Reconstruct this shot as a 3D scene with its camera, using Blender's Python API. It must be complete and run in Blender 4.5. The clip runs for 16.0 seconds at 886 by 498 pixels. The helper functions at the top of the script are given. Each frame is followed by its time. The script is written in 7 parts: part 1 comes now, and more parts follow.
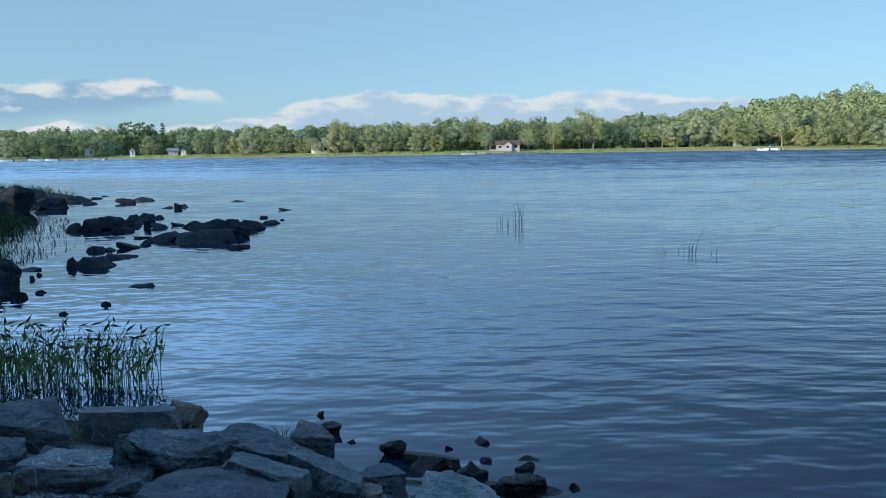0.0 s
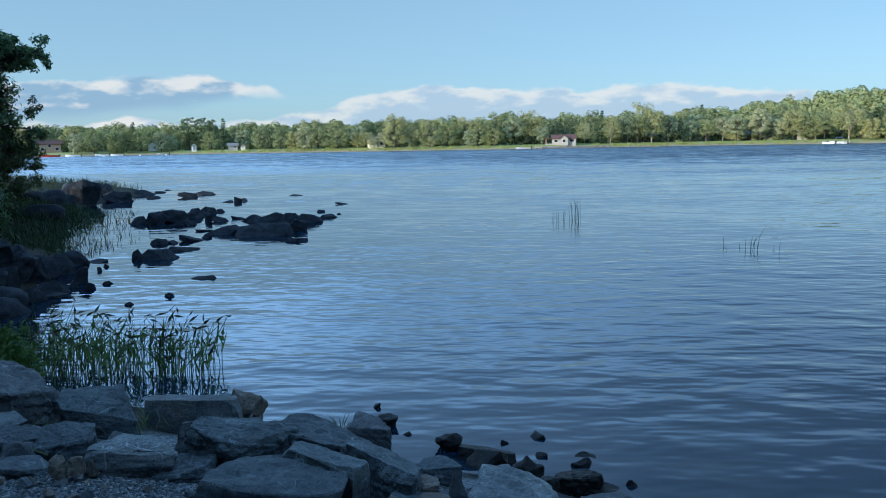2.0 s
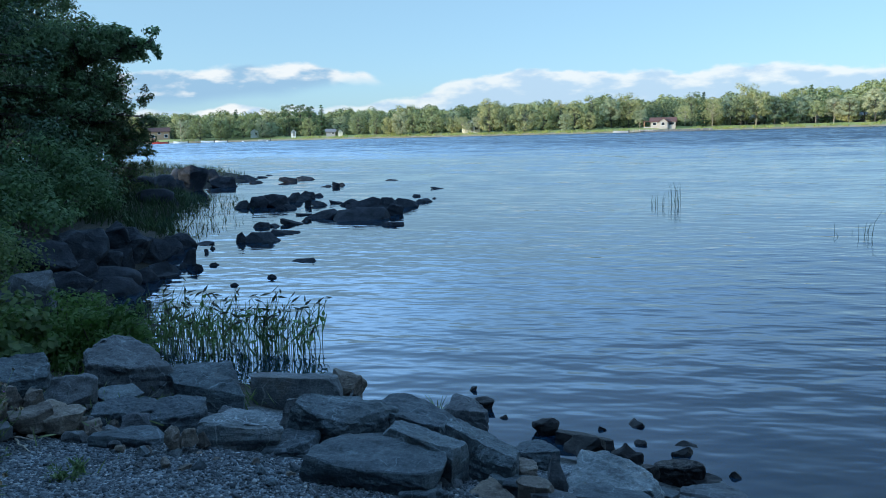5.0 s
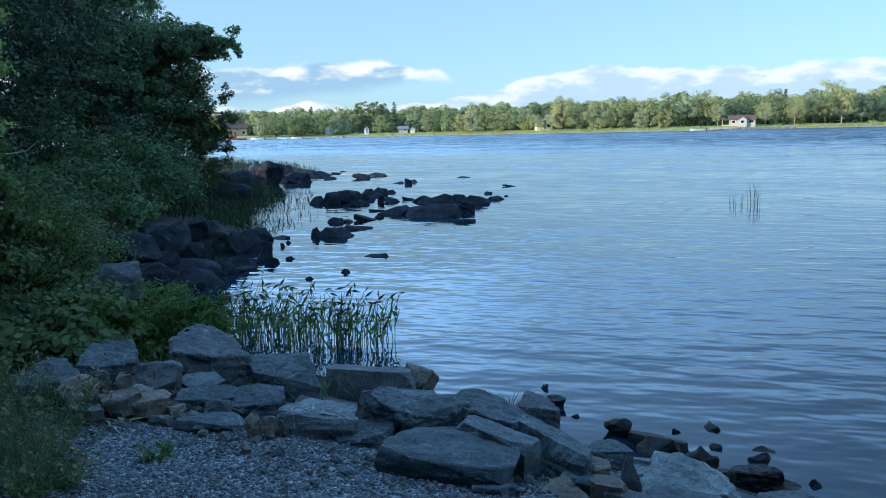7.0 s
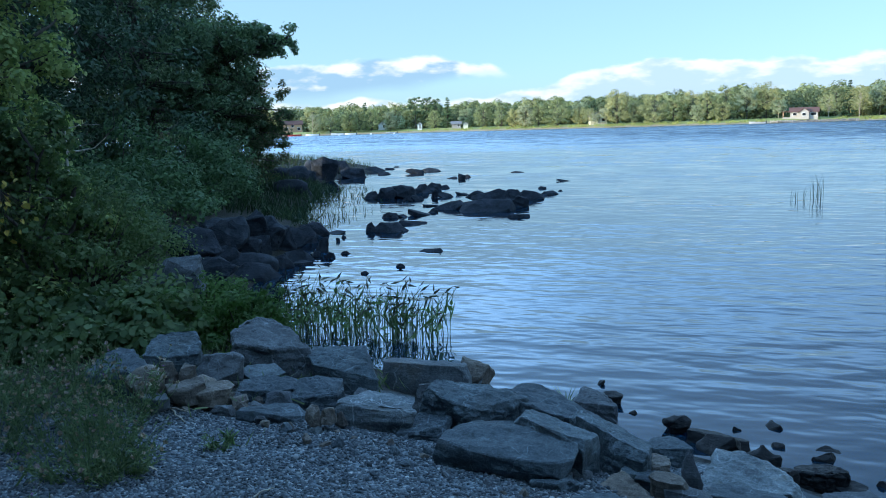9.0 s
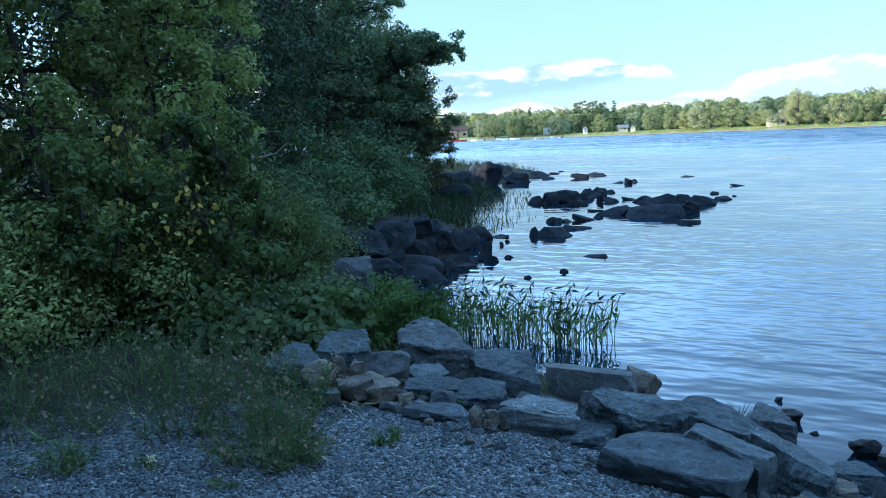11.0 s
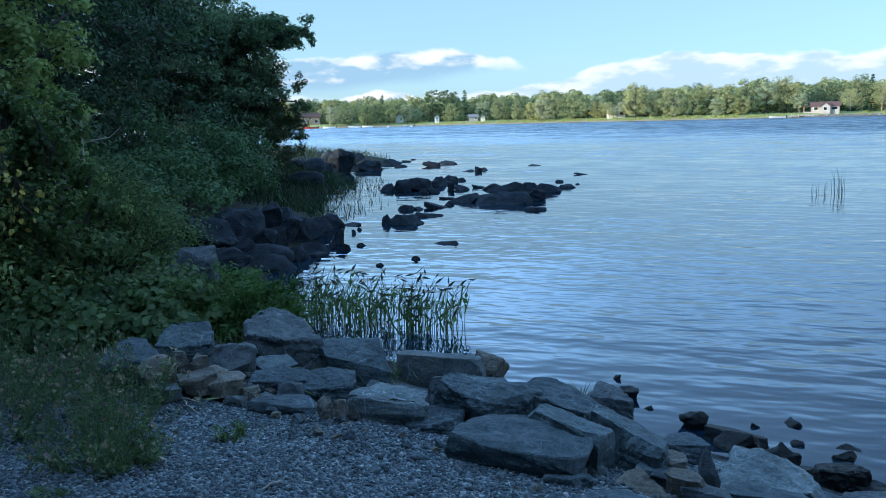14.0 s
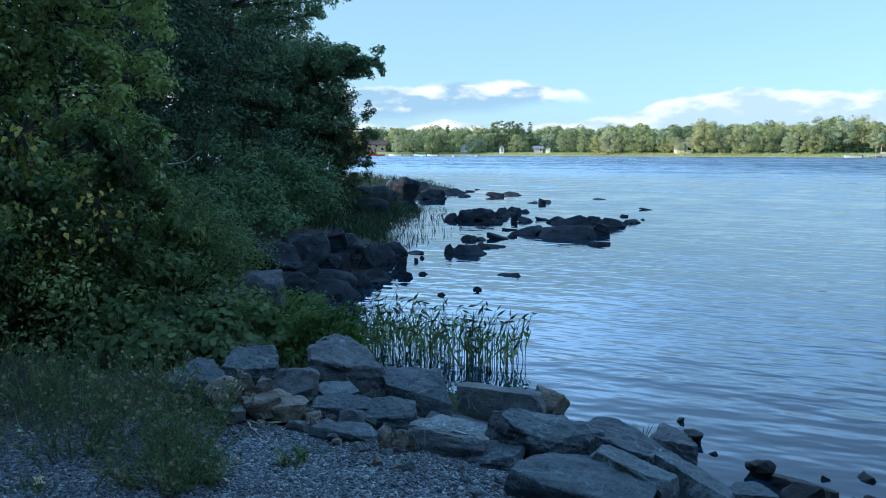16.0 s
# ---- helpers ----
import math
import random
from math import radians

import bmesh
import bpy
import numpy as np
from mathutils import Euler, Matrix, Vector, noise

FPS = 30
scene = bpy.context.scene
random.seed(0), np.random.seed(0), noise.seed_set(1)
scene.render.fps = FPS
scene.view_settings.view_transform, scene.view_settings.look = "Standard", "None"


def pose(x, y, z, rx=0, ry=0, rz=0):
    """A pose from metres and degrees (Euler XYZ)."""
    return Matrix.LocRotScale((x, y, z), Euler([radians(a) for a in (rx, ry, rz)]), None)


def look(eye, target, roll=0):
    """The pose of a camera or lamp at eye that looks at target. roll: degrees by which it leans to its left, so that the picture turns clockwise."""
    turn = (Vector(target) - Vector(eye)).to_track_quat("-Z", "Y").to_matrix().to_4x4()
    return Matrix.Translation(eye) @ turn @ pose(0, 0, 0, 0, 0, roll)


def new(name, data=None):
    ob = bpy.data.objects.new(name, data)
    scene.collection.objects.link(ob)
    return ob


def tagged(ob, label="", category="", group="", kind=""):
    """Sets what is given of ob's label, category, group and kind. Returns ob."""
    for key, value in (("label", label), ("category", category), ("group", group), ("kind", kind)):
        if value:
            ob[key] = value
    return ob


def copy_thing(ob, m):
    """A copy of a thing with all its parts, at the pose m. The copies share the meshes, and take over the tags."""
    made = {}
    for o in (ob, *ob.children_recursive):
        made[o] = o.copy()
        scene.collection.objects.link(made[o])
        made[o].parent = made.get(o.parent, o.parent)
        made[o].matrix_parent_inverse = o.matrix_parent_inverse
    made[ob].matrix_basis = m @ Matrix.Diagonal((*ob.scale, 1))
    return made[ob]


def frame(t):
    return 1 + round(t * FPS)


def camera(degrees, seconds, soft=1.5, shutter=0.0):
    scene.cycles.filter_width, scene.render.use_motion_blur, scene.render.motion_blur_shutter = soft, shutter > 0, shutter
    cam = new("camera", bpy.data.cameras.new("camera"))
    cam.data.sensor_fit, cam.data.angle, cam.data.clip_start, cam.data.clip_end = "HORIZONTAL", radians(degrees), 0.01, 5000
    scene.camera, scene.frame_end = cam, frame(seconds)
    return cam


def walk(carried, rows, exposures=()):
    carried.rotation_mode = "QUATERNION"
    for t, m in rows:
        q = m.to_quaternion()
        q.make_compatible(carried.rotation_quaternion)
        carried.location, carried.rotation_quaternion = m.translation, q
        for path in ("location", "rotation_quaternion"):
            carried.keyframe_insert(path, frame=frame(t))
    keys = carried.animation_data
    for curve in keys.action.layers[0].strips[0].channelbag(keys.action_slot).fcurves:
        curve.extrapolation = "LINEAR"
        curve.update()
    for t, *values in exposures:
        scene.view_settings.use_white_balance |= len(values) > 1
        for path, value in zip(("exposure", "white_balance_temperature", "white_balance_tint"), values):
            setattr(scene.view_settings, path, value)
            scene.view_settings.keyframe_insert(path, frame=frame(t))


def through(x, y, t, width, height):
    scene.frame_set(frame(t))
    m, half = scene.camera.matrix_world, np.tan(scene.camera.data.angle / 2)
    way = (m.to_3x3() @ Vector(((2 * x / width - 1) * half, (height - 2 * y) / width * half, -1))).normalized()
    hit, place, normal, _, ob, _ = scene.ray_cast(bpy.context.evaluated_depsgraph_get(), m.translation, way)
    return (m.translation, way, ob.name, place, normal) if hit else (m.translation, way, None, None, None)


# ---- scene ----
cam = camera(56.80, 16.0, 1.0)
PATH = [
    (0.0, pose(0.069, 0.079, 2.392, 83.00, 0.85, -0.00)),
    (0.5, pose(0.070, 0.065, 2.393, 82.91, 0.91, 0.92)),
    (1.0, pose(0.068, 0.066, 2.393, 82.82, 1.01, 1.64)),
    (1.5, pose(0.060, 0.062, 2.392, 82.71, 0.97, 2.64)),
    (2.0, pose(0.053, 0.067, 2.391, 82.67, 1.00, 3.84)),
    (2.5, pose(0.054, 0.072, 2.388, 82.55, 1.06, 4.71)),
    (3.0, pose(0.053, 0.069, 2.391, 82.31, 1.09, 5.11)),
    (3.5, pose(0.052, 0.075, 2.389, 82.10, 1.42, 5.77)),
    (4.0, pose(0.041, 0.070, 2.386, 81.97, 1.55, 7.40)),
    (6.5, pose(0.001, 0.032, 2.381, 81.65, 1.23, 14.02)),
    (7.0, pose(-0.003, 0.018, 2.383, 81.69, 1.29, 15.35)),
    (7.5, pose(-0.006, 0.017, 2.382, 81.51, 1.57, 16.56)),
    (8.0, pose(-0.010, 0.020, 2.378, 81.27, 1.86, 17.39)),
    (8.5, pose(-0.013, 0.012, 2.376, 81.10, 1.97, 17.77)),
    (9.0, pose(-0.027, -0.005, 2.381, 81.45, 1.72, 19.01)),
    (9.5, pose(-0.051, -0.009, 2.380, 81.87, 1.37, 21.51)),
    (10.0, pose(-0.058, -0.017, 2.380, 82.18, 1.65, 24.49)),
    (10.2, pose(-0.055, -0.023, 2.375, 82.33, 1.80, 25.64)),
    (11.2, pose(-0.045, 0.005, 2.372, 82.15, 2.40, 30.70)),
    (12.3, pose(-0.035, 0.036, 2.371, 81.97, 2.58, 29.73)),
    (12.5, pose(-0.041, 0.037, 2.375, 82.00, 2.38, 28.18)),
    (13.0, pose(-0.044, 0.051, 2.368, 81.99, 1.75, 24.69)),
    (13.5, pose(-0.037, 0.052, 2.362, 81.56, 1.48, 22.57)),
    (14.0, pose(-0.037, 0.061, 2.358, 81.01, 1.48, 20.20)),
    (14.5, pose(-0.041, 0.075, 2.362, 80.38, 1.21, 17.70)),
    (15.0, pose(-0.044, 0.065, 2.361, 80.12, 0.75, 18.04)),
    (15.5, pose(-0.055, 0.054, 2.371, 81.07, 0.34, 21.61)),
    (16.0, pose(-0.061, 0.036, 2.383, 83.12, 0.01, 24.68)),
]
walk(cam, PATH, [(0.0, 0.16, 5950, 5), (2.0, 0.22, 5950, 5), (4.0, 0.38, 5950, 5), (8.0, 0.68, 5950, 5), (10.0, 0.87, 5950, 5), (12.5, 1.25, 5950, 5), (13.0, 0.80, 5950, 5), (13.5, 0.72, 5950, 5), (14.5, 0.63, 5950, 5), (16.0, 0.70, 5950, 5)])

# ---- world, sun ----
SUN_EL = 12.0          # degrees above the horizon
SUN_AZ = -124.0        # degrees clockwise from +y: behind the camera, to its left
w = bpy.data.worlds.new("evening_sky")
scene.world = w
w.use_nodes = True
wn, wl = w.node_tree.nodes, w.node_tree.links
wn.clear()


def wmath(op, a, b=None, c=None):
    n = wn.new("ShaderNodeMath")
    n.operation = op
    for i, v in enumerate((a, b, c)):
        if v is None:
            continue
        if isinstance(v, (int, float)):
            n.inputs[i].default_value = v
        else:
            wl.new(v, n.inputs[i])
    return n.outputs[0]


def wsmooth(v, lo, hi):
    n = wn.new("ShaderNodeMapRange")
    n.interpolation_type = "SMOOTHSTEP"
    wl.new(v, n.inputs["Value"])
    n.inputs["From Min"].default_value, n.inputs["From Max"].default_value = lo, hi
    return n.outputs["Result"]


def wramp(v, stops):
    n = wn.new("ShaderNodeValToRGB")
    n.color_ramp.interpolation = "EASE"
    while len(n.color_ramp.elements) < len(stops):
        n.color_ramp.elements.new(0.5)
    for e, (p, c) in zip(n.color_ramp.elements, stops):
        e.position, e.color = p, (c, c, c, 1)
    wl.new(v, n.inputs[0])
    return n.outputs[0]


def wnoise(vec, scale, detail, rough=0.55):
    n = wn.new("ShaderNodeTexNoise")
    wl.new(vec, n.inputs["Vector"])
    n.inputs["Scale"].default_value, n.inputs["Detail"].default_value, n.inputs["Roughness"].default_value = scale, detail, rough
    return n.outputs["Fac"]


sky = wn.new("ShaderNodeTexSky")
sky.sky_type = "NISHITA"
sky.sun_disc = False
sky.sun_elevation, sky.sun_rotation = radians(SUN_EL), radians(SUN_AZ)
sky.air_density, sky.dust_density, sky.ozone_density = 0.65, 0.9, 2.0
tc = wn.new("ShaderNodeTexCoord")
sep = wn.new("ShaderNodeSeparateXYZ")
wl.new(tc.outputs["Generated"], sep.inputs[0])
az_deg = wmath("MULTIPLY", wmath("ARCTAN2", sep.outputs[0], sep.outputs[1]), 57.2958)
el_deg = wmath("MULTIPLY", wmath("ARCSINE", sep.outputs[2]), 57.2958)
comb = wn.new("ShaderNodeCombineXYZ")
wl.new(az_deg, comb.inputs[0])
wl.new(wmath("MULTIPLY", el_deg, 2.6), comb.inputs[1])
puffs = wnoise(comb.outputs[0], 0.42, 6, 0.52)
billow = wnoise(comb.outputs[0], 0.36, 5, 0.5)
wisps = wnoise(comb.outputs[0], 0.22, 4, 0.5)


def az_pos(a):
    return (a + 60) / 120


az_n = wmath("DIVIDE", wmath("ADD", az_deg, 60), 120)


def cloud_bank(tops, bottoms, soft_top, soft_bottom, rag):
    """Cover of one bank: between a lower and an upper edge (degrees up, tenths) that vary with the bearing."""
    top = wmath("MULTIPLY", wramp(az_n, [(az_pos(a), v / 10) for a, v in tops]), 10)
    bot = wmath("MULTIPLY", wramp(az_n, [(az_pos(a), v / 10) for a, v in bottoms]), 10)
    ragged = wmath("MULTIPLY", wmath("SUBTRACT", puffs, 0.5), rag)
    up = wmath("SUBTRACT", wmath("ADD", top, ragged), el_deg)
    down = wmath("SUBTRACT", wmath("ADD", el_deg, wmath("MULTIPLY", wmath("SUBTRACT", wisps, 0.5), 0.8)), bot)
    cover = wmath("MULTIPLY", wsmooth(up, 0.0, soft_top), wsmooth(down, 0.0, soft_bottom))
    # bright upper rim, blue-grey belly
    lit = wsmooth(wmath("ADD", up, wmath("MULTIPLY", wmath("SUBTRACT", billow, 0.5), 5.5)), 1.35, 0.1)
    return cover, lit


def over(base, colour, fac):
    n = wn.new("ShaderNodeMix")
    n.data_type = "RGBA"
    wl.new(fac, n.inputs[0])
    wl.new(base, n.inputs[6])
    if isinstance(colour, tuple):
        n.inputs[7].default_value = (*colour, 1)
    else:
        wl.new(colour, n.inputs[7])
    return n.outputs[2]


CLOUD_LIT = (4.9, 4.65, 4.45)
CLOUD_BELLY = (2.75, 3.35, 4.1)


def shade(lit, belly=CLOUD_BELLY, top=CLOUD_LIT):
    n = wn.new("ShaderNodeMix")
    n.data_type = "RGBA"
    wl.new(lit, n.inputs[0])
    n.inputs[6].default_value, n.inputs[7].default_value = (*belly, 1), (*top, 1)
    return n.outputs[2]


# a thin even veil of haze over the clear sky
col = over(sky.outputs[0], (2.45, 3.75, 4.5), wmath("MULTIPLY", wsmooth(el_deg, -2.0, 0.0), 0.5))
# a long low bank, then a higher one with a thin tail
cover_b, lit_b = cloud_bank([(-60, 1.5), (-17, 1.9), (-12.5, 2.5), (-8, 3.7), (-4.5, 4.15), (0, 3.8), (6, 3.65), (12, 3.85), (17, 3.4), (21, 2.7), (28, 1.5), (60, 1.2)],
                            [(-60, 0.0), (60, 0.0)], 0.34, 1.6, 1.3)
cover_a, lit_a = cloud_bank([(-60, 3.6), (-34, 4.3), (-28, 4.35), (-24, 4.75), (-19, 4.8), (-16, 4.1), (-13.5, 3.2), (-11, 1.5), (60, 0.0)],
                            [(-60, 1.2), (-28, 1.6), (-22, 2.2), (-16, 2.9), (-12, 3.2), (60, 3.3)], 0.38, 1.1, 1.2)
cover_c, lit_c = cloud_bank([(-60, 0.0), (-28, 0.4), (-26, 1.9), (-24.6, 2.25), (-23, 2.0), (-20.5, 1.3), (-18, 0.2), (60, 0.0)], [(-60, 0.0), (60, 0.0)], 0.25, 0.5, 0.7)
col = over(col, shade(lit_b), wmath("MULTIPLY", cover_b, 0.78))
col = over(col, shade(lit_c), wmath("MULTIPLY", cover_c, 0.9))
col = over(col, shade(lit_a, (1.75, 2.6, 3.5)), wmath("MULTIPLY", cover_a, 0.88))
# unseen broken cloud all round above the lake's clear strip, added to light water and bank
high_n = wn.new("ShaderNodeTexNoise")
wl.new(tc.outputs["Generated"], high_n.inputs["Vector"])
high_n.inputs["Scale"].default_value, high_n.inputs["Detail"].default_value = 3.2, 6
# denser towards the horizon, more broken overhead
thin = wmath("MINIMUM", wmath("MULTIPLY", wmath("MAXIMUM", wmath("SUBTRACT", el_deg, 14.0), 0.0), 0.004), 0.055)
high = wmath("MULTIPLY", wsmooth(wmath("SUBTRACT", high_n.outputs["Fac"], thin), 0.12, 0.46), wsmooth(el_deg, 10.2, 13.8))
# this fill is set brighter towards the low sun and towards the horizon
sunward = wmath("ADD", wmath("MULTIPLY", sep.outputs[0], math.sin(radians(SUN_AZ))), wmath("MULTIPLY", sep.outputs[1], math.cos(radians(SUN_AZ))))
high_fill = wn.new("ShaderNodeVectorMath")
high_fill.operation = "SCALE"
wl.new(shade(wsmooth(high_n.outputs["Fac"], 0.45, 0.75), (4.0, 7.4, 12.5), (5.0, 8.5, 13.9)), high_fill.inputs[0])
lower = wmath("SUBTRACT", 1.6, wmath("MULTIPLY", wsmooth(el_deg, 11.0, 21.0), 0.86))
wl.new(wmath("MULTIPLY", wmath("ADD", wmath("MULTIPLY", sunward, 0.90), 1.0), lower), high_fill.inputs["Scale"])
col = over(col, high_fill.outputs[0], wmath("MULTIPLY", high, 0.88))
bg = wn.new("ShaderNodeBackground")
bg.inputs["Strength"].default_value = 0.15
wl.new(col, bg.inputs[0])
wl.new(bg.outputs[0], wn.new("ShaderNodeOutputWorld").inputs[0])

sun = new("sun", bpy.data.lights.new("sun", "SUN"))
sun.data.energy, sun.data.angle, sun.data.color = 5.0, radians(0.55), (1.0, 0.88, 0.70)
to_sun = Vector((math.sin(radians(SUN_AZ)) * math.cos(radians(SUN_EL)), math.cos(radians(SUN_AZ)) * math.cos(radians(SUN_EL)), math.sin(radians(SUN_EL))))
sun.matrix_world = look(Vector((0, 0, 40)) + to_sun * 50, (0, 0, 40))

# ---- materials ----


class Nodes:
    """A node material under construction."""

    def __init__(self, name):
        self.m = bpy.data.materials.new(name)
        self.m.use_nodes = True
        self.t = self.m.node_tree
        self.p = self.t.nodes["Principled BSDF"]
        self.out = self.t.nodes["Material Output"]

    def node(self, kind, **inputs):
        n = self.t.nodes.new(kind)
        for k, v in inputs.items():
            self.put(n.inputs[k.replace("_", " ")], v)
        return n

    def put(self, socket, v):
        if hasattr(v, "is_linked"):
            self.t.links.new(v, socket)
        else:
            socket.default_value = v

    def coords(self, kind="Object", scale=(1, 1, 1), rot=0.0):
        tc = self.t.nodes.new("ShaderNodeTexCoord")
        mp = self.t.nodes.new("ShaderNodeMapping")
        mp.inputs["Scale"].default_value = scale
        mp.inputs["Rotation"].default_value = (0, 0, radians(rot))
        self.t.links.new(tc.outputs[kind], mp.inputs[0])
        return mp.outputs[0]

    def place(self, scale=(1, 1, 1), rot=0.0):
        """World position, so that copies on one mesh differ."""
        g = self.t.nodes.new("ShaderNodeNewGeometry")
        mp = self.t.nodes.new("ShaderNodeMapping")
        mp.inputs["Scale"].default_value = scale
        mp.inputs["Rotation"].default_value = (0, 0, radians(rot))
        self.t.links.new(g.outputs["Position"], mp.inputs[0])
        return mp.outputs[0]

    def noise(self, vec, scale, detail=4, rough=0.6):
        return self.node("ShaderNodeTexNoise", Vector=vec, Scale=scale, Detail=detail, Roughness=rough).outputs["Fac"]

    def voronoi(self, vec, scale, feature="F1", out="Distance"):
        n = self.node("ShaderNodeTexVoronoi", Vector=vec, Scale=scale)
        n.feature = feature
        return n.outputs[out]

    def ramp(self, fac, stops):
        n = self.t.nodes.new("ShaderNodeValToRGB")
        while len(n.color_ramp.elements) < len(stops):
            n.color_ramp.elements.new(0.5)
        for e, (p, c) in zip(n.color_ramp.elements, stops):
            e.position, e.color = p, (*c, 1) if len(c) == 3 else c
        self.put(n.inputs[0], fac)
        return n.outputs[0]

    def mix(self, fac, a, b, blend="MIX"):
        n = self.t.nodes.new("ShaderNodeMix")
        n.data_type, n.blend_type = "RGBA", blend
        self.put(n.inputs[0], fac)
        self.put(n.inputs[6], (*a, 1) if isinstance(a, tuple) else a)
        self.put(n.inputs[7], (*b, 1) if isinstance(b, tuple) else b)
        return n.outputs[2]

    def math(self, op, a, b=0.0):
        n = self.t.nodes.new("ShaderNodeMath")
        n.operation = op
        self.put(n.inputs[0], a)
        self.put(n.inputs[1], b)
        return n.outputs[0]

    def bump(self, height, strength, distance, normal=None):
        n = self.node("ShaderNodeBump", Height=height, Strength=strength, Distance=distance)
        if normal is not None:
            self.t.links.new(normal, n.inputs["Normal"])
        return n.outputs[0]

    def rand(self):
        return self.t.nodes.new("ShaderNodeObjectInfo").outputs["Random"]

    def island(self):
        return self.t.nodes.new("ShaderNodeNewGeometry").outputs["Random Per Island"]

    def finish(self, colour, rough, normal=None, spec=0.35):
        self.put(self.p.inputs["Base Color"], (*colour, 1) if isinstance(colour, tuple) else colour)
        self.put(self.p.inputs["Roughness"], rough)
        self.p.inputs["Specular IOR Level"].default_value = spec
        if normal is not None:
            self.t.links.new(normal, self.p.inputs["Normal"])
        return self.m


def rock_material(name, dark, mid, pale, rough=0.75, veins=0.5, spec=0.3, bump=0.5):
    """Split stone: mottled body, crystal speckle, rust, thin pale scratches and veins, knocked edges."""
    n = Nodes(name)
    v = n.place()
    big, fine, speck = n.noise(v, 3.6, 9, 0.72), n.noise(v, 60, 5, 0.75), n.noise(v, 170, 2, 0.6)
    c = n.ramp(big, [(0.30, dark), (0.5, mid), (0.70, pale)])
    c = n.mix(0.75, c, n.ramp(fine, [(0.28, (0.42, 0.42, 0.43)), (0.5, (0.95, 0.95, 0.95)), (0.72, (1.65, 1.65, 1.62))]), "MULTIPLY")
    c = n.mix(0.5, c, n.ramp(speck, [(0.3, (0.6, 0.6, 0.6)), (0.72, (1.6, 1.6, 1.6))]), "MULTIPLY")
    # rust and dark lichen
    rust = n.math("MULTIPLY", n.ramp(n.noise(v, 4.5, 7, 0.7), [(0.52, (0, 0, 0)), (0.66, (1, 1, 1))]), n.ramp(n.rand(), [(0.35, (0.1, 0.1, 0.1)), (1.0, (0.75, 0.75, 0.75))]))
    rust = n.math("MULTIPLY", rust, min(1.0, 1.3 * veins))
    c = n.mix(rust, c, tuple(x * k for x, k in zip(mid, (1.15, 0.80, 0.52))))
    dull = n.ramp(n.noise(v, 9, 8, 0.75), [(0.36, (1, 1, 1)), (0.47, (0, 0, 0))])
    c = n.mix(n.math("MULTIPLY", dull, 0.7), c, tuple(0.6 * x for x in dark))
    # veins along warped cracks, short scratches across the split faces
    warp = n.node("ShaderNodeMix")
    warp.data_type = "VECTOR"
    warp.inputs[0].default_value = 0.16
    n.put(warp.inputs[4], v)
    n.put(warp.inputs[5], n.node("ShaderNodeTexNoise", Vector=v, Scale=3.5, Detail=5.0).outputs["Color"])
    white = tuple(min(0.75, 2.4 * x) for x in pale)
    for size, width, seed in ((3.2, 0.014, 2.3), (8.5, 0.020, 3.7)):
        crack = n.voronoi(warp.outputs[1], size, "DISTANCE_TO_EDGE")
        line = n.math("MULTIPLY", n.ramp(crack, [(0.0, (1, 1, 1)), (width, (0, 0, 0))]), n.ramp(n.noise(v, seed, 4), [(0.50, (0, 0, 0)), (0.60, (1, 1, 1))]))
        c = n.mix(n.math("MULTIPLY", line, veins), c, white)
    for turn, stretch in ((35, (1.0, 5.0, 5.0)), (-50, (1.2, 6.0, 3.0))):
        scuff = n.noise(n.place(stretch, turn), 9.0, 9, 0.8)
        c = n.mix(n.math("MULTIPLY", n.ramp(scuff, [(0.63, (0, 0, 0)), (0.70, (1, 1, 1))]), 0.8 * veins), c, tuple(min(0.6, 1.9 * x) for x in pale))
    worn = n.ramp(n.math("ADD", n.t.nodes.new("ShaderNodeNewGeometry").outputs["Pointiness"], n.math("MULTIPLY", n.math("SUBTRACT", fine, 0.5), 0.10)), [(0.53, (0, 0, 0)), (0.60, (1, 1, 1))])
    c = n.mix(n.math("MULTIPLY", worn, 0.6 if veins else 0.0), c, tuple(min(0.6, 1.7 * x) for x in pale))
    c = n.mix(1.0, c, n.ramp(n.rand(), [(0, (0.66, 0.66, 0.68)), (1, (1.25, 1.22, 1.16))]), "MULTIPLY")
    # thin bedding and grain
    bed = n.noise(n.place((0.8, 0.8, 7.0), 20), 5.0, 6, 0.7)
    chips = n.voronoi(n.place((1.2, 1.6, 2.4), 30), 13.0)
    h = n.bump(fine, bump, 0.008, n.bump(chips, bump * 0.6, 0.014, n.bump(bed, bump * 0.8, 0.025)))
    return n.finish(c, rough, h, spec)


SLATE = rock_material("blue_grey_slate", (0.034, 0.045, 0.055), (0.066, 0.085, 0.101), (0.118, 0.144, 0.164))
GREY = rock_material("grey_granite", (0.040, 0.046, 0.054), (0.078, 0.088, 0.101), (0.135, 0.150, 0.168))
PALE = rock_material("pale_weathered_rock", (0.062, 0.074, 0.086), (0.122, 0.144, 0.162), (0.205, 0.228, 0.246), veins=0.7)
TAN = rock_material("brown_fieldstone", (0.066, 0.057, 0.050), (0.130, 0.114, 0.101), (0.208, 0.188, 0.170), veins=0.3)
WET = rock_material("wet_dark_rock", (0.006, 0.006, 0.009), (0.013, 0.014, 0.016), (0.025, 0.024, 0.027), rough=0.55, veins=0.0, spec=0.2)
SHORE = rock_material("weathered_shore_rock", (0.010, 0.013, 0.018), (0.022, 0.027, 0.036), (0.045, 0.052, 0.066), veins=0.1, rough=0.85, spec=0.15)


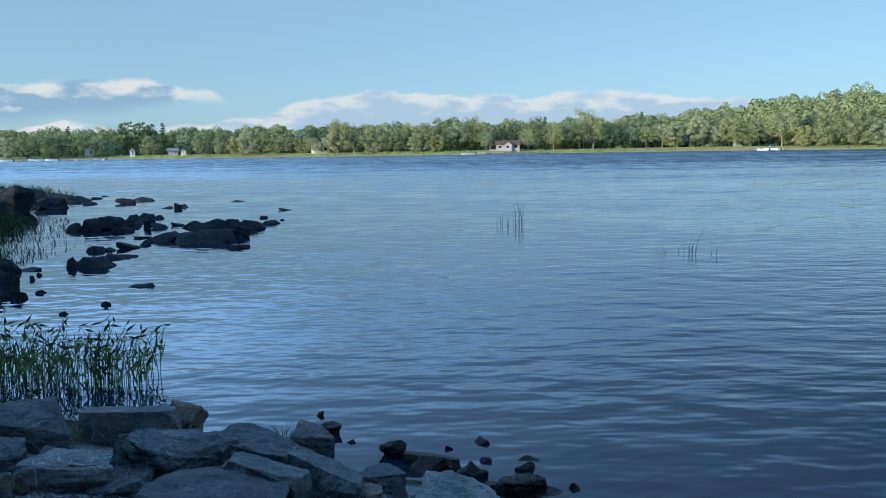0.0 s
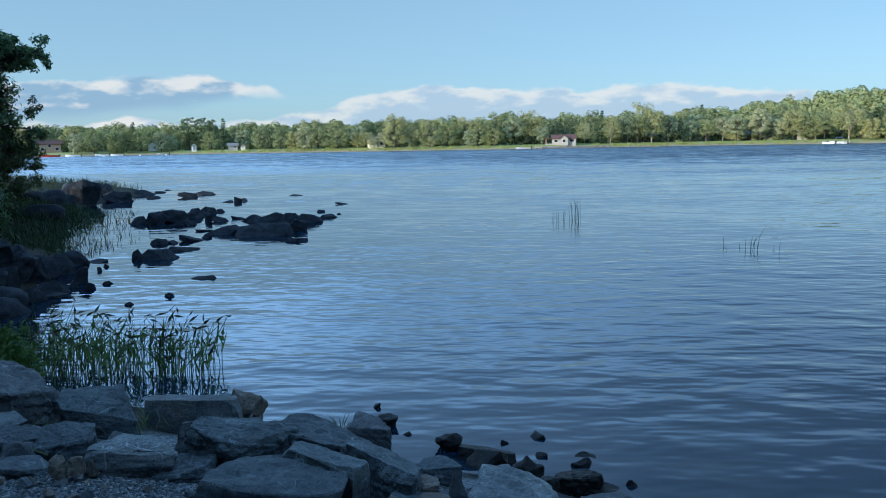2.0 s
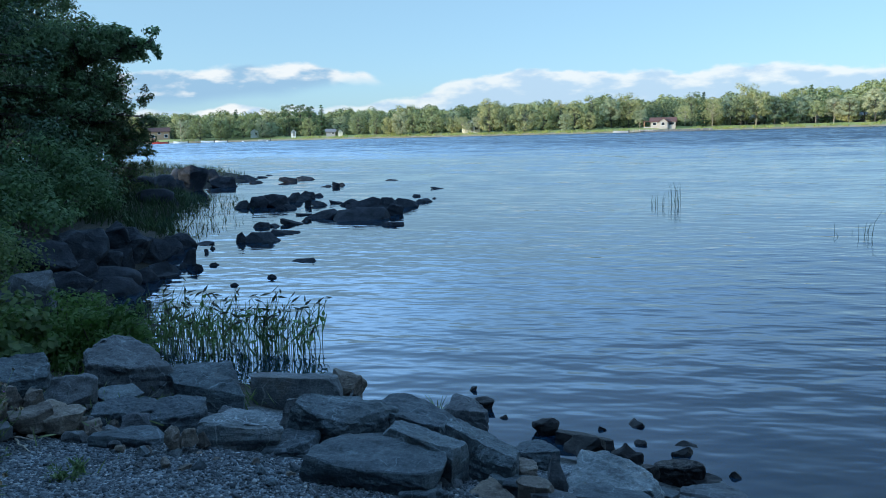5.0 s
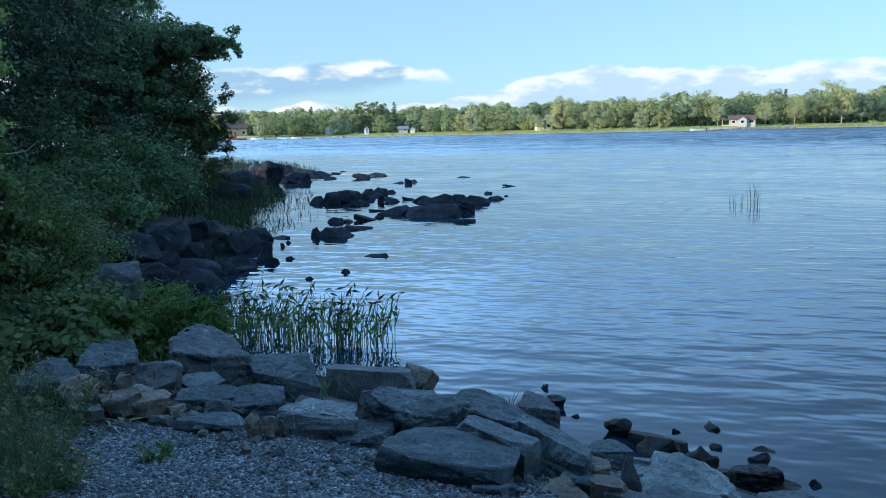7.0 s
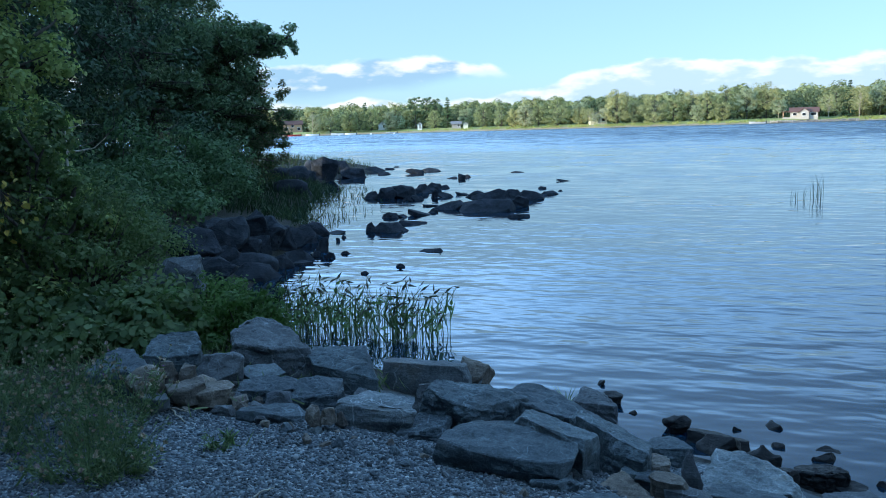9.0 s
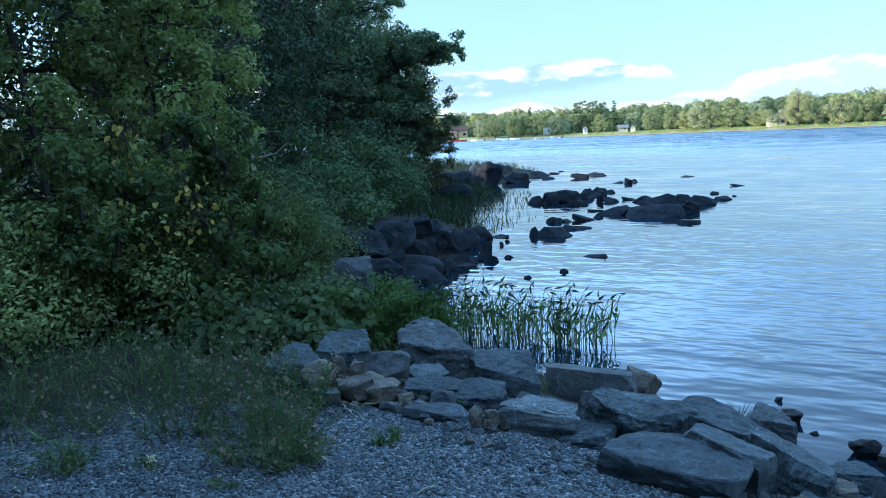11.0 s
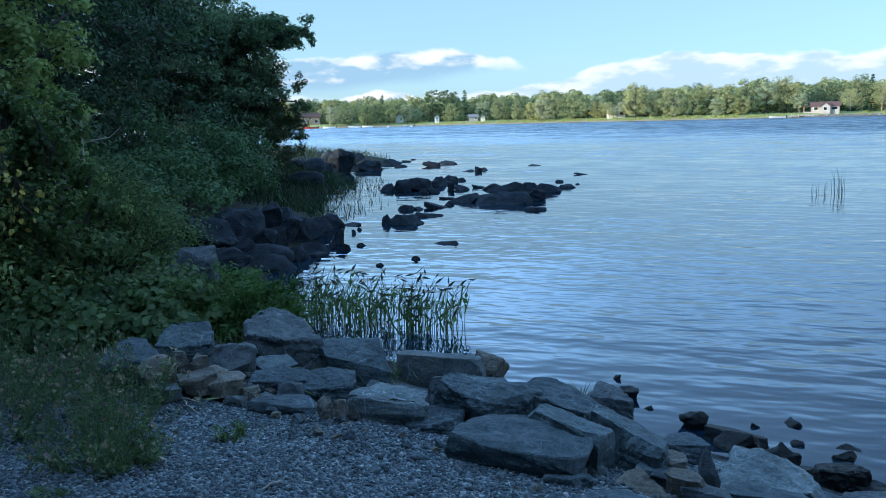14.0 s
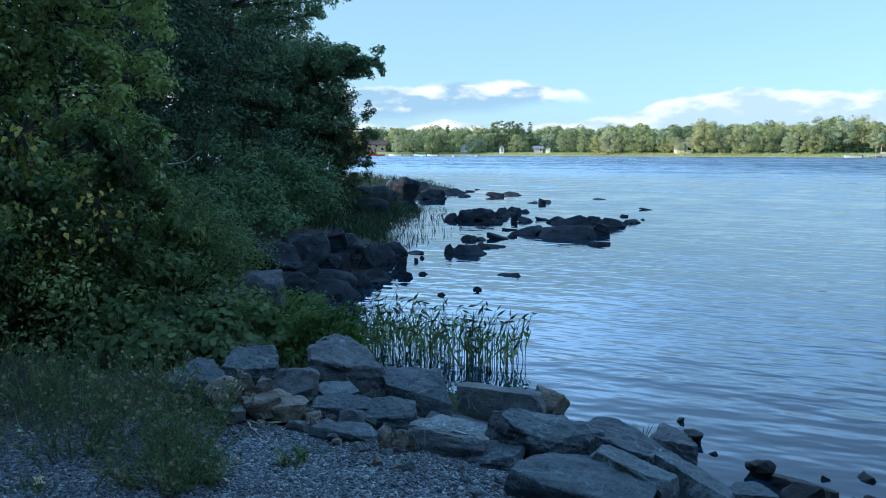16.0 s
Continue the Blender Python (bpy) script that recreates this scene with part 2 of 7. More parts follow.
def leaf_material(name, a, b, c, through=0.42, rough=0.5, odd=None, varied=False):
    n = Nodes(name)
    col = n.ramp(n.island(), [(0.0, a), (0.55, b), (1.0, c)] if odd is None else [(0.0, a), (0.5, b), (0.9, c), (0.97, odd)])
    v = n.place()
    col = n.mix(1.0, col, n.ramp(n.noise(v, 1.3, 3), [(0.3, (0.72, 0.74, 0.72)), (0.7, (1.25, 1.22, 1.15))]), "MULTIPLY")
    col = n.mix(1.0, col, n.ramp(n.rand(), [(0, (0.62, 0.72, 0.7)), (0.3, (0.9, 1.0, 0.85)), (0.6, (1.03, 1.06, 0.95)), (1, (1.22, 1.17, 0.98))] if varied else [(0, (0.8, 0.84, 0.8)), (1, (1.18, 1.14, 1.05))]), "MULTIPLY")
    n.finish(col, max(rough, 0.6), None, 0.2)
    tr = n.t.nodes.new("ShaderNodeBsdfTranslucent")
    n.t.links.new(n.mix(1.0, col, (1.05, 1.18, 0.75), "MULTIPLY"), tr.inputs[0])
    mx = n.t.nodes.new("ShaderNodeMixShader")
    mx.inputs[0].default_value = through
    n.t.links.new(n.p.outputs[0], mx.inputs[1])
    n.t.links.new(tr.outputs[0], mx.inputs[2])
    n.t.links.new(mx.outputs[0], n.out.inputs[0])
    return n.m


LEAF_TREE = leaf_material("oak_leaf", (0.100, 0.148, 0.098), (0.150, 0.220, 0.138), (0.212, 0.288, 0.192))
LEAF_SHRUB = leaf_material("shrub_leaf", (0.165, 0.212, 0.098), (0.256, 0.318, 0.138), (0.375, 0.412, 0.205))
LEAF_BROAD = leaf_material("broad_leaf", (0.066, 0.098, 0.048), (0.098, 0.144, 0.064), (0.150, 0.190, 0.098))
LEAF_LIGHT = leaf_material("light_green_leaf", (0.050, 0.092, 0.027), (0.080, 0.141, 0.045), (0.117, 0.183, 0.070))
LEAF_YELLOW = leaf_material("yellowed_leaf", (0.448, 0.319, 0.065), (0.560, 0.435, 0.117), (0.420, 0.348, 0.130), 0.25)
# two darker leaf greens that hold the bank's deep shade in the colour
LEAF_DEEP = leaf_material("deep_shade_leaf", (0.036, 0.062, 0.045), (0.054, 0.090, 0.062), (0.076, 0.124, 0.082), 0.2)
LEAF_SHADE = leaf_material("thicket_shade_leaf", (0.042, 0.078, 0.040), (0.063, 0.112, 0.053), (0.092, 0.148, 0.070), 0.25)
REED = leaf_material("reed_green", (0.130, 0.205, 0.085), (0.180, 0.270, 0.112), (0.245, 0.325, 0.152), 0.25)
SHORE_GRASS = leaf_material("shore_grass_blade", (0.20, 0.23, 0.06), (0.27, 0.29, 0.08), (0.34, 0.33, 0.12), 0.25)
SEDGE = leaf_material("sedge_green", (0.026, 0.046, 0.028), (0.040, 0.066, 0.038), (0.062, 0.090, 0.052), 0.25)
REED_DARK = leaf_material("reed_spike", (0.053, 0.057, 0.050), (0.081, 0.081, 0.063), (0.107, 0.107, 0.081), 0.1)
WEED = leaf_material("weed_green", (0.084, 0.126, 0.068), (0.124, 0.180, 0.090), (0.174, 0.220, 0.122), 0.3)
DRY = leaf_material("dry_flower_head", (0.30, 0.22, 0.17), (0.44, 0.37, 0.29), (0.34, 0.24, 0.30), 0.15)
BLOOM = leaf_material("purple_petal", (0.20, 0.07, 0.30), (0.28, 0.11, 0.40), (0.36, 0.16, 0.46), 0.2)
FAR_LEAF = leaf_material("far_leaf", (0.255, 0.254, 0.130), (0.295, 0.288, 0.150), (0.340, 0.322, 0.178), 0.2, 0.6, varied=True)
FAR_LEAF_PALE = leaf_material("far_leaf_silvery", (0.290, 0.295, 0.200), (0.325, 0.328, 0.228), (0.360, 0.358, 0.258), 0.2, 0.6, varied=True)
# darkened copy of the far leaf: shade between and below crowns is in this colour
FAR_SHADED = leaf_material("far_shaded_leaf", (0.080, 0.100, 0.054), (0.095, 0.116, 0.062), (0.112, 0.132, 0.072), 0.15, 0.6)
FAR_NEEDLE = leaf_material("far_needle", (0.085, 0.120, 0.068), (0.105, 0.145, 0.080), (0.128, 0.170, 0.095), 0.15, 0.6, varied=True)


def bark_material(name, dark, pale):
    n = Nodes(name)
    f = n.noise(n.place((6, 6, 1.2)), 4, 6, 0.65)
    return n.finish(n.ramp(f, [(0.3, dark), (0.7, pale)]), 0.9, n.bump(f, 0.8, 0.03), 0.2)


BARK = bark_material("grey_bark", (0.035, 0.03, 0.026), (0.12, 0.105, 0.09))
BARK_PALE = bark_material("pale_bark", (0.26, 0.21, 0.15), (0.52, 0.44, 0.33))
TWIG = bark_material("bleached_twig", (0.30, 0.27, 0.22), (0.50, 0.46, 0.40))


def plain(name, colour, rough=0.6, spec=0.3, vary=0.12, scale=3.0):
    n = Nodes(name)
    f = n.noise(n.place(), scale, 5)
    lo, hi = tuple(x * (1 - vary) for x in colour), tuple(min(1, x * (1 + vary)) for x in colour)
    return n.finish(n.ramp(f, [(0.3, lo), (0.7, hi)]), rough, None, spec)


WHITE_PAINT = plain("white_clapboard_paint", (0.74, 0.72, 0.67))
CREAM_PAINT = plain("cream_clapboard_paint", (0.66, 0.60, 0.44))
GREY_WALL = plain("weathered_grey_board", (0.33, 0.31, 0.28))
DARK_WALL = plain("dark_stained_board", (0.05, 0.045, 0.04))
BRICK_RED = plain("terracotta_wall", (0.50, 0.29, 0.165))
ROOF_RED = plain("red_brown_roof", (0.115, 0.058, 0.046), 0.8)
ROOF_GREY = plain("grey_shingle_roof", (0.17, 0.165, 0.16), 0.85)
GLASS_DARK = plain("dark_window_glass", (0.02, 0.024, 0.03), 0.08, 0.5)
DOCK_WOOD = plain("silvered_dock_timber", (0.36, 0.32, 0.27), 0.85)
BOAT_WHITE = plain("white_gelcoat", (0.78, 0.78, 0.76), 0.3, 0.5, 0.04)
BOAT_RED = plain("red_hull_paint", (0.45, 0.05, 0.04), 0.35, 0.5)
BOAT_BLUE = plain("blue_canvas", (0.05, 0.10, 0.22), 0.8)
METAL = plain("galvanised_metal", (0.30, 0.30, 0.30), 0.45)
STONE_WALL = plain("pale_rubble_wall", (0.200, 0.180, 0.156), 0.9, 0.2, 0.3, 0.8)


def ground_material():
    n = Nodes("gravel_bank")
    v = n.place()
    d = n.node("ShaderNodeTexVoronoi", Vector=v, Scale=52.0)
    stones = n.ramp(n.math("FRACT", n.math("MULTIPLY", n.node("ShaderNodeSeparateColor", Color=d.outputs["Color"]).outputs[0], 1.0)),
                    [(0.0, (0.05, 0.066, 0.084)), (0.45, (0.115, 0.142, 0.172)), (0.8, (0.20, 0.235, 0.268)), (1.0, (0.38, 0.40, 0.41))])
    big = n.noise(v, 0.9, 5)
    stones = n.mix(1.0, stones, n.ramp(big, [(0.3, (0.72, 0.72, 0.72)), (0.7, (1.15, 1.12, 1.08))]), "MULTIPLY")
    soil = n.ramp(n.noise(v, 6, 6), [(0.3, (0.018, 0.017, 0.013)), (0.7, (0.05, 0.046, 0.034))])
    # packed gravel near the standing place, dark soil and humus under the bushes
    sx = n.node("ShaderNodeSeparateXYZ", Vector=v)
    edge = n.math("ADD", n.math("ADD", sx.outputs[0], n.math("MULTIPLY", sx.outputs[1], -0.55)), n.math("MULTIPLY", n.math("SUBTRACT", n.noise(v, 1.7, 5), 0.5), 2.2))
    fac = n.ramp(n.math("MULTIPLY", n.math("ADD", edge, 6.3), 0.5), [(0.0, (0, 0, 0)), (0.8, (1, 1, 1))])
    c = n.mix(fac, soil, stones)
    # mud and wet stones along the water
    wet = n.ramp(n.math("ADD", sx.outputs[2], n.math("MULTIPLY", n.noise(v, 3, 4), 0.15)), [(0.10, (0.25, 0.24, 0.22)), (0.32, (1, 1, 1))])
    c = n.mix(1.0, c, wet, "MULTIPLY")
    # lawn on the other side of the lake
    far = n.ramp(n.math("DIVIDE", sx.outputs[1], 400.0), [(0.30, (0, 0, 0)), (0.34, (1, 1, 1))])
    lawn = n.ramp(n.noise(v, 0.12, 5), [(0.3, (0.20, 0.23, 0.07)), (0.55, (0.27, 0.28, 0.09)), (0.75, (0.32, 0.29, 0.12))])
    lawn = n.mix(n.ramp(n.math("MULTIPLY", sx.outputs[2], 1.0), [(0.35, (0, 0, 0)), (0.75, (1, 1, 1))]), (0.33, 0.25, 0.16), lawn)
    c = n.mix(far, c, lawn)
    h = n.bump(n.math("MULTIPLY", d.outputs["Distance"], -1.0), 0.7, 0.02, n.bump(big, 0.4, 0.05))
    return n.finish(c, 0.85, h, 0.25)


GROUND = ground_material()


def water_material():
    n = Nodes("lake_water")
    g = n.t.nodes.new("ShaderNodeNewGeometry").outputs["Position"]
    sy = n.node("ShaderNodeSeparateXYZ", Vector=g)
    # lee water by the bank is calmer than the open lake
    open_lake = n.ramp(n.math("DIVIDE", sy.outputs[1], 240.0), [(0.02, (0.125, 0.125, 0.125)), (0.05, (0.095, 0.095, 0.095)), (0.10, (0.075, 0.075, 0.075)), (0.17, (0.055, 0.055, 0.055)), (0.30, (0.10, 0.10, 0.10))])
    gust = n.ramp(n.noise(n.place((0.22, 1, 1), 8), 0.11, 5), [(0.33, (0.55, 0.55, 0.55)), (0.67, (1.3, 1.3, 1.3))])
    swell = n.noise(n.place((0.52, 1, 1), 12), 2.1, 0.8, 0.4)
    ripple = n.noise(n.place((0.50, 1, 1), -9), 5.0, 1.0, 0.45)
    # short steep wavelets between smoother water
    dash = n.ramp(n.noise(n.place((0.55, 1, 1), 4), 3.4, 1, 0.4), [(0.52, (0, 0, 0)), (0.80, (1, 1, 1))])
    h = n.math("ADD", n.math("MULTIPLY", swell, 1.0), n.math("ADD", n.math("MULTIPLY", ripple, 0.45), n.math("MULTIPLY", dash, 0.14)))
    lee = n.ramp(n.math("DIVIDE", n.math("ADD", sy.outputs[0], 11.0), 13.0), [(0.0, (0.7, 0.7, 0.7)), (0.5, (0.8, 0.8, 0.8)), (1.0, (1, 1, 1))])
    h = n.math("MULTIPLY", n.math("MULTIPLY", h, lee), n.math("MULTIPLY", n.math("MULTIPLY", open_lake, 2.2), gust))
    n.p.inputs["IOR"].default_value = 1.333
    nb = n.bump(h, 1.0, 0.12)
    # wind chop on the open lake: steep little facets, with a lean towards this bank added to mirror higher sky
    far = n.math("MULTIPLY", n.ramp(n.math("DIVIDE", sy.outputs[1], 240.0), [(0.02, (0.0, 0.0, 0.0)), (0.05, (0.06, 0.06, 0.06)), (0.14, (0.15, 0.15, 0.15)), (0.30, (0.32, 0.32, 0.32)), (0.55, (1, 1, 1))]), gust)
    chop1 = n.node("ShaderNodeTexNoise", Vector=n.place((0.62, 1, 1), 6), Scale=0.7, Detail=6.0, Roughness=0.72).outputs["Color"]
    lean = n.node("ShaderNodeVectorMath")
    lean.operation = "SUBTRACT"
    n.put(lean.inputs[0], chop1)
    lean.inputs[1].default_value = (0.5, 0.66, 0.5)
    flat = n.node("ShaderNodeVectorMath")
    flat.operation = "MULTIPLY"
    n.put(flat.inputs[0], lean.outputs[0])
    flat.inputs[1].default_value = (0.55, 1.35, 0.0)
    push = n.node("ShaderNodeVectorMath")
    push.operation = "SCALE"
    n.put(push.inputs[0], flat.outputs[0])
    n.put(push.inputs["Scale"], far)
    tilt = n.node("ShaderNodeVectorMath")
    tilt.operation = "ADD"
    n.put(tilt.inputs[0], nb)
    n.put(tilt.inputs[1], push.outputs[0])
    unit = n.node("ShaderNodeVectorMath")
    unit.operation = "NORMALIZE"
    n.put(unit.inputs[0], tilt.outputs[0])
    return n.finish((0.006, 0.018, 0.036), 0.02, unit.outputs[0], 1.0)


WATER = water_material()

# ---- mesh helpers ----


def fast_mesh(name, verts, faces, material, smooth=False):
    """A mesh from numpy arrays of places and of faces with one number of corners."""
    verts, faces = np.asarray(verts, float), np.asarray(faces, int)
    me = bpy.data.meshes.new(name)
    me.vertices.add(len(verts))
    me.vertices.foreach_set("co", verts.ravel())
    me.loops.add(faces.size)
    me.loops.foreach_set("vertex_index", faces.ravel())
    me.polygons.add(len(faces))
    me.polygons.foreach_set("loop_start", np.arange(0, faces.size, faces.shape[1]))
    if smooth:
        me.polygons.foreach_set("use_smooth", np.ones(len(faces), bool))
    me.update(calc_edges=True)
    me.materials.append(material)
    return me


def part(name, bm, material, parent, label=""):
    """One mesh object under a thing; bm may also be a finished mesh."""
    if isinstance(bm, bpy.types.Mesh):
        me = bm
    else:
        me = bpy.data.meshes.new(name)
        bm.to_mesh(me)
        bm.free()
        me.materials.append(material)
    ob = new(name, me)
    ob.parent = parent
    return tagged(ob, label) if label else ob


def thing(name, m, label, category, group=""):
    ob = new(name)
    ob.empty_display_size = 0.2
    ob.matrix_world = m
    return tagged(ob, label, category, group)


def box(bm, x0, x1, y0, y1, z0, z1):
    vs = [bm.verts.new((x, y, z)) for z in (z0, z1) for y in (y0, y1) for x in (x0, x1)]
    for f in ((0, 2, 3, 1), (4, 5, 7, 6), (0, 1, 5, 4), (2, 6, 7, 3), (0, 4, 6, 2), (1, 3, 7, 5)):
        bm.faces.new([vs[i] for i in f])


def tubes(lines, sides=5):
    """Verts and quads of tapered tubes: each line is (points, radii)."""
    V, F = [], []
    for pts, radii in lines:
        pts = np.asarray(pts, float)
        base = sum(len(v) for v in V)
        ring = []
        for i, p in enumerate(pts):
            d = pts[min(i + 1, len(pts) - 1)] - pts[max(i - 1, 0)]
            d = d / (np.linalg.norm(d) + 1e-9)
            a = np.cross(d, (0.31, 0.95, 0.05) if abs(d[1]) < 0.9 else (1.0, 0, 0))
            a /= np.linalg.norm(a) + 1e-9
            b = np.cross(d, a)
            t = np.arange(sides) / sides * 2 * np.pi
            ring.append(p + radii[i] * (np.cos(t)[:, None] * a + np.sin(t)[:, None] * b))
        V.append(np.concatenate(ring))
        for i in range(len(pts) - 1):
            for k in range(sides):
                F.append((base + i * sides + k, base + i * sides + (k + 1) % sides, base + (i + 1) * sides + (k + 1) % sides, base + (i + 1) * sides + k))
    return np.concatenate(V), np.array(F)


LEAF = {
    # outline across, along, and lift; the faces use these corners
    "oval": ([(0, -0.5, 0), (0.27, -0.05, 0.07), (0, 0.5, -0.04), (-0.27, -0.05, 0.07)], [(0, 1, 2, 3)]),
    "broad": ([(0, -0.5, 0), (0.40, -0.18, 0.09), (0.22, 0.28, 0.06), (0, 0.55, -0.10), (-0.22, 0.28, 0.06), (-0.40, -0.18, 0.09), (0, 0.0, -0.02)],
              [(0, 1, 2, 6), (6, 2, 3, 4), (0, 6, 4, 5)]),
    "lobed": ([(0, -0.5, 0), (0.22, -0.22, 0.05), (0.50, 0.05, 0.02), (0.20, 0.10, 0.05), (0.16, 0.36, 0.03), (0, 0.55, -0.08), (-0.16, 0.36, 0.03), (-0.20, 0.10, 0.05), (-0.50, 0.05, 0.02), (-0.22, -0.22, 0.05), (0, 0.0, 0.0)],
              [(0, 1, 10, 9), (1, 2, 3, 10), (10, 3, 4, 5), (10, 5, 6, 7), (9, 10, 7, 8)]),
    "lance": ([(0, -0.5, 0), (0.10, -0.1, 0.03), (0, 0.5, -0.03), (-0.10, -0.1, 0.03)], [(0, 1, 2, 3)]),
    "blade": ([(-0.035, -0.5, 0), (0.035, -0.5, 0), (0.02, 0.1, 0.03), (0.0, 0.5, -0.04)], [(0, 1, 2, 3)]),
}


def leaves(pos, nrm, size, rng, shape="oval", along=None):
    """Verts and quads of one leaf at each place, its face towards nrm, at random turn or pointing along."""
    pos, nrm = np.asarray(pos, float), np.asarray(nrm, float)
    n = nrm / (np.linalg.norm(nrm, axis=1)[:, None] + 1e-9)
    r = rng.normal(size=n.shape) if along is None else np.asarray(along, float)
    v = r - (r * n).sum(1)[:, None] * n
    v /= np.linalg.norm(v, axis=1)[:, None] + 1e-9
    u = np.cross(v, n)
    T, faces = LEAF[shape]
    T = np.array(T)
    s = np.broadcast_to(np.asarray(size, float), (len(pos),))[:, None, None]
    V = pos[:, None, :] + s * (T[None, :, 0:1] * u[:, None, :] + T[None, :, 1:2] * v[:, None, :] + T[None, :, 2:3] * n[:, None, :])
    F = np.array(faces)[None] + (np.arange(len(pos)) * len(T))[:, None, None]
    return V.reshape(-1, 3), F.reshape(-1, 4)


def clumps(centres, radii, per, rng, flat=0.55, shell=0.55, loose=0.45):
    """Leaf places and facings round clump centres: most of them near each clump's skin."""
    c, r = np.repeat(np.asarray(centres, float), per, 0), np.repeat(np.asarray(radii, float), per)
    d = rng.normal(size=c.shape)
    d /= np.linalg.norm(d, axis=1)[:, None]
    k = shell + (1 - shell) * rng.random(len(c)) ** 0.6
    k *= rng.uniform(0.75, 1.2, len(c))
    p = c + d * (r * k)[:, None] * np.array((1, 1, flat))
    nrm = d + rng.normal(size=c.shape) * loose + np.array((0, 0, 0.55))
    return p, nrm


# ---- ground and lake ----
BANK = np.array([(1500, -260), (400, -70), (60, -8), (15, 2.2), (6, 3.6), (2.5, 4.75), (0.74, 5.3), (0.2, 5.7), (-0.5, 5.9), (-1.3, 6.25), (-2.0, 6.55),
                 (-2.7, 7.0), (-3.5, 7.35), (-4.4, 7.7), (-5.4, 8.5), (-6.3, 9.6), (-7.1, 11), (-7.5, 13), (-7.9, 14), (-8.8, 15.6), (-9.5, 17.5), (-10.8, 19),
                 (-12.2, 21), (-13.4, 25), (-15, 28.5), (-17, 32), (-18, 36.5), (-18.2, 42.5), (-20, 44.5), (-26, 46), (-32, 50), (-60, 76), (-400, 310), (-1500, 700)], float)
SHORE_AZ = [-75, -34, -28, -21, -15, -7, 0, 8, 16, 28, 75]
SHORE_R = [420, 360, 340, 338, 320, 300, 292, 305, 320, 316, 330]


def smooth01(v):
    v = np.clip(v, 0, 1)
    return v * v * (3 - 2 * v)


def bank_distance(x, y):
    """Metres inland (+) or out on the lake (-) from the near bank's waterline."""
    p = np.stack([x, y], -1)
    best = np.full(x.shape, 1e9)
    for a, b in zip(BANK[:-1], BANK[1:]):
        ab = b - a
        t = np.clip(((p - a) @ ab) / (ab @ ab), 0, 1)
        best = np.minimum(best, np.linalg.norm(p - a - t[..., None] * ab, axis=-1))
    ring = np.vstack([BANK, (-1500, -1500), (1500, -1500)])
    inside = np.zeros(x.shape, bool)
    for a, b in zip(ring, np.roll(ring, -1, 0)):
        cross = (a[1] > y) != (b[1] > y)
        with np.errstate(divide="ignore", invalid="ignore"):
            inside ^= cross & (x < (b[0] - a[0]) * (y - a[1]) / (b[1] - a[1]) + a[0])
    return np.where(inside, best, -best)


def ground_height(x, y):
    x, y = np.asarray(x, float), np.asarray(y, float)
    sd = bank_distance(x, y)
    up = np.maximum(sd, 0)
    front = 0.82 * (1 - np.exp(-(up / 1.6) ** 1.3)) + 0.015 * np.maximum(up - 6, 0)
    rough = 0.30 * (1 - np.exp(-up / 0.8)) + np.minimum(0.10 * up, 1.2) + 0.01 * up
    k = smooth01((y - 7.5) / 5)
    land = front * (1 - k) + rough * k
    z = np.where(sd > 0, land, -np.minimum(1.6, 0.28 * -sd))
    r, a = np.hypot(x, y), np.degrees(np.arctan2(x, y))
    inland = r - np.interp(a, SHORE_AZ, SHORE_R)
    ahead = (np.abs(a) < 75) & (sd <= 0)
    hill = 15 * smooth01((a - 8) / 22) * smooth01((inland - 25) / 130) + 3.5 * smooth01((inland - 30) / 120)
    farland = np.minimum(1.5, 0.16 * inland) + hill
    return np.where(ahead & (inland > -12), np.maximum(farland, -1.6), z)


def build_ground():
    radii = [0.0] + list(0.35 * 1.035 ** np.arange(0, 246))
    A = 400
    ang = np.arange(A) / A * 2 * np.pi
    R = np.array(radii[1:])
    X, Y = R[:, None] * np.sin(ang)[None], R[:, None] * np.cos(ang)[None]
    Z = ground_height(X, Y)
    near = np.exp(-R / 60)[:, None] * np.minimum(1, R / 2)[:, None]
    wob = np.array([noise.noise((x * 1.3, y * 1.3, 3.0)) + 0.5 * noise.noise((x * 4, y * 4, 7.0)) for x, y in zip(X.ravel(), Y.ravel())]).reshape(X.shape)
    Z = Z + wob * 0.035 * near
    V = np.vstack([[(0, 0, float(ground_height(0.0, 0.0)))], np.stack([X, Y, Z], -1).reshape(-1, 3)])
    n = len(R)
    i, k = np.meshgrid(np.arange(n - 1), np.arange(A), indexing="ij")
    F = np.stack([1 + i * A + k, 1 + (i + 1) * A + k, 1 + (i + 1) * A + (k + 1) % A, 1 + i * A + (k + 1) % A], -1).reshape(-1, 4)[:, ::-1]
    cap = np.array([(0, 1 + (q + 1) % A, 1 + q, 0) for q in range(A)])
    me = bpy.data.meshes.new("ground")
    me.from_pydata(V.tolist(), [], F.tolist() + [(int(a), int(b), int(c)) for a, b, c, _ in cap])
    for p in me.polygons:
        p.use_smooth = True
    me.materials.append(GROUND)
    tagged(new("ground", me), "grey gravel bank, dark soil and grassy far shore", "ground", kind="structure")


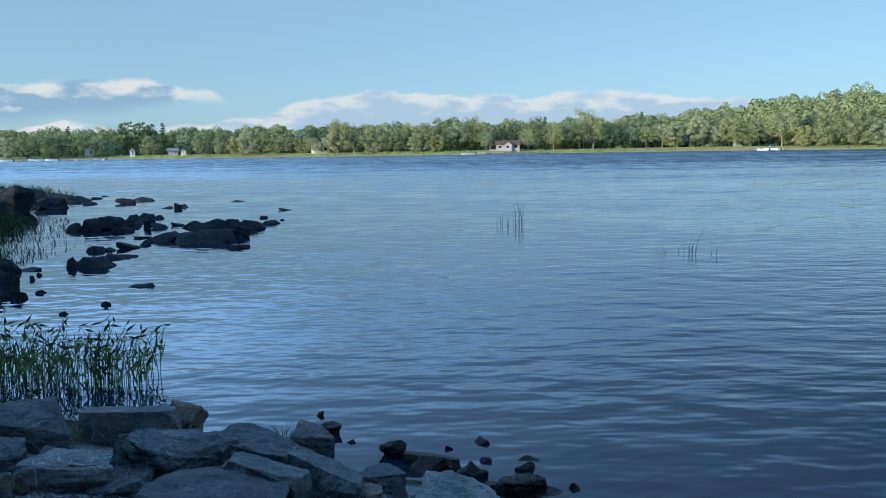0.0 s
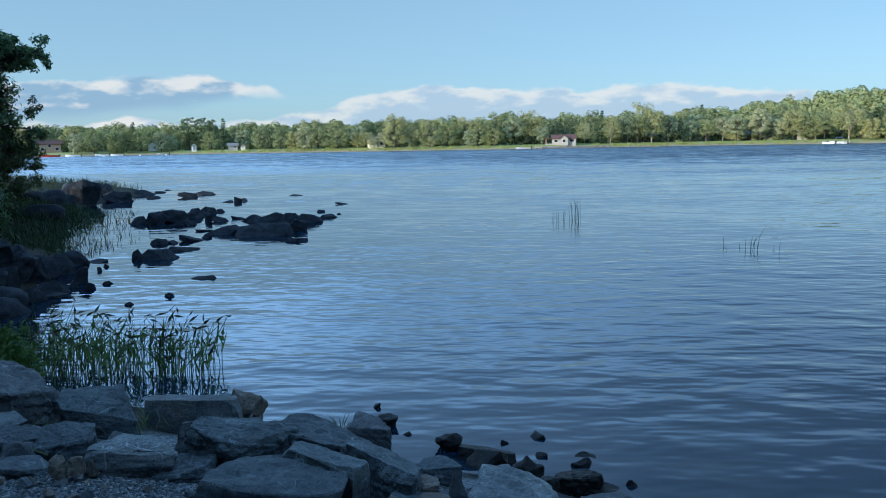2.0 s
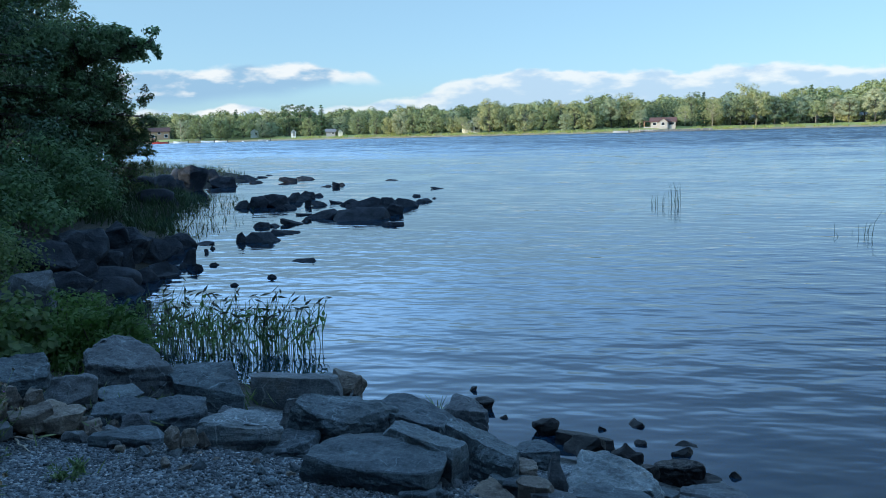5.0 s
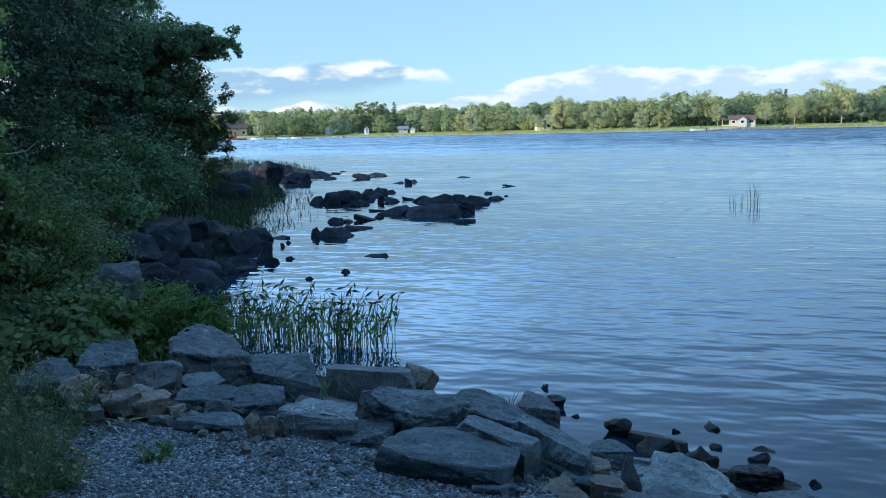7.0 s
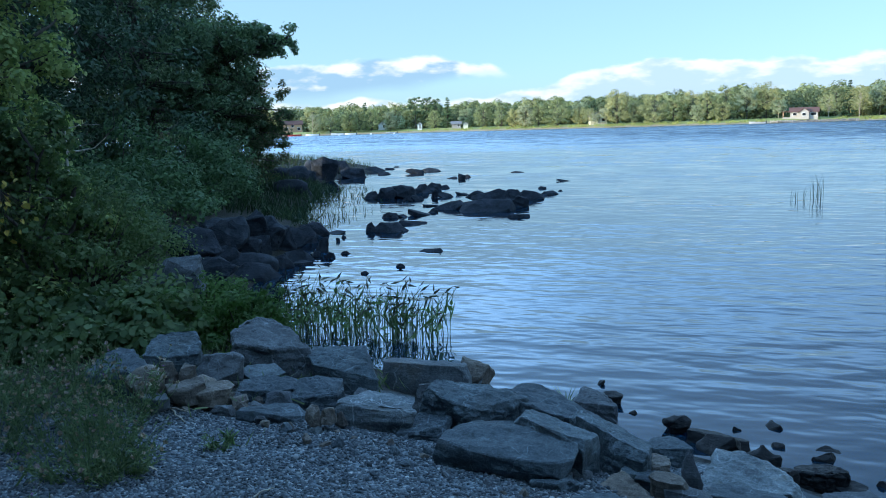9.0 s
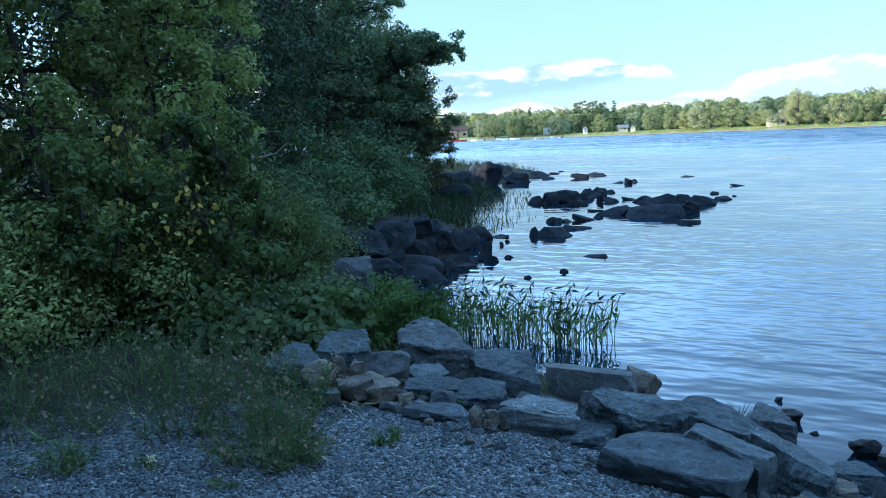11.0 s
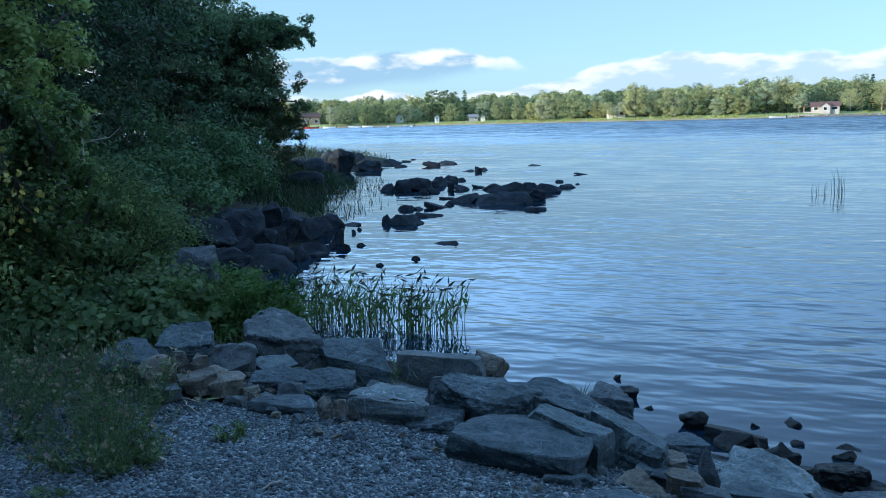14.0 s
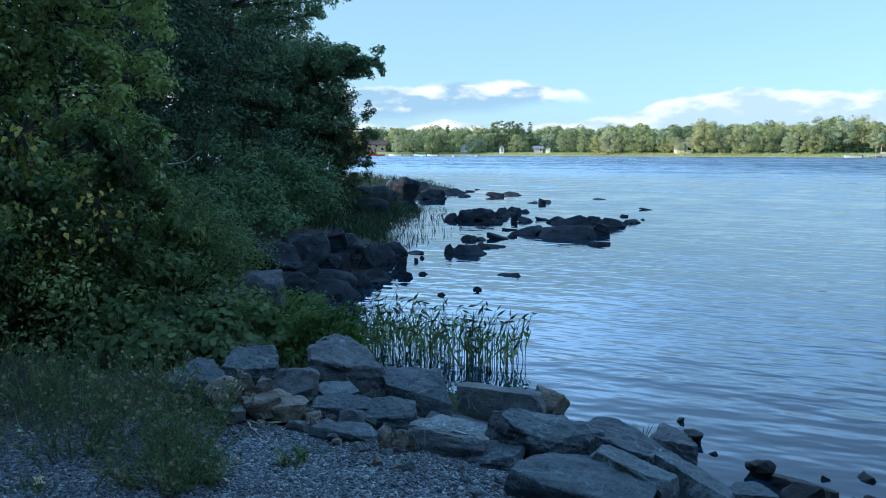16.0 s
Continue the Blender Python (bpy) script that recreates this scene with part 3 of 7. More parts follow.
def build_water():
    R = np.concatenate([[0.5], 2 * 1.12 ** np.arange(0, 58)])
    A = 96
    ang = np.arange(A) / A * 2 * np.pi
    V = np.stack([R[:, None] * np.sin(ang), R[:, None] * np.cos(ang), np.zeros((len(R), A))], -1).reshape(-1, 3)
    i, k = np.meshgrid(np.arange(len(R) - 1), np.arange(A), indexing="ij")
    F = np.stack([i * A + k, i * A + (k + 1) % A, (i + 1) * A + (k + 1) % A, (i + 1) * A + k], -1).reshape(-1, 4)
    tagged(new("water", fast_mesh("water", V, F, WATER, True)), "calm blue lake water with small ripples", "water", kind="structure")


build_ground()
build_water()

# ---- rocks ----


def rock_mesh(sx, sy, sz, kind, seed, tx, ty, material, hew=None):
    """An angular quarried block, slab or wedge, or a worn boulder, that fills the size given, its foot at z = 0."""
    rng = random.Random(seed)
    bm = bmesh.new()
    if kind == "boulder":
        bmesh.ops.create_icosphere(bm, subdivisions=3, radius=1)
        off = Vector((rng.uniform(-9, 9), rng.uniform(-9, 9), rng.uniform(-9, 9)))
        cuts = []
        for _ in range(6):
            d = Vector((rng.gauss(0, 1), rng.gauss(0, 1), rng.gauss(0.3, 0.8))).normalized()
            cuts.append((d, rng.uniform(0.62, 0.85)))
        for v in bm.verts:
            p = v.co.normalized()
            p = Vector([math.copysign(abs(c) ** 0.8, c) for c in p])
            for d, k in cuts:
                over_by = p.dot(d) - k
                if over_by > 0:
                    p -= d * over_by * 0.85
            v.co = p * (1 + 0.13 * noise.noise(p * 1.6 + off) + 0.05 * noise.noise(p * 4.5 + off))
    else:
        pts = []
        if kind == "crag":
            for _ in range(14):
                d = Vector((rng.gauss(0, 1), rng.gauss(0, 1), rng.gauss(0, 1))).normalized() * rng.uniform(0.72, 1.0)
                pts.append((d.x, d.y, d.z))
        if hew:
            # split faces: an undercut front, a sloping top, sides that lean in
            fl, fr, bl, br, xl, xr = hew
            j = lambda k=0.11: rng.uniform(-k, k)
            under = rng.uniform(0.06, 0.16)
            pts += [(-1 + j(), -1 + j(), 2 * fl - 1), (1 + j(), -1 + j(), 2 * fr - 1), (j(0.45), -1.0 - rng.uniform(0.0, 0.25), fl + fr - 1 + j(0.12))]
            pts += [(2 * xl - 1, 0.9 + j(0.1), 2 * bl - 1), (2 * xr - 1, 0.9 + j(0.1), 2 * br - 1), (xl + xr - 1 + j(0.3), 0.95, bl + br - 1 + rng.uniform(0.0, 0.16)), (xl + xr - 1 + j(0.6), 0.0, (fl + fr + bl + br) / 2 - 1 + rng.uniform(0.02, 0.16))]
            pts += [(-0.86 + j(), -1 + 2 * under + j(), -1), (0.86 + j(), -1 + 2 * under + j(), -1), (-0.9, 1, -1), (0.9, 1, -1), (j(0.4), -1 + 1.6 * under, -1)]
            pts += [(-1.04, 0.2 + j(0.3), fl + bl - 1.15 + j(0.1)), (1.04, 0.2 + j(0.3), fr + br - 1.15 + j(0.1))]
        elif kind != "crag":
            def ring(count, lo, hi, z, dx=0.0, dy=0.0, dz=0.0):
                """Corners of an uneven outline at about one height."""
                start = rng.uniform(0, 6.28)
                for i in range(count):
                    t = start + (i + rng.uniform(-0.32, 0.32)) * 6.283 / count
                    r = rng.uniform(lo, hi)
                    pts.append((math.cos(t) * r + dx, math.sin(t) * r + dy, z + rng.uniform(-dz, dz)))

            ox, oy = rng.uniform(-0.2, 0.2), rng.uniform(-0.2, 0.2)
            if kind == "slab":
                # a thick plate with a broken outline, undercut below
                ring(rng.choice((5, 6, 6, 7)), 0.88, 1.1, 0.75, dz=0.22)
                ring(5, 0.68, 0.95, -0.9, ox * 0.5, oy * 0.5, 0.1)
            elif kind == "block":
                # stout, with a smaller, sloping top
                ring(5, 0.85, 1.08, -0.7, dz=0.25)
                ring(rng.choice((3, 4, 5)), 0.45, 0.88, 0.72, ox, oy, 0.28)
                ring(3, 0.85, 1.05, 0.0, dz=0.3)
            else:
                # roof-like: a slanting ridge over a broad foot
                ring(6, 0.85, 1.1, -0.7, dz=0.25)
                t, k = rng.uniform(-0.6, 0.6), rng.uniform(0.35, 0.65)
                pts.append((math.cos(t) * k + ox, math.sin(t) * k + oy, rng.uniform(0.75, 1.0)))
                pts.append((-math.cos(t) * k + ox, -math.sin(t) * k + oy, rng.uniform(0.55, 1.0)))
                pts.append((rng.uniform(-0.4, 0.4), rng.uniform(-0.5, 0.5), rng.uniform(0.5, 0.85)))
                ring(3, 0.8, 1.0, 0.1, dz=0.3)
        for p in pts:
            bm.verts.new((p[0] * sx / 2, p[1] * sy / 2, p[2] * sz / 2 * (0.7 if kind == "slab" else 0.95)))
        hull = bmesh.ops.convex_hull(bm, input=bm.verts)
        bmesh.ops.delete(bm, geom=[g for g in hull["geom_interior"] if isinstance(g, bmesh.types.BMVert)], context="VERTS")
        if hew:
            # knock off a few corners
            for _ in range(4):
                d = Vector((rng.gauss(0, 1), rng.gauss(-0.2, 1), rng.gauss(0.15, 0.6))).normalized()
                far = [v.co.dot(d) for v in bm.verts]
                k = max(far) - (max(far) - min(far)) * rng.uniform(0.06, 0.17)
                cut = bmesh.ops.bisect_plane(bm, geom=list(bm.verts) + list(bm.edges) + list(bm.faces), plane_co=d * k, plane_no=d, clear_outer=True)
                rest = [v.co.copy() for v in bm.verts]
                bm.clear()
                hull = bmesh.ops.convex_hull(bm, input=[bm.verts.new(p) for p in rest])
                bmesh.ops.delete(bm, geom=[g for g in hull["geom_interior"] if isinstance(g, bmesh.types.BMVert)], context="VERTS")
        bmesh.ops.dissolve_limit(bm, angle_limit=radians(9), verts=bm.verts, edges=bm.edges)
        size = min(sx, sy, sz)
        bmesh.ops.bevel(bm, geom=list(bm.edges), offset=size * (0.014 if hew else 0.022), segments=1, profile=0.5, affect="EDGES")
        bmesh.ops.triangulate(bm, faces=bm.faces)
        limit = max(sx, sy, sz) / (7 if max(sx, sy, sz) < 0.2 else 12)
        for _ in range(5):
            long = [e for e in bm.edges if e.calc_length() > limit]
            if not long:
                break
            bmesh.ops.subdivide_edges(bm, edges=long, cuts=1)
            bmesh.ops.triangulate(bm, faces=[f for f in bm.faces if len(f.verts) > 3])
        turn = Matrix.Rotation(radians(tx + rng.uniform(-9, 9)), 3, "Z") @ Matrix.Rotation(radians(rng.uniform(-5, 5)), 3, "Y") if hew else Euler((radians(tx + rng.uniform(-9, 9)), radians(ty + rng.uniform(-9, 9)), radians(rng.uniform(-20, 20)))).to_matrix()
        bm.normal_update()
        off = Vector((seed * 1.7, seed * 0.9, 0))
        for v in bm.verts:
            q = v.co / max(sx, sy, sz)
            # broken, layered faces
            step = noise.noise(Vector((q.x * 3, q.y * 3, q.z * 9)) + off)
            v.co += v.normal * size * ((0.035 if hew else 0.06) * step + (0.03 if hew else 0.045) * noise.noise(q * 6 + off) + 0.035 * abs(noise.noise(q * 24 + off)))
        for v in bm.verts:
            v.co = turn @ v.co
    a = [min(v.co[i] for v in bm.verts) for i in range(3)]
    b = [max(v.co[i] for v in bm.verts) for i in range(3)]
    for v in bm.verts:
        v.co = Vector(((v.co.x - (a[0] + b[0]) / 2) / (b[0] - a[0]) * sx, (v.co.y - (a[1] + b[1]) / 2) / (b[1] - a[1]) * sy, (v.co.z - a[2]) / (b[2] - a[2]) * sz))
    me = bpy.data.meshes.new("rock")
    for f in bm.faces:
        f.smooth = True
    if kind != "boulder":
        bm.normal_update()
        for e in bm.edges:
            if len(e.link_faces) == 2 and e.calc_face_angle(0) > radians(24):
                e.smooth = False
    bm.to_mesh(me)
    bm.free()
    me.materials.append(material)
    return me


def hewn_mesh(w, d, drop, fl, fr, bl, br, seed, material):
    """A split block. fl, fr, bl, br: (across, up) of the top's front and back corners; drop: how far the foot goes into the bank."""
    rng = random.Random(seed)
    j = lambda k: rng.uniform(-k, k)
    bm = bmesh.new()
    k = 0.10 * min(w, d)
    mid = lambda a, b, t: (a[0] + (b[0] - a[0]) * t, a[1] + (b[1] - a[1]) * t)
    pts = [(-w / 2 + 0.04 * w, 0.10 * d, -drop), (w / 2 - 0.04 * w, 0.10 * d, -drop), (bl[0], d, -drop), (br[0], d, -drop), (-w / 2, 0.0, 0.0), (w / 2, 0.0, 0.0), (j(0.2) * w, -0.06 * d, 0.0)]
    pts += [(fl[0], 0.03, fl[1]), (fr[0], 0.03, fr[1]), (bl[0], d, bl[1]), (br[0], d, br[1])]
    fm, bk = mid(fl, fr, rng.uniform(0.3, 0.7)), mid(bl, br, rng.uniform(0.3, 0.7))
    pts += [(fm[0], -k * rng.random(), fm[1] + k * rng.uniform(-0.3, 0.5)), (bk[0], d + k * rng.random(), bk[1] + k * rng.uniform(0.0, 0.6))]
    for a, b, s in ((fl, bl, -1), (fr, br, 1)):
        q = mid(a, b, rng.uniform(0.35, 0.65))
        pts += [(q[0] + s * k * rng.uniform(0.2, 0.9), d * rng.uniform(0.35, 0.65), q[1] + k * rng.uniform(-0.2, 0.4)), (q[0] + s * k * rng.uniform(0.3, 1.2), d * 0.5, q[1] * 0.35)]
    hull = lambda vs: bmesh.ops.delete(bm, geom=[g for g in bmesh.ops.convex_hull(bm, input=vs)["geom_interior"] if isinstance(g, bmesh.types.BMVert)], context="VERTS")
    hull([bm.verts.new(p) for p in pts])
    # knocked corners
    for _ in range(3):
        n = Vector((rng.gauss(0, 1), rng.gauss(-0.5, 0.8), rng.gauss(0.3, 0.6))).normalized()
        far = [v.co.dot(n) for v in bm.verts]
        at = max(far) - (max(far) - min(far)) * rng.uniform(0.02, 0.06)
        bmesh.ops.bisect_plane(bm, geom=list(bm.verts) + list(bm.edges) + list(bm.faces), plane_co=n * at, plane_no=n, clear_outer=True)
        rest = [v.co.copy() for v in bm.verts]
        bm.clear()
        hull([bm.verts.new(p) for p in rest])
    bmesh.ops.dissolve_limit(bm, angle_limit=radians(7), verts=bm.verts, edges=bm.edges)
    size = min(w, d)
    bmesh.ops.bevel(bm, geom=list(bm.edges), offset=size * 0.012, segments=1, profile=0.5, affect="EDGES")
    bmesh.ops.triangulate(bm, faces=bm.faces)
    limit = max(w, d) / 19
    for _ in range(6):
        long = [e for e in bm.edges if e.calc_length() > limit]
        if not long:
            break
        bmesh.ops.subdivide_edges(bm, edges=long, cuts=1)
        bmesh.ops.triangulate(bm, faces=[f for f in bm.faces if len(f.verts) > 3])
    bm.normal_update()
    off = Vector((seed * 1.7, seed * 0.9, 0))
    for v in bm.verts:
        q = v.co / max(w, d)
        side = 1 - abs(v.normal.z)
        # thin broken beds on the sides, shallow conchoidal scars on the top
        bed = noise.noise(Vector((q.x * 2.0, q.y * 2.0, q.z * 16)) + off)
        scar = abs(noise.noise(q * 3.4 + off)) - 0.2
        v.co += v.normal * size * (side * 0.028 * bed + 0.05 * scar + 0.035 * noise.noise(q * 6.5 + off) + 0.018 * noise.noise(q * 15 + off) + 0.012 * noise.noise(q * 34 + off))
    bm.normal_update()
    for f in bm.faces:
        f.smooth = True
    for e in bm.edges:
        if len(e.link_faces) == 2 and e.calc_face_angle(0) > radians(20):
            e.smooth = False
    me = bpy.data.meshes.new("rock")
    bm.to_mesh(me)
    bm.free()
    me.materials.append(material)
    return me


ROCK_WORDS = {
    "blue_grey_slate": ("angular blue-grey slate boulder in the bank", "angular boulders on the bank"),
    "grey_granite": ("pale grey rough granite rock in the bank", "angular boulders on the bank"),
    "pale_weathered_rock": ("pale grey rock with white scuffs in the bank", "angular boulders on the bank"),
    "brown_fieldstone": ("brownish tan fieldstone wedged on the bank", "tan stones on the bank"),
    "wet_dark_rock": ("dark wet rock at the water's edge", "wet rocks in the shallows"),
    "weathered_shore_rock": ("dark weathered shore rock in the water", "dark rocks along the point"),
}


def rock(x, y, z, sx, sy, sz, yaw, kind, seed, tx, ty, material, hew=None):
    ob = new({"slab": "rock_slab", "boulder": "boulder"}.get(kind, "rock"), rock_mesh(sx, sy, sz, kind, seed, tx, ty, material, hew))
    ob.matrix_world = pose(x, y, z, 0, 0, yaw)
    words, group = ROCK_WORDS[material.name]
    shape = {"slab": "flat, ", "wedge": "wedge-shaped, ", "block": "blocky, ", "boulder": "rounded, ", "crag": "jagged, "}[kind]
    return tagged(ob, shape + words, "rock", group)


def hewn(x, y, z, yaw, w, d, fl, fr, bl, br, seed, material):
    drop = max(0.05, z - float(ground_height(x, y)) + 0.07)
    ob = new("rock", hewn_mesh(w, d, drop, fl, fr, bl, br, seed, material))
    ob.matrix_world = pose(x, y, z, 0, 0, yaw)
    words, group = ROCK_WORDS[material.name]
    return tagged(ob, ("long, split " if w > 0.5 else "blocky, split ") + words, "rock", group)


# the stone bank below the standing place
hewn(-1.09, 3.70, 0.70, -5, 0.69, 0.40, (-0.32, 0.10), (0.39, 0.05), (-0.28, 0.07), (0.28, 0.10), 511, SLATE)
hewn(-0.88, 3.98, 0.75, -21, 0.42, 0.20, (-0.23, 0.10), (0.20, 0.04), (-0.23, 0.07), (0.19, 0.01), 512, SLATE)
hewn(-1.58, 4.39, 0.67, -20, 0.39, 0.40, (-0.19, 0.15), (0.21, 0.08), (-0.30, 0.04), (0.33, 0.09), 513, SLATE)
hewn(-1.04, 4.54, 0.52, -11, 0.63, 0.45, (-0.25, 0.23), (0.33, 0.14), (-0.35, 0.20), (0.07, 0.09), 514, SLATE)
hewn(-0.59, 4.15, 0.50, -38, 0.42, 0.35, (-0.27, 0.27), (0.24, 0.22), (-0.57, 0.15), (-0.08, 0.10), 515, SLATE)
hewn(-0.92, 5.82, 0.18, -36, 0.43, 0.30, (-0.26, 0.09), (0.21, 0.17), (-0.42, 0.11), (-0.19, 0.11), 516, GREY)
hewn(-1.66, 4.15, 0.59, 13, 0.33, 0.30, (-0.15, 0.05), (0.14, 0.10), (-0.09, 0.07), (0.16, 0.09), 517, SLATE)
hewn(-1.95, 4.16, 0.68, 12, 0.46, 0.30, (-0.23, 0.11), (0.26, 0.07), (-0.23, 0.05), (0.06, 0.09), 518, PALE)
hewn(-2.22, 5.83, 0.30, 5, 0.73, 0.30, (-0.38, 0.23), (0.27, 0.21), (-0.40, 0.19), (0.24, 0.17), 519, GREY)
hewn(-0.32, 4.78, 0.35, -15, 0.31, 0.22, (-0.18, 0.08), (0.14, 0.12), (-0.18, 0.06), (-0.02, 0.09), 520, SLATE)
hewn(-3.66, 4.04, 0.80, 29, 0.43, 0.35, (-0.20, 0.09), (0.21, 0.09), (-0.12, 0.15), (0.05, 0.15), 521, SLATE)
hewn(-3.65, 4.58, 0.74, 20, 0.32, 0.30, (-0.21, 0.12), (0.18, 0.12), (-0.17, 0.20), (0.10, 0.22), 522, SLATE)
hewn(-3.19, 5.13, 0.60, 13, 0.62, 0.50, (-0.31, 0.23), (0.30, 0.18), (-0.37, 0.28), (-0.11, 0.28), 523, GREY)
hewn(-2.56, 5.06, 0.53, -4, 0.49, 0.35, (-0.28, 0.17), (0.25, 0.11), (-0.48, 0.20), (-0.02, 0.25), 524, SLATE)
hewn(-2.79, 4.36, 0.65, 23, 0.31, 0.28, (-0.17, 0.10), (0.21, 0.09), (-0.16, 0.11), (0.18, 0.09), 525, SLATE)
hewn(-2.45, 4.39, 0.63, 19, 0.29, 0.30, (-0.17, 0.08), (0.15, 0.11), (-0.13, 0.13), (0.14, 0.11), 526, SLATE)
hewn(-2.56, 4.03, 0.67, 11, 0.41, 0.25, (-0.21, 0.07), (0.22, 0.04), (-0.23, 0.01), (0.06, 0.04), 527, SLATE)
hewn(0.11, 4.25, 0.26, -2, 0.50, 0.50, (-0.25, 0.18), (0.28, 0.22), (-0.18, 0.23), (0.06, 0.19), 528, PALE)
hewn(-0.43, 3.77, 0.50, -4, 0.30, 0.25, (-0.19, 0.09), (0.11, 0.08), (-0.11, 0.13), (-0.02, 0.06), 529, TAN)
hewn(-0.60, 3.54, 0.58, -1, 0.30, 0.14, (-0.14, 0.06), (0.19, 0.08), (-0.11, 0.03), (0.11, 0.07), 530, SLATE)
hewn(0.57, 5.33, -0.01, -7, 0.29, 0.30, (-0.17, 0.15), (0.16, 0.19), (-0.16, 0.08), (0.10, 0.11), 531, WET)
hewn(-0.05, 6.01, -0.02, -13, 0.45, 0.20, (-0.24, 0.11), (0.21, 0.09), (-0.21, 0.07), (0.13, 0.04), 533, WET)
hewn(0.72, 5.00, 0.05, -9, 0.44, 0.30, (-0.19, 0.07), (0.22, 0.08), (-0.12, 0.01), (0.07, 0.05), 534, GREY)
hewn(-0.34, 4.28, 0.43, -20, 0.12, 0.15, (-0.09, 0.09), (0.05, 0.13), (-0.12, 0.12), (-0.04, 0.13), 535, TAN)
rock(-0.92, 6.80, -0.06, 0.19, 0.13, 0.15, 8, "slab", 11, 4, 10, WET)
rock(-0.36, 6.29, -0.04, 0.22, 0.18, 0.17, 3, "crag", 13, 0, 0, WET)
rock(0.23, 5.57, 0.01, 0.25, 0.20, 0.20, -2, "wedge", 14, 0, 0, WET)
rock(0.33, 5.20, 0.10, 0.21, 0.17, 0.13, -4, "block", 15, 0, 0, WET)
rock(-0.71, 3.98, 0.51, 0.14, 0.13, 0.14, 10, "boulder", 16, 0, 0, GREY)
rock(-0.63, 4.18, 0.46, 0.11, 0.10, 0.10, 9, "boulder", 17, 0, 0, SLATE)
rock(-0.82, 3.79, 0.58, 0.21, 0.18, 0.09, 12, "slab", 18, 4, 4, GREY)
rock(-2.08, 6.61, 0.06, 0.36, 0.28, 0.32, 18, "crag", 19, 0, 0, TAN)
rock(-3.09, 5.32, 0.50, 0.22, 0.20, 0.22, 30, "block", 20, 0, 0, GREY)
rock(-3.06, 4.79, 0.64, 0.31, 0.25, 0.11, 33, "slab", 21, 4, 5, SLATE)
rock(-1.87, 4.85, 0.44, 0.21, 0.17, 0.28, 21, "block", 22, 0, 0, GREY)
rock(-2.24, 3.99, 0.70, 0.10, 0.09, 0.12, 29, "block", 23, 0, 0, TAN)
rock(-2.16, 4.02, 0.70, 0.10, 0.09, 0.11, 28, "block", 24, 0, 0, TAN)
rock(-2.11, 4.08, 0.68, 0.08, 0.07, 0.09, 27, "wedge", 25, 0, 0, TAN)
rock(-3.43, 4.03, 0.75, 0.24, 0.21, 0.21, 40, "boulder", 26, 0, 0, TAN)
rock(-3.30, 4.61, 0.69, 0.36, 0.29, 0.21, 36, "block", 27, 5, 4, GREY)
rock(-3.37, 4.19, 0.73, 0.15, 0.12, 0.23, 39, "block", 28, 0, 0, TAN)
rock(-3.29, 4.25, 0.71, 0.15, 0.12, 0.21, 38, "block", 29, 0, 0, TAN)
rock(-3.14, 4.04, 0.74, 0.24, 0.19, 0.14, 38, "slab", 30, 4, 0, TAN)
rock(-3.00, 4.14, 0.72, 0.24, 0.19, 0.12, 36, "slab", 31, 4, 3, TAN)
rock(-3.20, 4.33, 0.71, 0.15, 0.12, 0.12, 36, "boulder", 32, 0, 0, TAN)
rock(-3.23, 3.86, 0.75, 0.18, 0.14, 0.10, 40, "slab", 33, 4, 0, GREY)
rock(-5.44, 7.10, 0.68, 0.57, 0.39, 0.44, 37, "wedge", 34, 7, 10, GREY)
rock(-2.26, 4.68, 0.56, 0.15, 0.12, 0.14, 26, "block", 35, 0, 0, GREY)
rock(-0.47, 4.17, 0.41, 0.21, 0.16, 0.14, 6, "block", 37, 0, 0, GREY)
rock(-0.05, 5.68, 0.10, 0.30, 0.22, 0.13, 1, "block", 38, 0, 0, WET)
rock(0.73, 5.32, 0.02, 0.20, 0.18, 0.09, -8, "slab", 39, 4, 0, WET)
rock(-2.67, 4.34, 0.66, 0.18, 0.15, 0.10, 32, "crag", 40, 0, 0, GREY)
rock(0.35, 6.53, -0.09, 0.19, 0.14, 0.13, -3, "crag", 41, 0, 0, WET)
rock(0.35, 6.13, -0.08, 0.12, 0.08, 0.11, -3, "crag", 42, 0, 0, WET)
rock(0.64, 5.99, -0.09, 0.18, 0.15, 0.15, -6, "crag", 43, 0, 0, WET)
rock(0.70, 6.15, -0.09, 0.18, 0.11, 0.11, -6, "slab", 44, 4, 8, WET)
rock(-0.73, 6.58, -0.08, 0.09, 0.06, 0.11, 6, "crag", 45, 0, 0, WET)
rock(-1.08, 7.28, -0.08, 0.07, 0.07, 0.12, 8, "crag", 46, 0, 0, WET)
rock(0.08, 6.41, -0.08, 0.08, 0.05, 0.11, -1, "crag", 47, 0, 0, WET)
rock(0.95, 5.60, -0.08, 0.10, 0.07, 0.12, -10, "crag", 48, 0, 0, WET)
rock(-2.13, 6.60, 0.00, 0.37, 0.22, 0.33, 18, "block", 424, 0, 0, PALE, (0.92, 0.82, 1.00, 0.92, 0.10, 0.75))
rock(-0.27, 3.93, 0.44, 0.19, 0.11, 0.22, 4, "block", 435, 0, 0, TAN, (0.96, 0.90, 1.00, 0.94, 0.16, 0.87))
rock(-0.43, 4.05, 0.44, 0.18, 0.11, 0.18, 6, "block", 436, 0, 0, SLATE, (0.97, 0.89, 1.00, 0.92, 0.14, 0.86))
rock(-0.17, 3.92, 0.43, 0.24, 0.14, 0.18, 2, "block", 437, 0, 0, GREY, (1.00, 0.93, 0.91, 0.86, 0.12, 0.88))
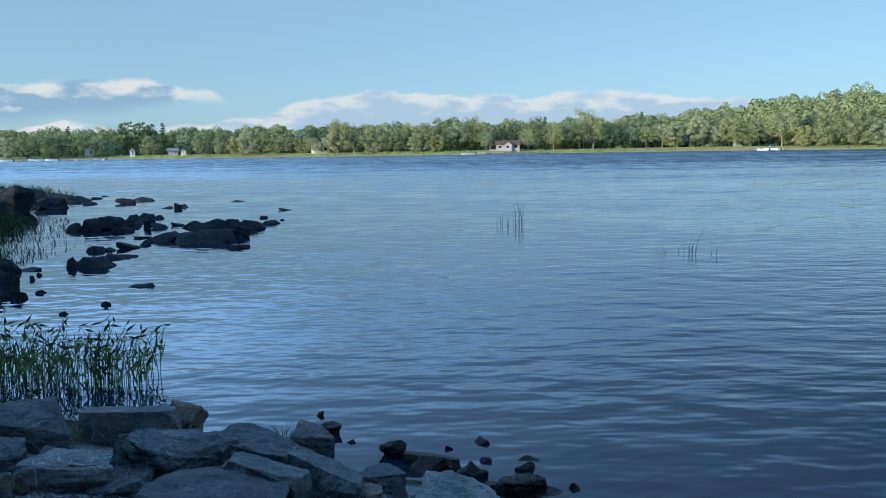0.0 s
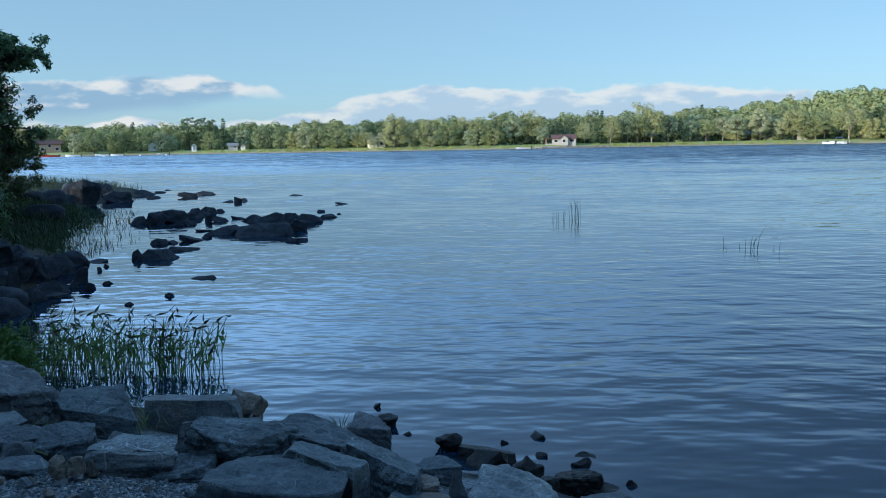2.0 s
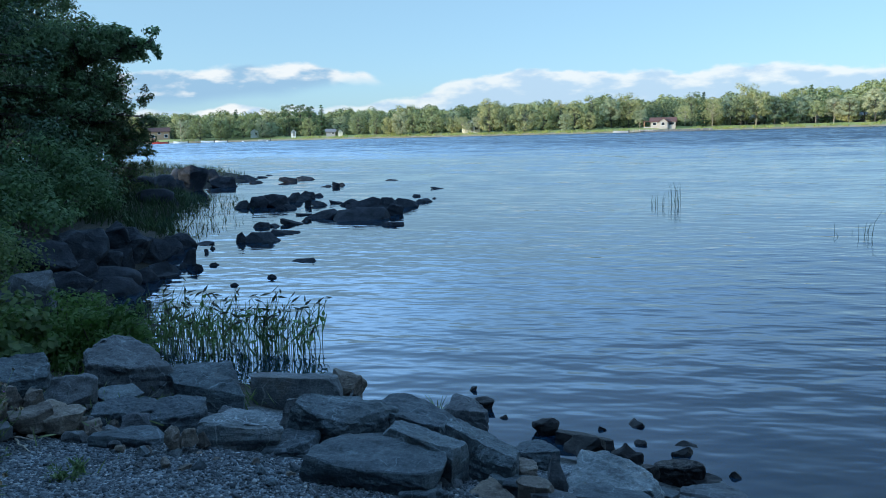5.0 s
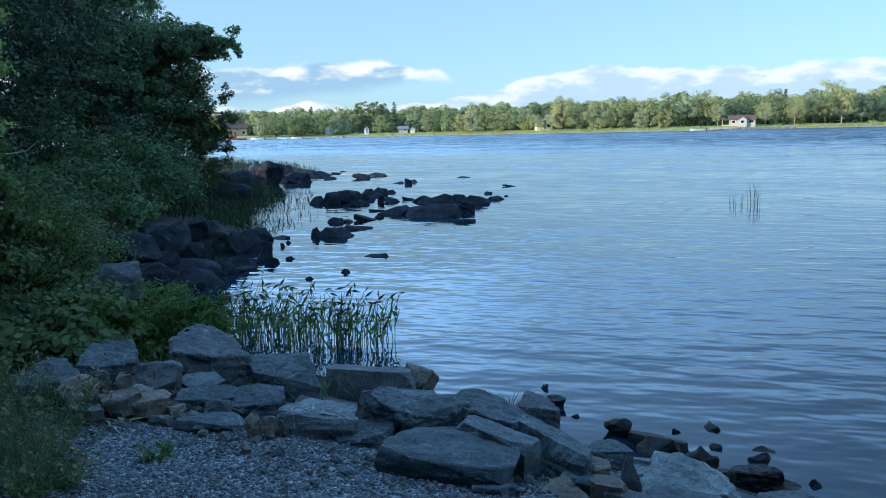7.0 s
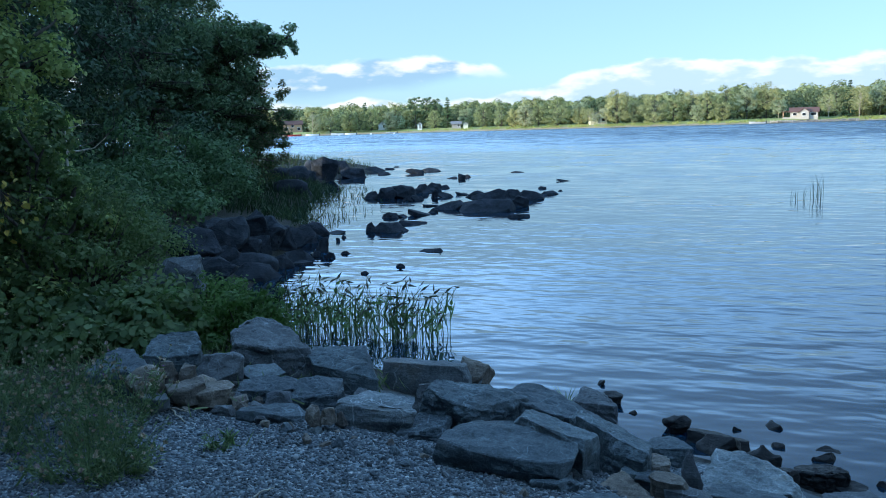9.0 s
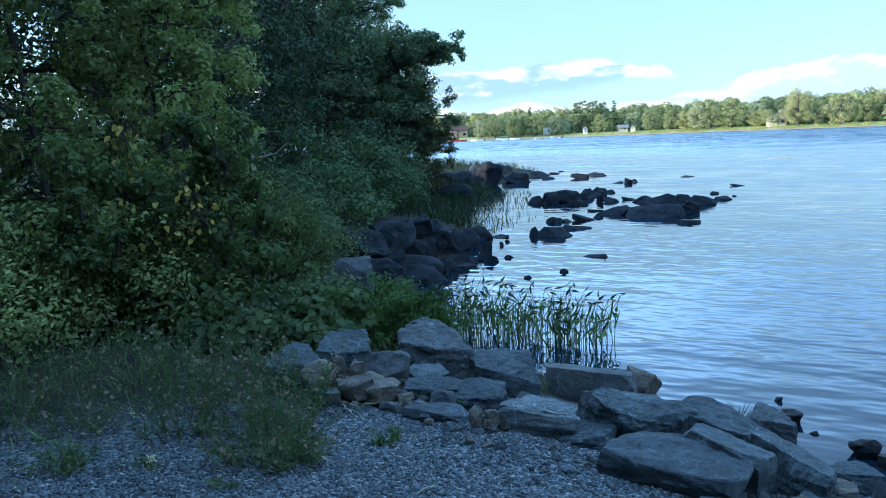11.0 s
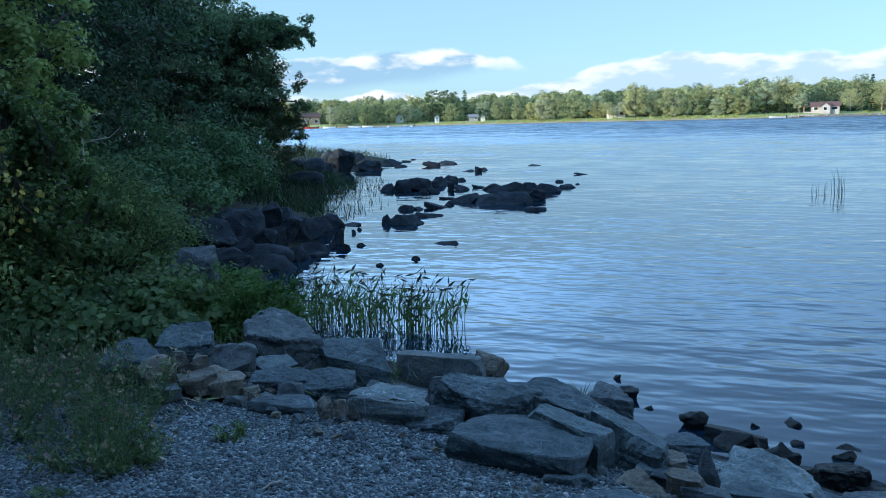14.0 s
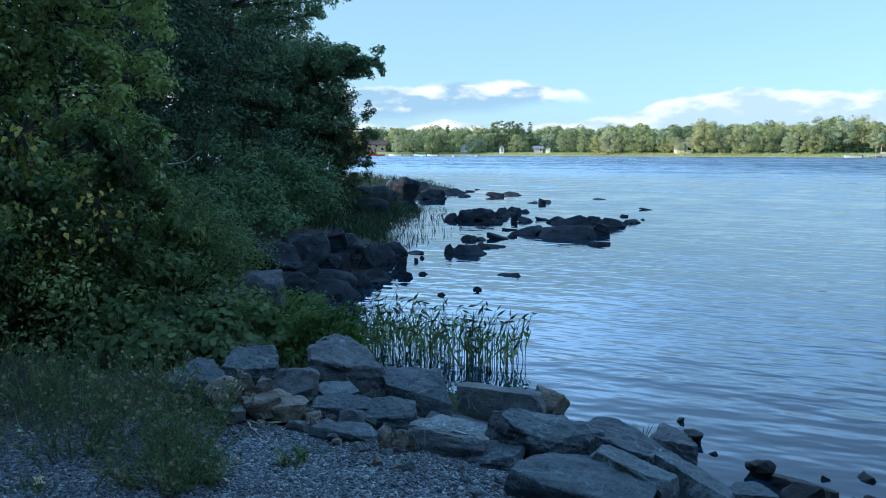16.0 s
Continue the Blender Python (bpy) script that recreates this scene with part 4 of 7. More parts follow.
rock(0.11, 4.11, 0.37, 0.41, 0.20, 0.17, -1, "block", 438, 0, 0, SLATE, (1.00, 0.92, 0.92, 0.85, 0.08, 0.92))
rock(-0.17, 4.08, 0.40, 0.12, 0.07, 0.33, 2, "wedge", 441, 0, 0, GREY, (0.59, 0.53, 0.92, 1.00, 0.32, 0.58))
rock(0.38, 4.60, 0.18, 0.23, 0.14, 0.16, -5, "block", 443, 0, 0, SLATE, (1.00, 0.95, 0.95, 0.88, 0.15, 0.91))
rock(-0.80, 3.71, 0.54, 0.22, 0.15, 0.15, 12, "slab", 444, 0, 0, SLATE, (1.00, 0.92, 0.93, 0.87, 0.13, 0.89))
rock(-0.33, 3.99, 0.44, 0.22, 0.15, 0.19, 5, "block", 445, 0, 0, SLATE, (1.00, 0.93, 0.93, 0.89, 0.11, 0.86))
def rubble(x, y, size, seed, material):
    rng = random.Random(seed)
    ob = new("stone", rock_mesh(size, size * rng.uniform(0.6, 0.9), size * rng.uniform(0.5, 0.85), rng.choice(("crag", "block", "wedge")), seed, rng.uniform(-20, 20), rng.uniform(-20, 20), material))
    ob.matrix_world = pose(x, y, float(ground_height(x, y)) - 0.2 * size, 0, 0, rng.uniform(0, 360))
    words = "small tan broken stone among the boulders" if material is TAN else "small grey broken stone among the boulders"
    return tagged(ob, words, "stone", "loose rubble between the boulders")


rng_rubble = random.Random(77)
for i in range(34):
    u = rng_rubble.random()
    rubble(-3.45 + 0.75 * u + rng_rubble.gauss(0, 0.05), 3.92 + 0.42 * u + rng_rubble.uniform(-0.16, 0.22), rng_rubble.uniform(0.07, 0.17), 700 + i, TAN if rng_rubble.random() < 0.8 else GREY)
for i in range(40):
    u = rng_rubble.random()
    rubble(-2.75 + 2.6 * u, 3.95 - 0.55 * u + rng_rubble.uniform(-0.12, 0.25), rng_rubble.uniform(0.035, 0.10), 740 + i, (TAN, GREY, SLATE)[i % 3])
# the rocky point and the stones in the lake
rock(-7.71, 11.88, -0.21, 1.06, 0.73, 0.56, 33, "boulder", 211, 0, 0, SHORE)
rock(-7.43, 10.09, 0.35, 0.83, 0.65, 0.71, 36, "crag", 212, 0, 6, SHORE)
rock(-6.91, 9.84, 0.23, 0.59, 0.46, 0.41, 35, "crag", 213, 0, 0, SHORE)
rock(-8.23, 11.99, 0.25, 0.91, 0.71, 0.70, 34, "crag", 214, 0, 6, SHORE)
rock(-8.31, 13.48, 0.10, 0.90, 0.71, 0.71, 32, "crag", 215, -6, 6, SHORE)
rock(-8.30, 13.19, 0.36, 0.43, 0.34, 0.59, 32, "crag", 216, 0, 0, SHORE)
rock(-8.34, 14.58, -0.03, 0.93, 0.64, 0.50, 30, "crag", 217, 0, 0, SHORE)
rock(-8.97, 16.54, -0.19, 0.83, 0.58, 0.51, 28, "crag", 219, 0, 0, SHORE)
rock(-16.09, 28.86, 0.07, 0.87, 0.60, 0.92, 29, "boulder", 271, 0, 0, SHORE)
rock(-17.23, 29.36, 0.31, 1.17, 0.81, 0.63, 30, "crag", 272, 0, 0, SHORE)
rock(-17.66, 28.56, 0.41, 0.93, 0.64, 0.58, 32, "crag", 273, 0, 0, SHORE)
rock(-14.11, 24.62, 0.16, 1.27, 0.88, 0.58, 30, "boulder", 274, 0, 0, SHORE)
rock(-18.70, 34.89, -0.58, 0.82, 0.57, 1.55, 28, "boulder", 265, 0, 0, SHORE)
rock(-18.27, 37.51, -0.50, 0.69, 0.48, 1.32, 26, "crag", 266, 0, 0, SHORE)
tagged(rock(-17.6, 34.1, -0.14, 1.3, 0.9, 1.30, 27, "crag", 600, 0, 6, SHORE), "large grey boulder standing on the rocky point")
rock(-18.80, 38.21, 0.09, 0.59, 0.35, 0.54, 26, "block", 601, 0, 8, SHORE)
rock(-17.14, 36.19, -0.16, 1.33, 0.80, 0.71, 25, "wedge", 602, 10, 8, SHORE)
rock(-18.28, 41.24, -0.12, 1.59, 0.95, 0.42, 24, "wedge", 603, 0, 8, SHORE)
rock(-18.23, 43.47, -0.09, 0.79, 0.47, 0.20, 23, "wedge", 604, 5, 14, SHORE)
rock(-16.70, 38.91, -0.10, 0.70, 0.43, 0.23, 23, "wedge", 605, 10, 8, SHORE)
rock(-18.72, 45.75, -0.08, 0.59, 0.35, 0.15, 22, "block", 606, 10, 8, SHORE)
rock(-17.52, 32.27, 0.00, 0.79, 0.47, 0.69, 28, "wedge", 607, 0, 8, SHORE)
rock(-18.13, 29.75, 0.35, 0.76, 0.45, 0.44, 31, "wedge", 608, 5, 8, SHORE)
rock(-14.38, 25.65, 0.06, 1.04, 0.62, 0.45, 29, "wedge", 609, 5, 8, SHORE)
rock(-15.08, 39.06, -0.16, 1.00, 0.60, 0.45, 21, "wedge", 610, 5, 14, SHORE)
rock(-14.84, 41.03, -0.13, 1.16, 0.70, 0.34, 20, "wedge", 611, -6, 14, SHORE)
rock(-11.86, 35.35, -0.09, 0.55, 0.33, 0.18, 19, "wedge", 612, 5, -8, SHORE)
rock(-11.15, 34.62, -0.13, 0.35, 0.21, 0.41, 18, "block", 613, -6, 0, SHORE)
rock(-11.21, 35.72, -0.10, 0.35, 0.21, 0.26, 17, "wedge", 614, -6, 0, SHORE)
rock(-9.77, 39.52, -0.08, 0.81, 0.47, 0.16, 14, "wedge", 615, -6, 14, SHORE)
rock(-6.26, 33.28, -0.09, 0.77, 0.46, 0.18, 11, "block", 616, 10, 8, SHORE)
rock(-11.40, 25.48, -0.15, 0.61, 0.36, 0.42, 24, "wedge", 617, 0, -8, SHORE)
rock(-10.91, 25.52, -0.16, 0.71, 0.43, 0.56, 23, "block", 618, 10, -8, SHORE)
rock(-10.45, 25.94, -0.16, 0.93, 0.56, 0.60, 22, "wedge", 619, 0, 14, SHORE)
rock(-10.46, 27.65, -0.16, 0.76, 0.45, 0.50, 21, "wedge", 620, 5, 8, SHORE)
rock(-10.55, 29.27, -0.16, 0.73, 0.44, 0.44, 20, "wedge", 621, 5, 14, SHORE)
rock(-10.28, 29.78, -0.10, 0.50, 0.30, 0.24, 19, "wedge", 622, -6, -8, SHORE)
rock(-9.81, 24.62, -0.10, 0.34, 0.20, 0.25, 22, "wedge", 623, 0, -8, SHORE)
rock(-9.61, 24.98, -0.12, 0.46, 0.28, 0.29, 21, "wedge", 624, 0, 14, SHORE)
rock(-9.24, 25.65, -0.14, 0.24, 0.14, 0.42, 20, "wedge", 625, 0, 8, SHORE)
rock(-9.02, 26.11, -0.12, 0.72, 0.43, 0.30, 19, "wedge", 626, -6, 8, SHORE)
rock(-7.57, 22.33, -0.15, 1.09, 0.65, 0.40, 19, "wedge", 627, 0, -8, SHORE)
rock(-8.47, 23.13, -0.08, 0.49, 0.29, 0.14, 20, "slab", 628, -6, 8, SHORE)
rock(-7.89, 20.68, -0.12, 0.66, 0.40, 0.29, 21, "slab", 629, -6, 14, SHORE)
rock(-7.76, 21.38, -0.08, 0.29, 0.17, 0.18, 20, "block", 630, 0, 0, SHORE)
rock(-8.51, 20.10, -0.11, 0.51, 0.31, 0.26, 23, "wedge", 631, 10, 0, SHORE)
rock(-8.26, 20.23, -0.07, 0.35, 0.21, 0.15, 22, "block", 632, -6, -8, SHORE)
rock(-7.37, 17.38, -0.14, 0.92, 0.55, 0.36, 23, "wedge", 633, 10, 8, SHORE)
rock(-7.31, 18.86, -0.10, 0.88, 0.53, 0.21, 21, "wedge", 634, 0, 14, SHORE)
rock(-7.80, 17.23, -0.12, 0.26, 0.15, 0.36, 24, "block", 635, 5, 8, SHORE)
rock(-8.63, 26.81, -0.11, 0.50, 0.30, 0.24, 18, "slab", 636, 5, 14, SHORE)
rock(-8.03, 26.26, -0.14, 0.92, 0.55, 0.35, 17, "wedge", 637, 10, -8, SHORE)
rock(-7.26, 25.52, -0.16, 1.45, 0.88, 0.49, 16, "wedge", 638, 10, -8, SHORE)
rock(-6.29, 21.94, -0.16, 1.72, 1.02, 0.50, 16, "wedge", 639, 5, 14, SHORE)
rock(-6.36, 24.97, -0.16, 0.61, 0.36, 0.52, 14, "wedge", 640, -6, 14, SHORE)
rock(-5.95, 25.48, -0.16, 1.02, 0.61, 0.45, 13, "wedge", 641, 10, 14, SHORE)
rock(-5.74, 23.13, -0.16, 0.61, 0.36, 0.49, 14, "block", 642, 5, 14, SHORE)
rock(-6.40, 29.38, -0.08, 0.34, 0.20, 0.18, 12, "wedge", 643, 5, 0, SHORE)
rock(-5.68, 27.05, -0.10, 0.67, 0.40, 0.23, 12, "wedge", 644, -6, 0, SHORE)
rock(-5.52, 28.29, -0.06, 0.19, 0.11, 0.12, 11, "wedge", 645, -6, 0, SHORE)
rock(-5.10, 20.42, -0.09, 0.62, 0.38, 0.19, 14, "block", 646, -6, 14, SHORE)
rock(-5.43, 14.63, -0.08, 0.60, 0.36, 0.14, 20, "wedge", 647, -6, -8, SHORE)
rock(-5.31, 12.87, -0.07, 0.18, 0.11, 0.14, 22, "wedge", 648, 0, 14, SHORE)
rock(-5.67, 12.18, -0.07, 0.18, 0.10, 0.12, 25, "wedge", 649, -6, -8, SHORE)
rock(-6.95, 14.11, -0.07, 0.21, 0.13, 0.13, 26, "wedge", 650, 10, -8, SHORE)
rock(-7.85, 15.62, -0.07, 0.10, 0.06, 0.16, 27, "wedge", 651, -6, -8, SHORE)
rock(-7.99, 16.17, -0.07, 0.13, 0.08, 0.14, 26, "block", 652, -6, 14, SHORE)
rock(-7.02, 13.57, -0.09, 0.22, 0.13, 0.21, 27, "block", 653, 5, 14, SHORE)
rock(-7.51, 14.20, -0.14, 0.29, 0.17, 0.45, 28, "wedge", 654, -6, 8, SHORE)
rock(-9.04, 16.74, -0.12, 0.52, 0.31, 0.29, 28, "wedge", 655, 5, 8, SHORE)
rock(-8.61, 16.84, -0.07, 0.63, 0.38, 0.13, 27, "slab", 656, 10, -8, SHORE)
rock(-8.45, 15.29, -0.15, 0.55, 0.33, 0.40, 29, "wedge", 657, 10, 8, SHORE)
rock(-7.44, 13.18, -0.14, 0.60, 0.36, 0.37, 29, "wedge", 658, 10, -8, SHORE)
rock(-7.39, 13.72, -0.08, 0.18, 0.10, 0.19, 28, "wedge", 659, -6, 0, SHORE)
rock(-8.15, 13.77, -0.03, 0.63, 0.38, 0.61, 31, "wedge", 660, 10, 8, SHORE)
rock(-9.20, 14.74, 0.11, 0.55, 0.33, 0.45, 32, "wedge", 661, 5, 0, SHORE)
rock(-8.11, 12.79, 0.06, 0.60, 0.36, 0.46, 32, "wedge", 662, 5, 0, SHORE)
rock(-8.22, 12.53, 0.10, 0.71, 0.43, 0.46, 33, "block", 663, 5, 14, SHORE)
rock(-7.30, 11.37, -0.13, 1.04, 0.62, 0.42, 33, "wedge", 664, 0, 14, SHORE)
rock(-7.44, 12.45, -0.15, 0.57, 0.34, 0.40, 31, "wedge", 665, 10, 0, SHORE)
rock(-8.02, 12.91, 0.07, 0.20, 0.12, 0.40, 32, "wedge", 666, 5, -8, SHORE)
rock(-7.26, 12.86, -0.08, 0.46, 0.28, 0.15, 29, "block", 667, 10, -8, SHORE)
rock(-7.94, 11.61, 0.08, 0.66, 0.40, 0.44, 34, "wedge", 668, -6, 0, SHORE)
rock(-7.16, 9.94, 0.04, 0.72, 0.44, 0.49, 36, "wedge", 669, -6, 0, SHORE)

# ---- the far shore ----


def far_place(az, r):
    a = radians(az)
    return r * math.sin(a), r * math.cos(a)


def shore_at(az):
    return float(np.interp(az, SHORE_AZ, SHORE_R))


def far_pose(az, inland, turn=0.0, dz=0.0, scale=1.0):
    x, y = far_place(az, shore_at(az) + inland)
    return pose(x, y, float(ground_height(x, y)) + dz, 0, 0, -az + turn) @ Matrix.Scale(scale, 4)


def crown_tree(rng, h, spread, clear, leaf, n_clumps, per, material, bark, label, lean=0.0):
    """A broad-leaved tree: forked trunk, and a crown of many uneven clumps from a clear stem upwards."""
    t = thing("tree", Matrix.Identity(4), label, "tree", "trees on the far shore")
    lines = []
    top = np.array((lean * h * 0.3, 0, h * 0.8))
    trunk = [np.array((0, 0, -0.3)), np.array((0.05, 0, h * 0.18)), np.array((lean * h * 0.12, 0.1, h * 0.42)), top]
    lines.append((trunk, [0.019 * h, 0.015 * h, 0.011 * h, 0.003 * h]))
    centres, radii = [], []
    for i in range(n_clumps):
        f = (i + 0.5) / n_clumps
        z = clear + (h - clear) * (0.06 + 0.9 * f) + rng.normal() * 0.03 * h
        k = (z - clear) / (h - clear)
        w = spread * (0.35 + 0.85 * math.sin(math.pi * min(1, max(0, 0.12 + 0.8 * k)))) * rng.uniform(0.55, 1.05)
        a = i * 2.4 + rng.uniform(-0.5, 0.5)
        c = np.array((math.cos(a) * w * 0.86 + lean * z * 0.3, math.sin(a) * w * 0.86, z))
        centres.append(c)
        radii.append(spread * rng.uniform(0.22, 0.46))
        s = np.array((lean * z * 0.2, 0, max(clear * 0.7, z - 0.28 * w - 0.5)))
        lines.append(([s, (s + c) / 2 + (0, 0, 0.15 * w), c], [0.008 * h, 0.005 * h, 0.002 * h]))
    V, F = tubes(lines, 5)
    part("trunk", fast_mesh("trunk", V, F, bark), bark, t)
    p, n = clumps(centres, radii, per, rng, 0.62, 0.8, 0.2)
    V, F = leaves(p, n, leaf * rng.uniform(0.7, 1.3, len(p)), rng)
    part("crown", fast_mesh("crown", V, F, material), material, t)
    return t


def needle_tree(rng, h, spread, clear, leaf, material, bark, label, ragged=0.25):
    """A conifer: straight stem and whorls of drooping boughs."""
    t = thing("conifer", Matrix.Identity(4), label, "tree", "conifers on the far shore")
    lines = [([(0, 0, -0.3), (0, 0, h * 0.5), (0, 0, h)], [0.02 * h, 0.014 * h, 0.003 * h])]
    P, N = [], []
    z = clear
    while z < h * 0.98:
        k = (z - clear) / (h - clear)
        for j in range(6):
            a = rng.uniform(0, 2 * math.pi)
            L = spread * (1 - k) ** 0.8 * rng.uniform(1 - ragged, 1.1) + 0.25
            tip = np.array((math.cos(a) * L, math.sin(a) * L, z - 0.16 * L + rng.normal() * 0.1))
            lines.append(([(0, 0, z), tip], [0.004 * h, 0.001 * h]))
            m = int(10 + 16 * L / max(spread, 0.1))
            f = rng.random(m) ** 0.6
            q = np.array((0, 0, z)) + f[:, None] * (tip - (0, 0, z)) + rng.normal(size=(m, 3)) * (0.10 * L + 0.12) * np.array((1, 1, 0.45))
            P.append(q)
            N.append(rng.normal(size=(m, 3)) * 0.5 + np.array((math.cos(a) * 0.5, math.sin(a) * 0.5, 0.8)))
        z += h * rng.uniform(0.045, 0.075)
    V, F = tubes(lines, 4)
    part("trunk", fast_mesh("trunk", V, F, bark), bark, t)
    P, N = np.concatenate(P), np.concatenate(N)
    V, F = leaves(P, N, leaf * rng.uniform(0.7, 1.3, len(P)), rng)
    part("crown", fast_mesh("crown", V, F, material), material, t)
    return t


rngf = np.random.default_rng(5)
FULL, CLEAR, NEEDLE = [], [], []
for h, s, m in ((12.5, 5.2, FAR_LEAF), (11.0, 4.6, FAR_LEAF_PALE), (13.5, 4.9, FAR_LEAF), (9.5, 4.4, FAR_LEAF)):
    FULL.append(crown_tree(rngf, h, s, 0.2, 0.52, 36, 110, m, BARK, "leafy green tree with foliage down to the shore"))
for h, s, m, b, l in ((13.0, 5.6, FAR_LEAF, BARK_PALE, 0.05), (12.0, 4.6, FAR_LEAF_PALE, BARK_PALE, -0.08), (14.0, 6.0, FAR_LEAF, BARK, 0.0), (10.5, 5.2, FAR_LEAF, BARK_PALE, 0.1), (13.5, 4.2, FAR_LEAF_PALE, BARK, -0.05)):
    CLEAR.append(crown_tree(rngf, h, s, 3.4, 0.52, 34, 105, m, b, "broad-leaved tree with a bare pale trunk on the lawn", l))
for h, s in ((13.0, 2.6), (11.0, 3.2)):
    NEEDLE.append(needle_tree(rngf, h, s, 1.0, 0.62, FAR_NEEDLE, BARK, "dark green conifer among the shore trees"))
PINE = crown_tree(rngf, 15.5, 3.2, 7.0, 0.45, 20, 110, FAR_NEEDLE, BARK, "tall ragged pine standing above the other trees")
tagged(PINE, group="tall pines on the far shore")
PINE.name = "pine"

placed = set()


def plant(proto, m):
    """Stand the prototype itself first, then copies of it."""
    if proto.name in placed:
        return copy_thing(proto, m)
    placed.add(proto.name)
    proto.matrix_world = m
    return proto


# bearings of buildings that stay free of the first row
OPEN = ((3.1, 5.6, 17), (-8.9, -8.2, 10), (-20.9, -20.3, 12), (-18.6, -17.2, 10), (-29.8, -28.8, 15), (19.2, 20.6, 9))


def open_ground(az, inland):
    return any(a - 0.5 < az < b + 0.5 and inland < deep + 3 for a, b, deep in OPEN)


az = -38.0
while az < 33.5:
    lawn = 5.5 < az < 23.5 or 1.0 < az < 3.0
    inland = rngf.uniform(7, 11) if not lawn else rngf.uniform(11, 18)
    if not open_ground(az, inland):
        kind = rngf.random()
        pool = CLEAR if lawn and kind < 0.85 else (NEEDLE if kind > 0.88 or az > 26.5 and kind > 0.6 else FULL)
        size = rngf.uniform(0.62, 1.0) if az < 3 else rngf.uniform(0.66, 1.16)
        plant(pool[rngf.integers(len(pool))], far_pose(az, inland, rngf.uniform(0, 360), 0, size))
    az += rngf.uniform(0.55, 1.55)
az = -38.0
while az < 33.5:
    inland = rngf.uniform(17, 27)
    if not open_ground(az, inland - 4):
        pool = FULL if rngf.random() < 0.8 else NEEDLE
        plant(pool[rngf.integers(len(pool))], far_pose(az, inland, rngf.uniform(0, 360), 0, rngf.uniform(0.72, 1.08) if az < 5 else rngf.uniform(0.82, 1.22)))
    az += rngf.uniform(0.9, 1.3)
for a, s in ((-20.9, 0.88), (-20.1, 0.98), (-19.5, 0.92)):
    plant(PINE, far_pose(a, 22, a * 40, 0, s))
for a, d, s in ((-8.95, 8, 0.62), (-7.95, 9, 0.7), (3.0, 13, 0.8), (5.9, 12, 0.8), (-8.62, 7, 0.5), (19.5, 12, 0.85), (20.4, 14, 0.8)):
    plant(CLEAR[int(d) % 2], far_pose(a, d, a * 50, 0, s))
plant(NEEDLE[0], far_pose(13.5, 40, 0, 0, 1.2))


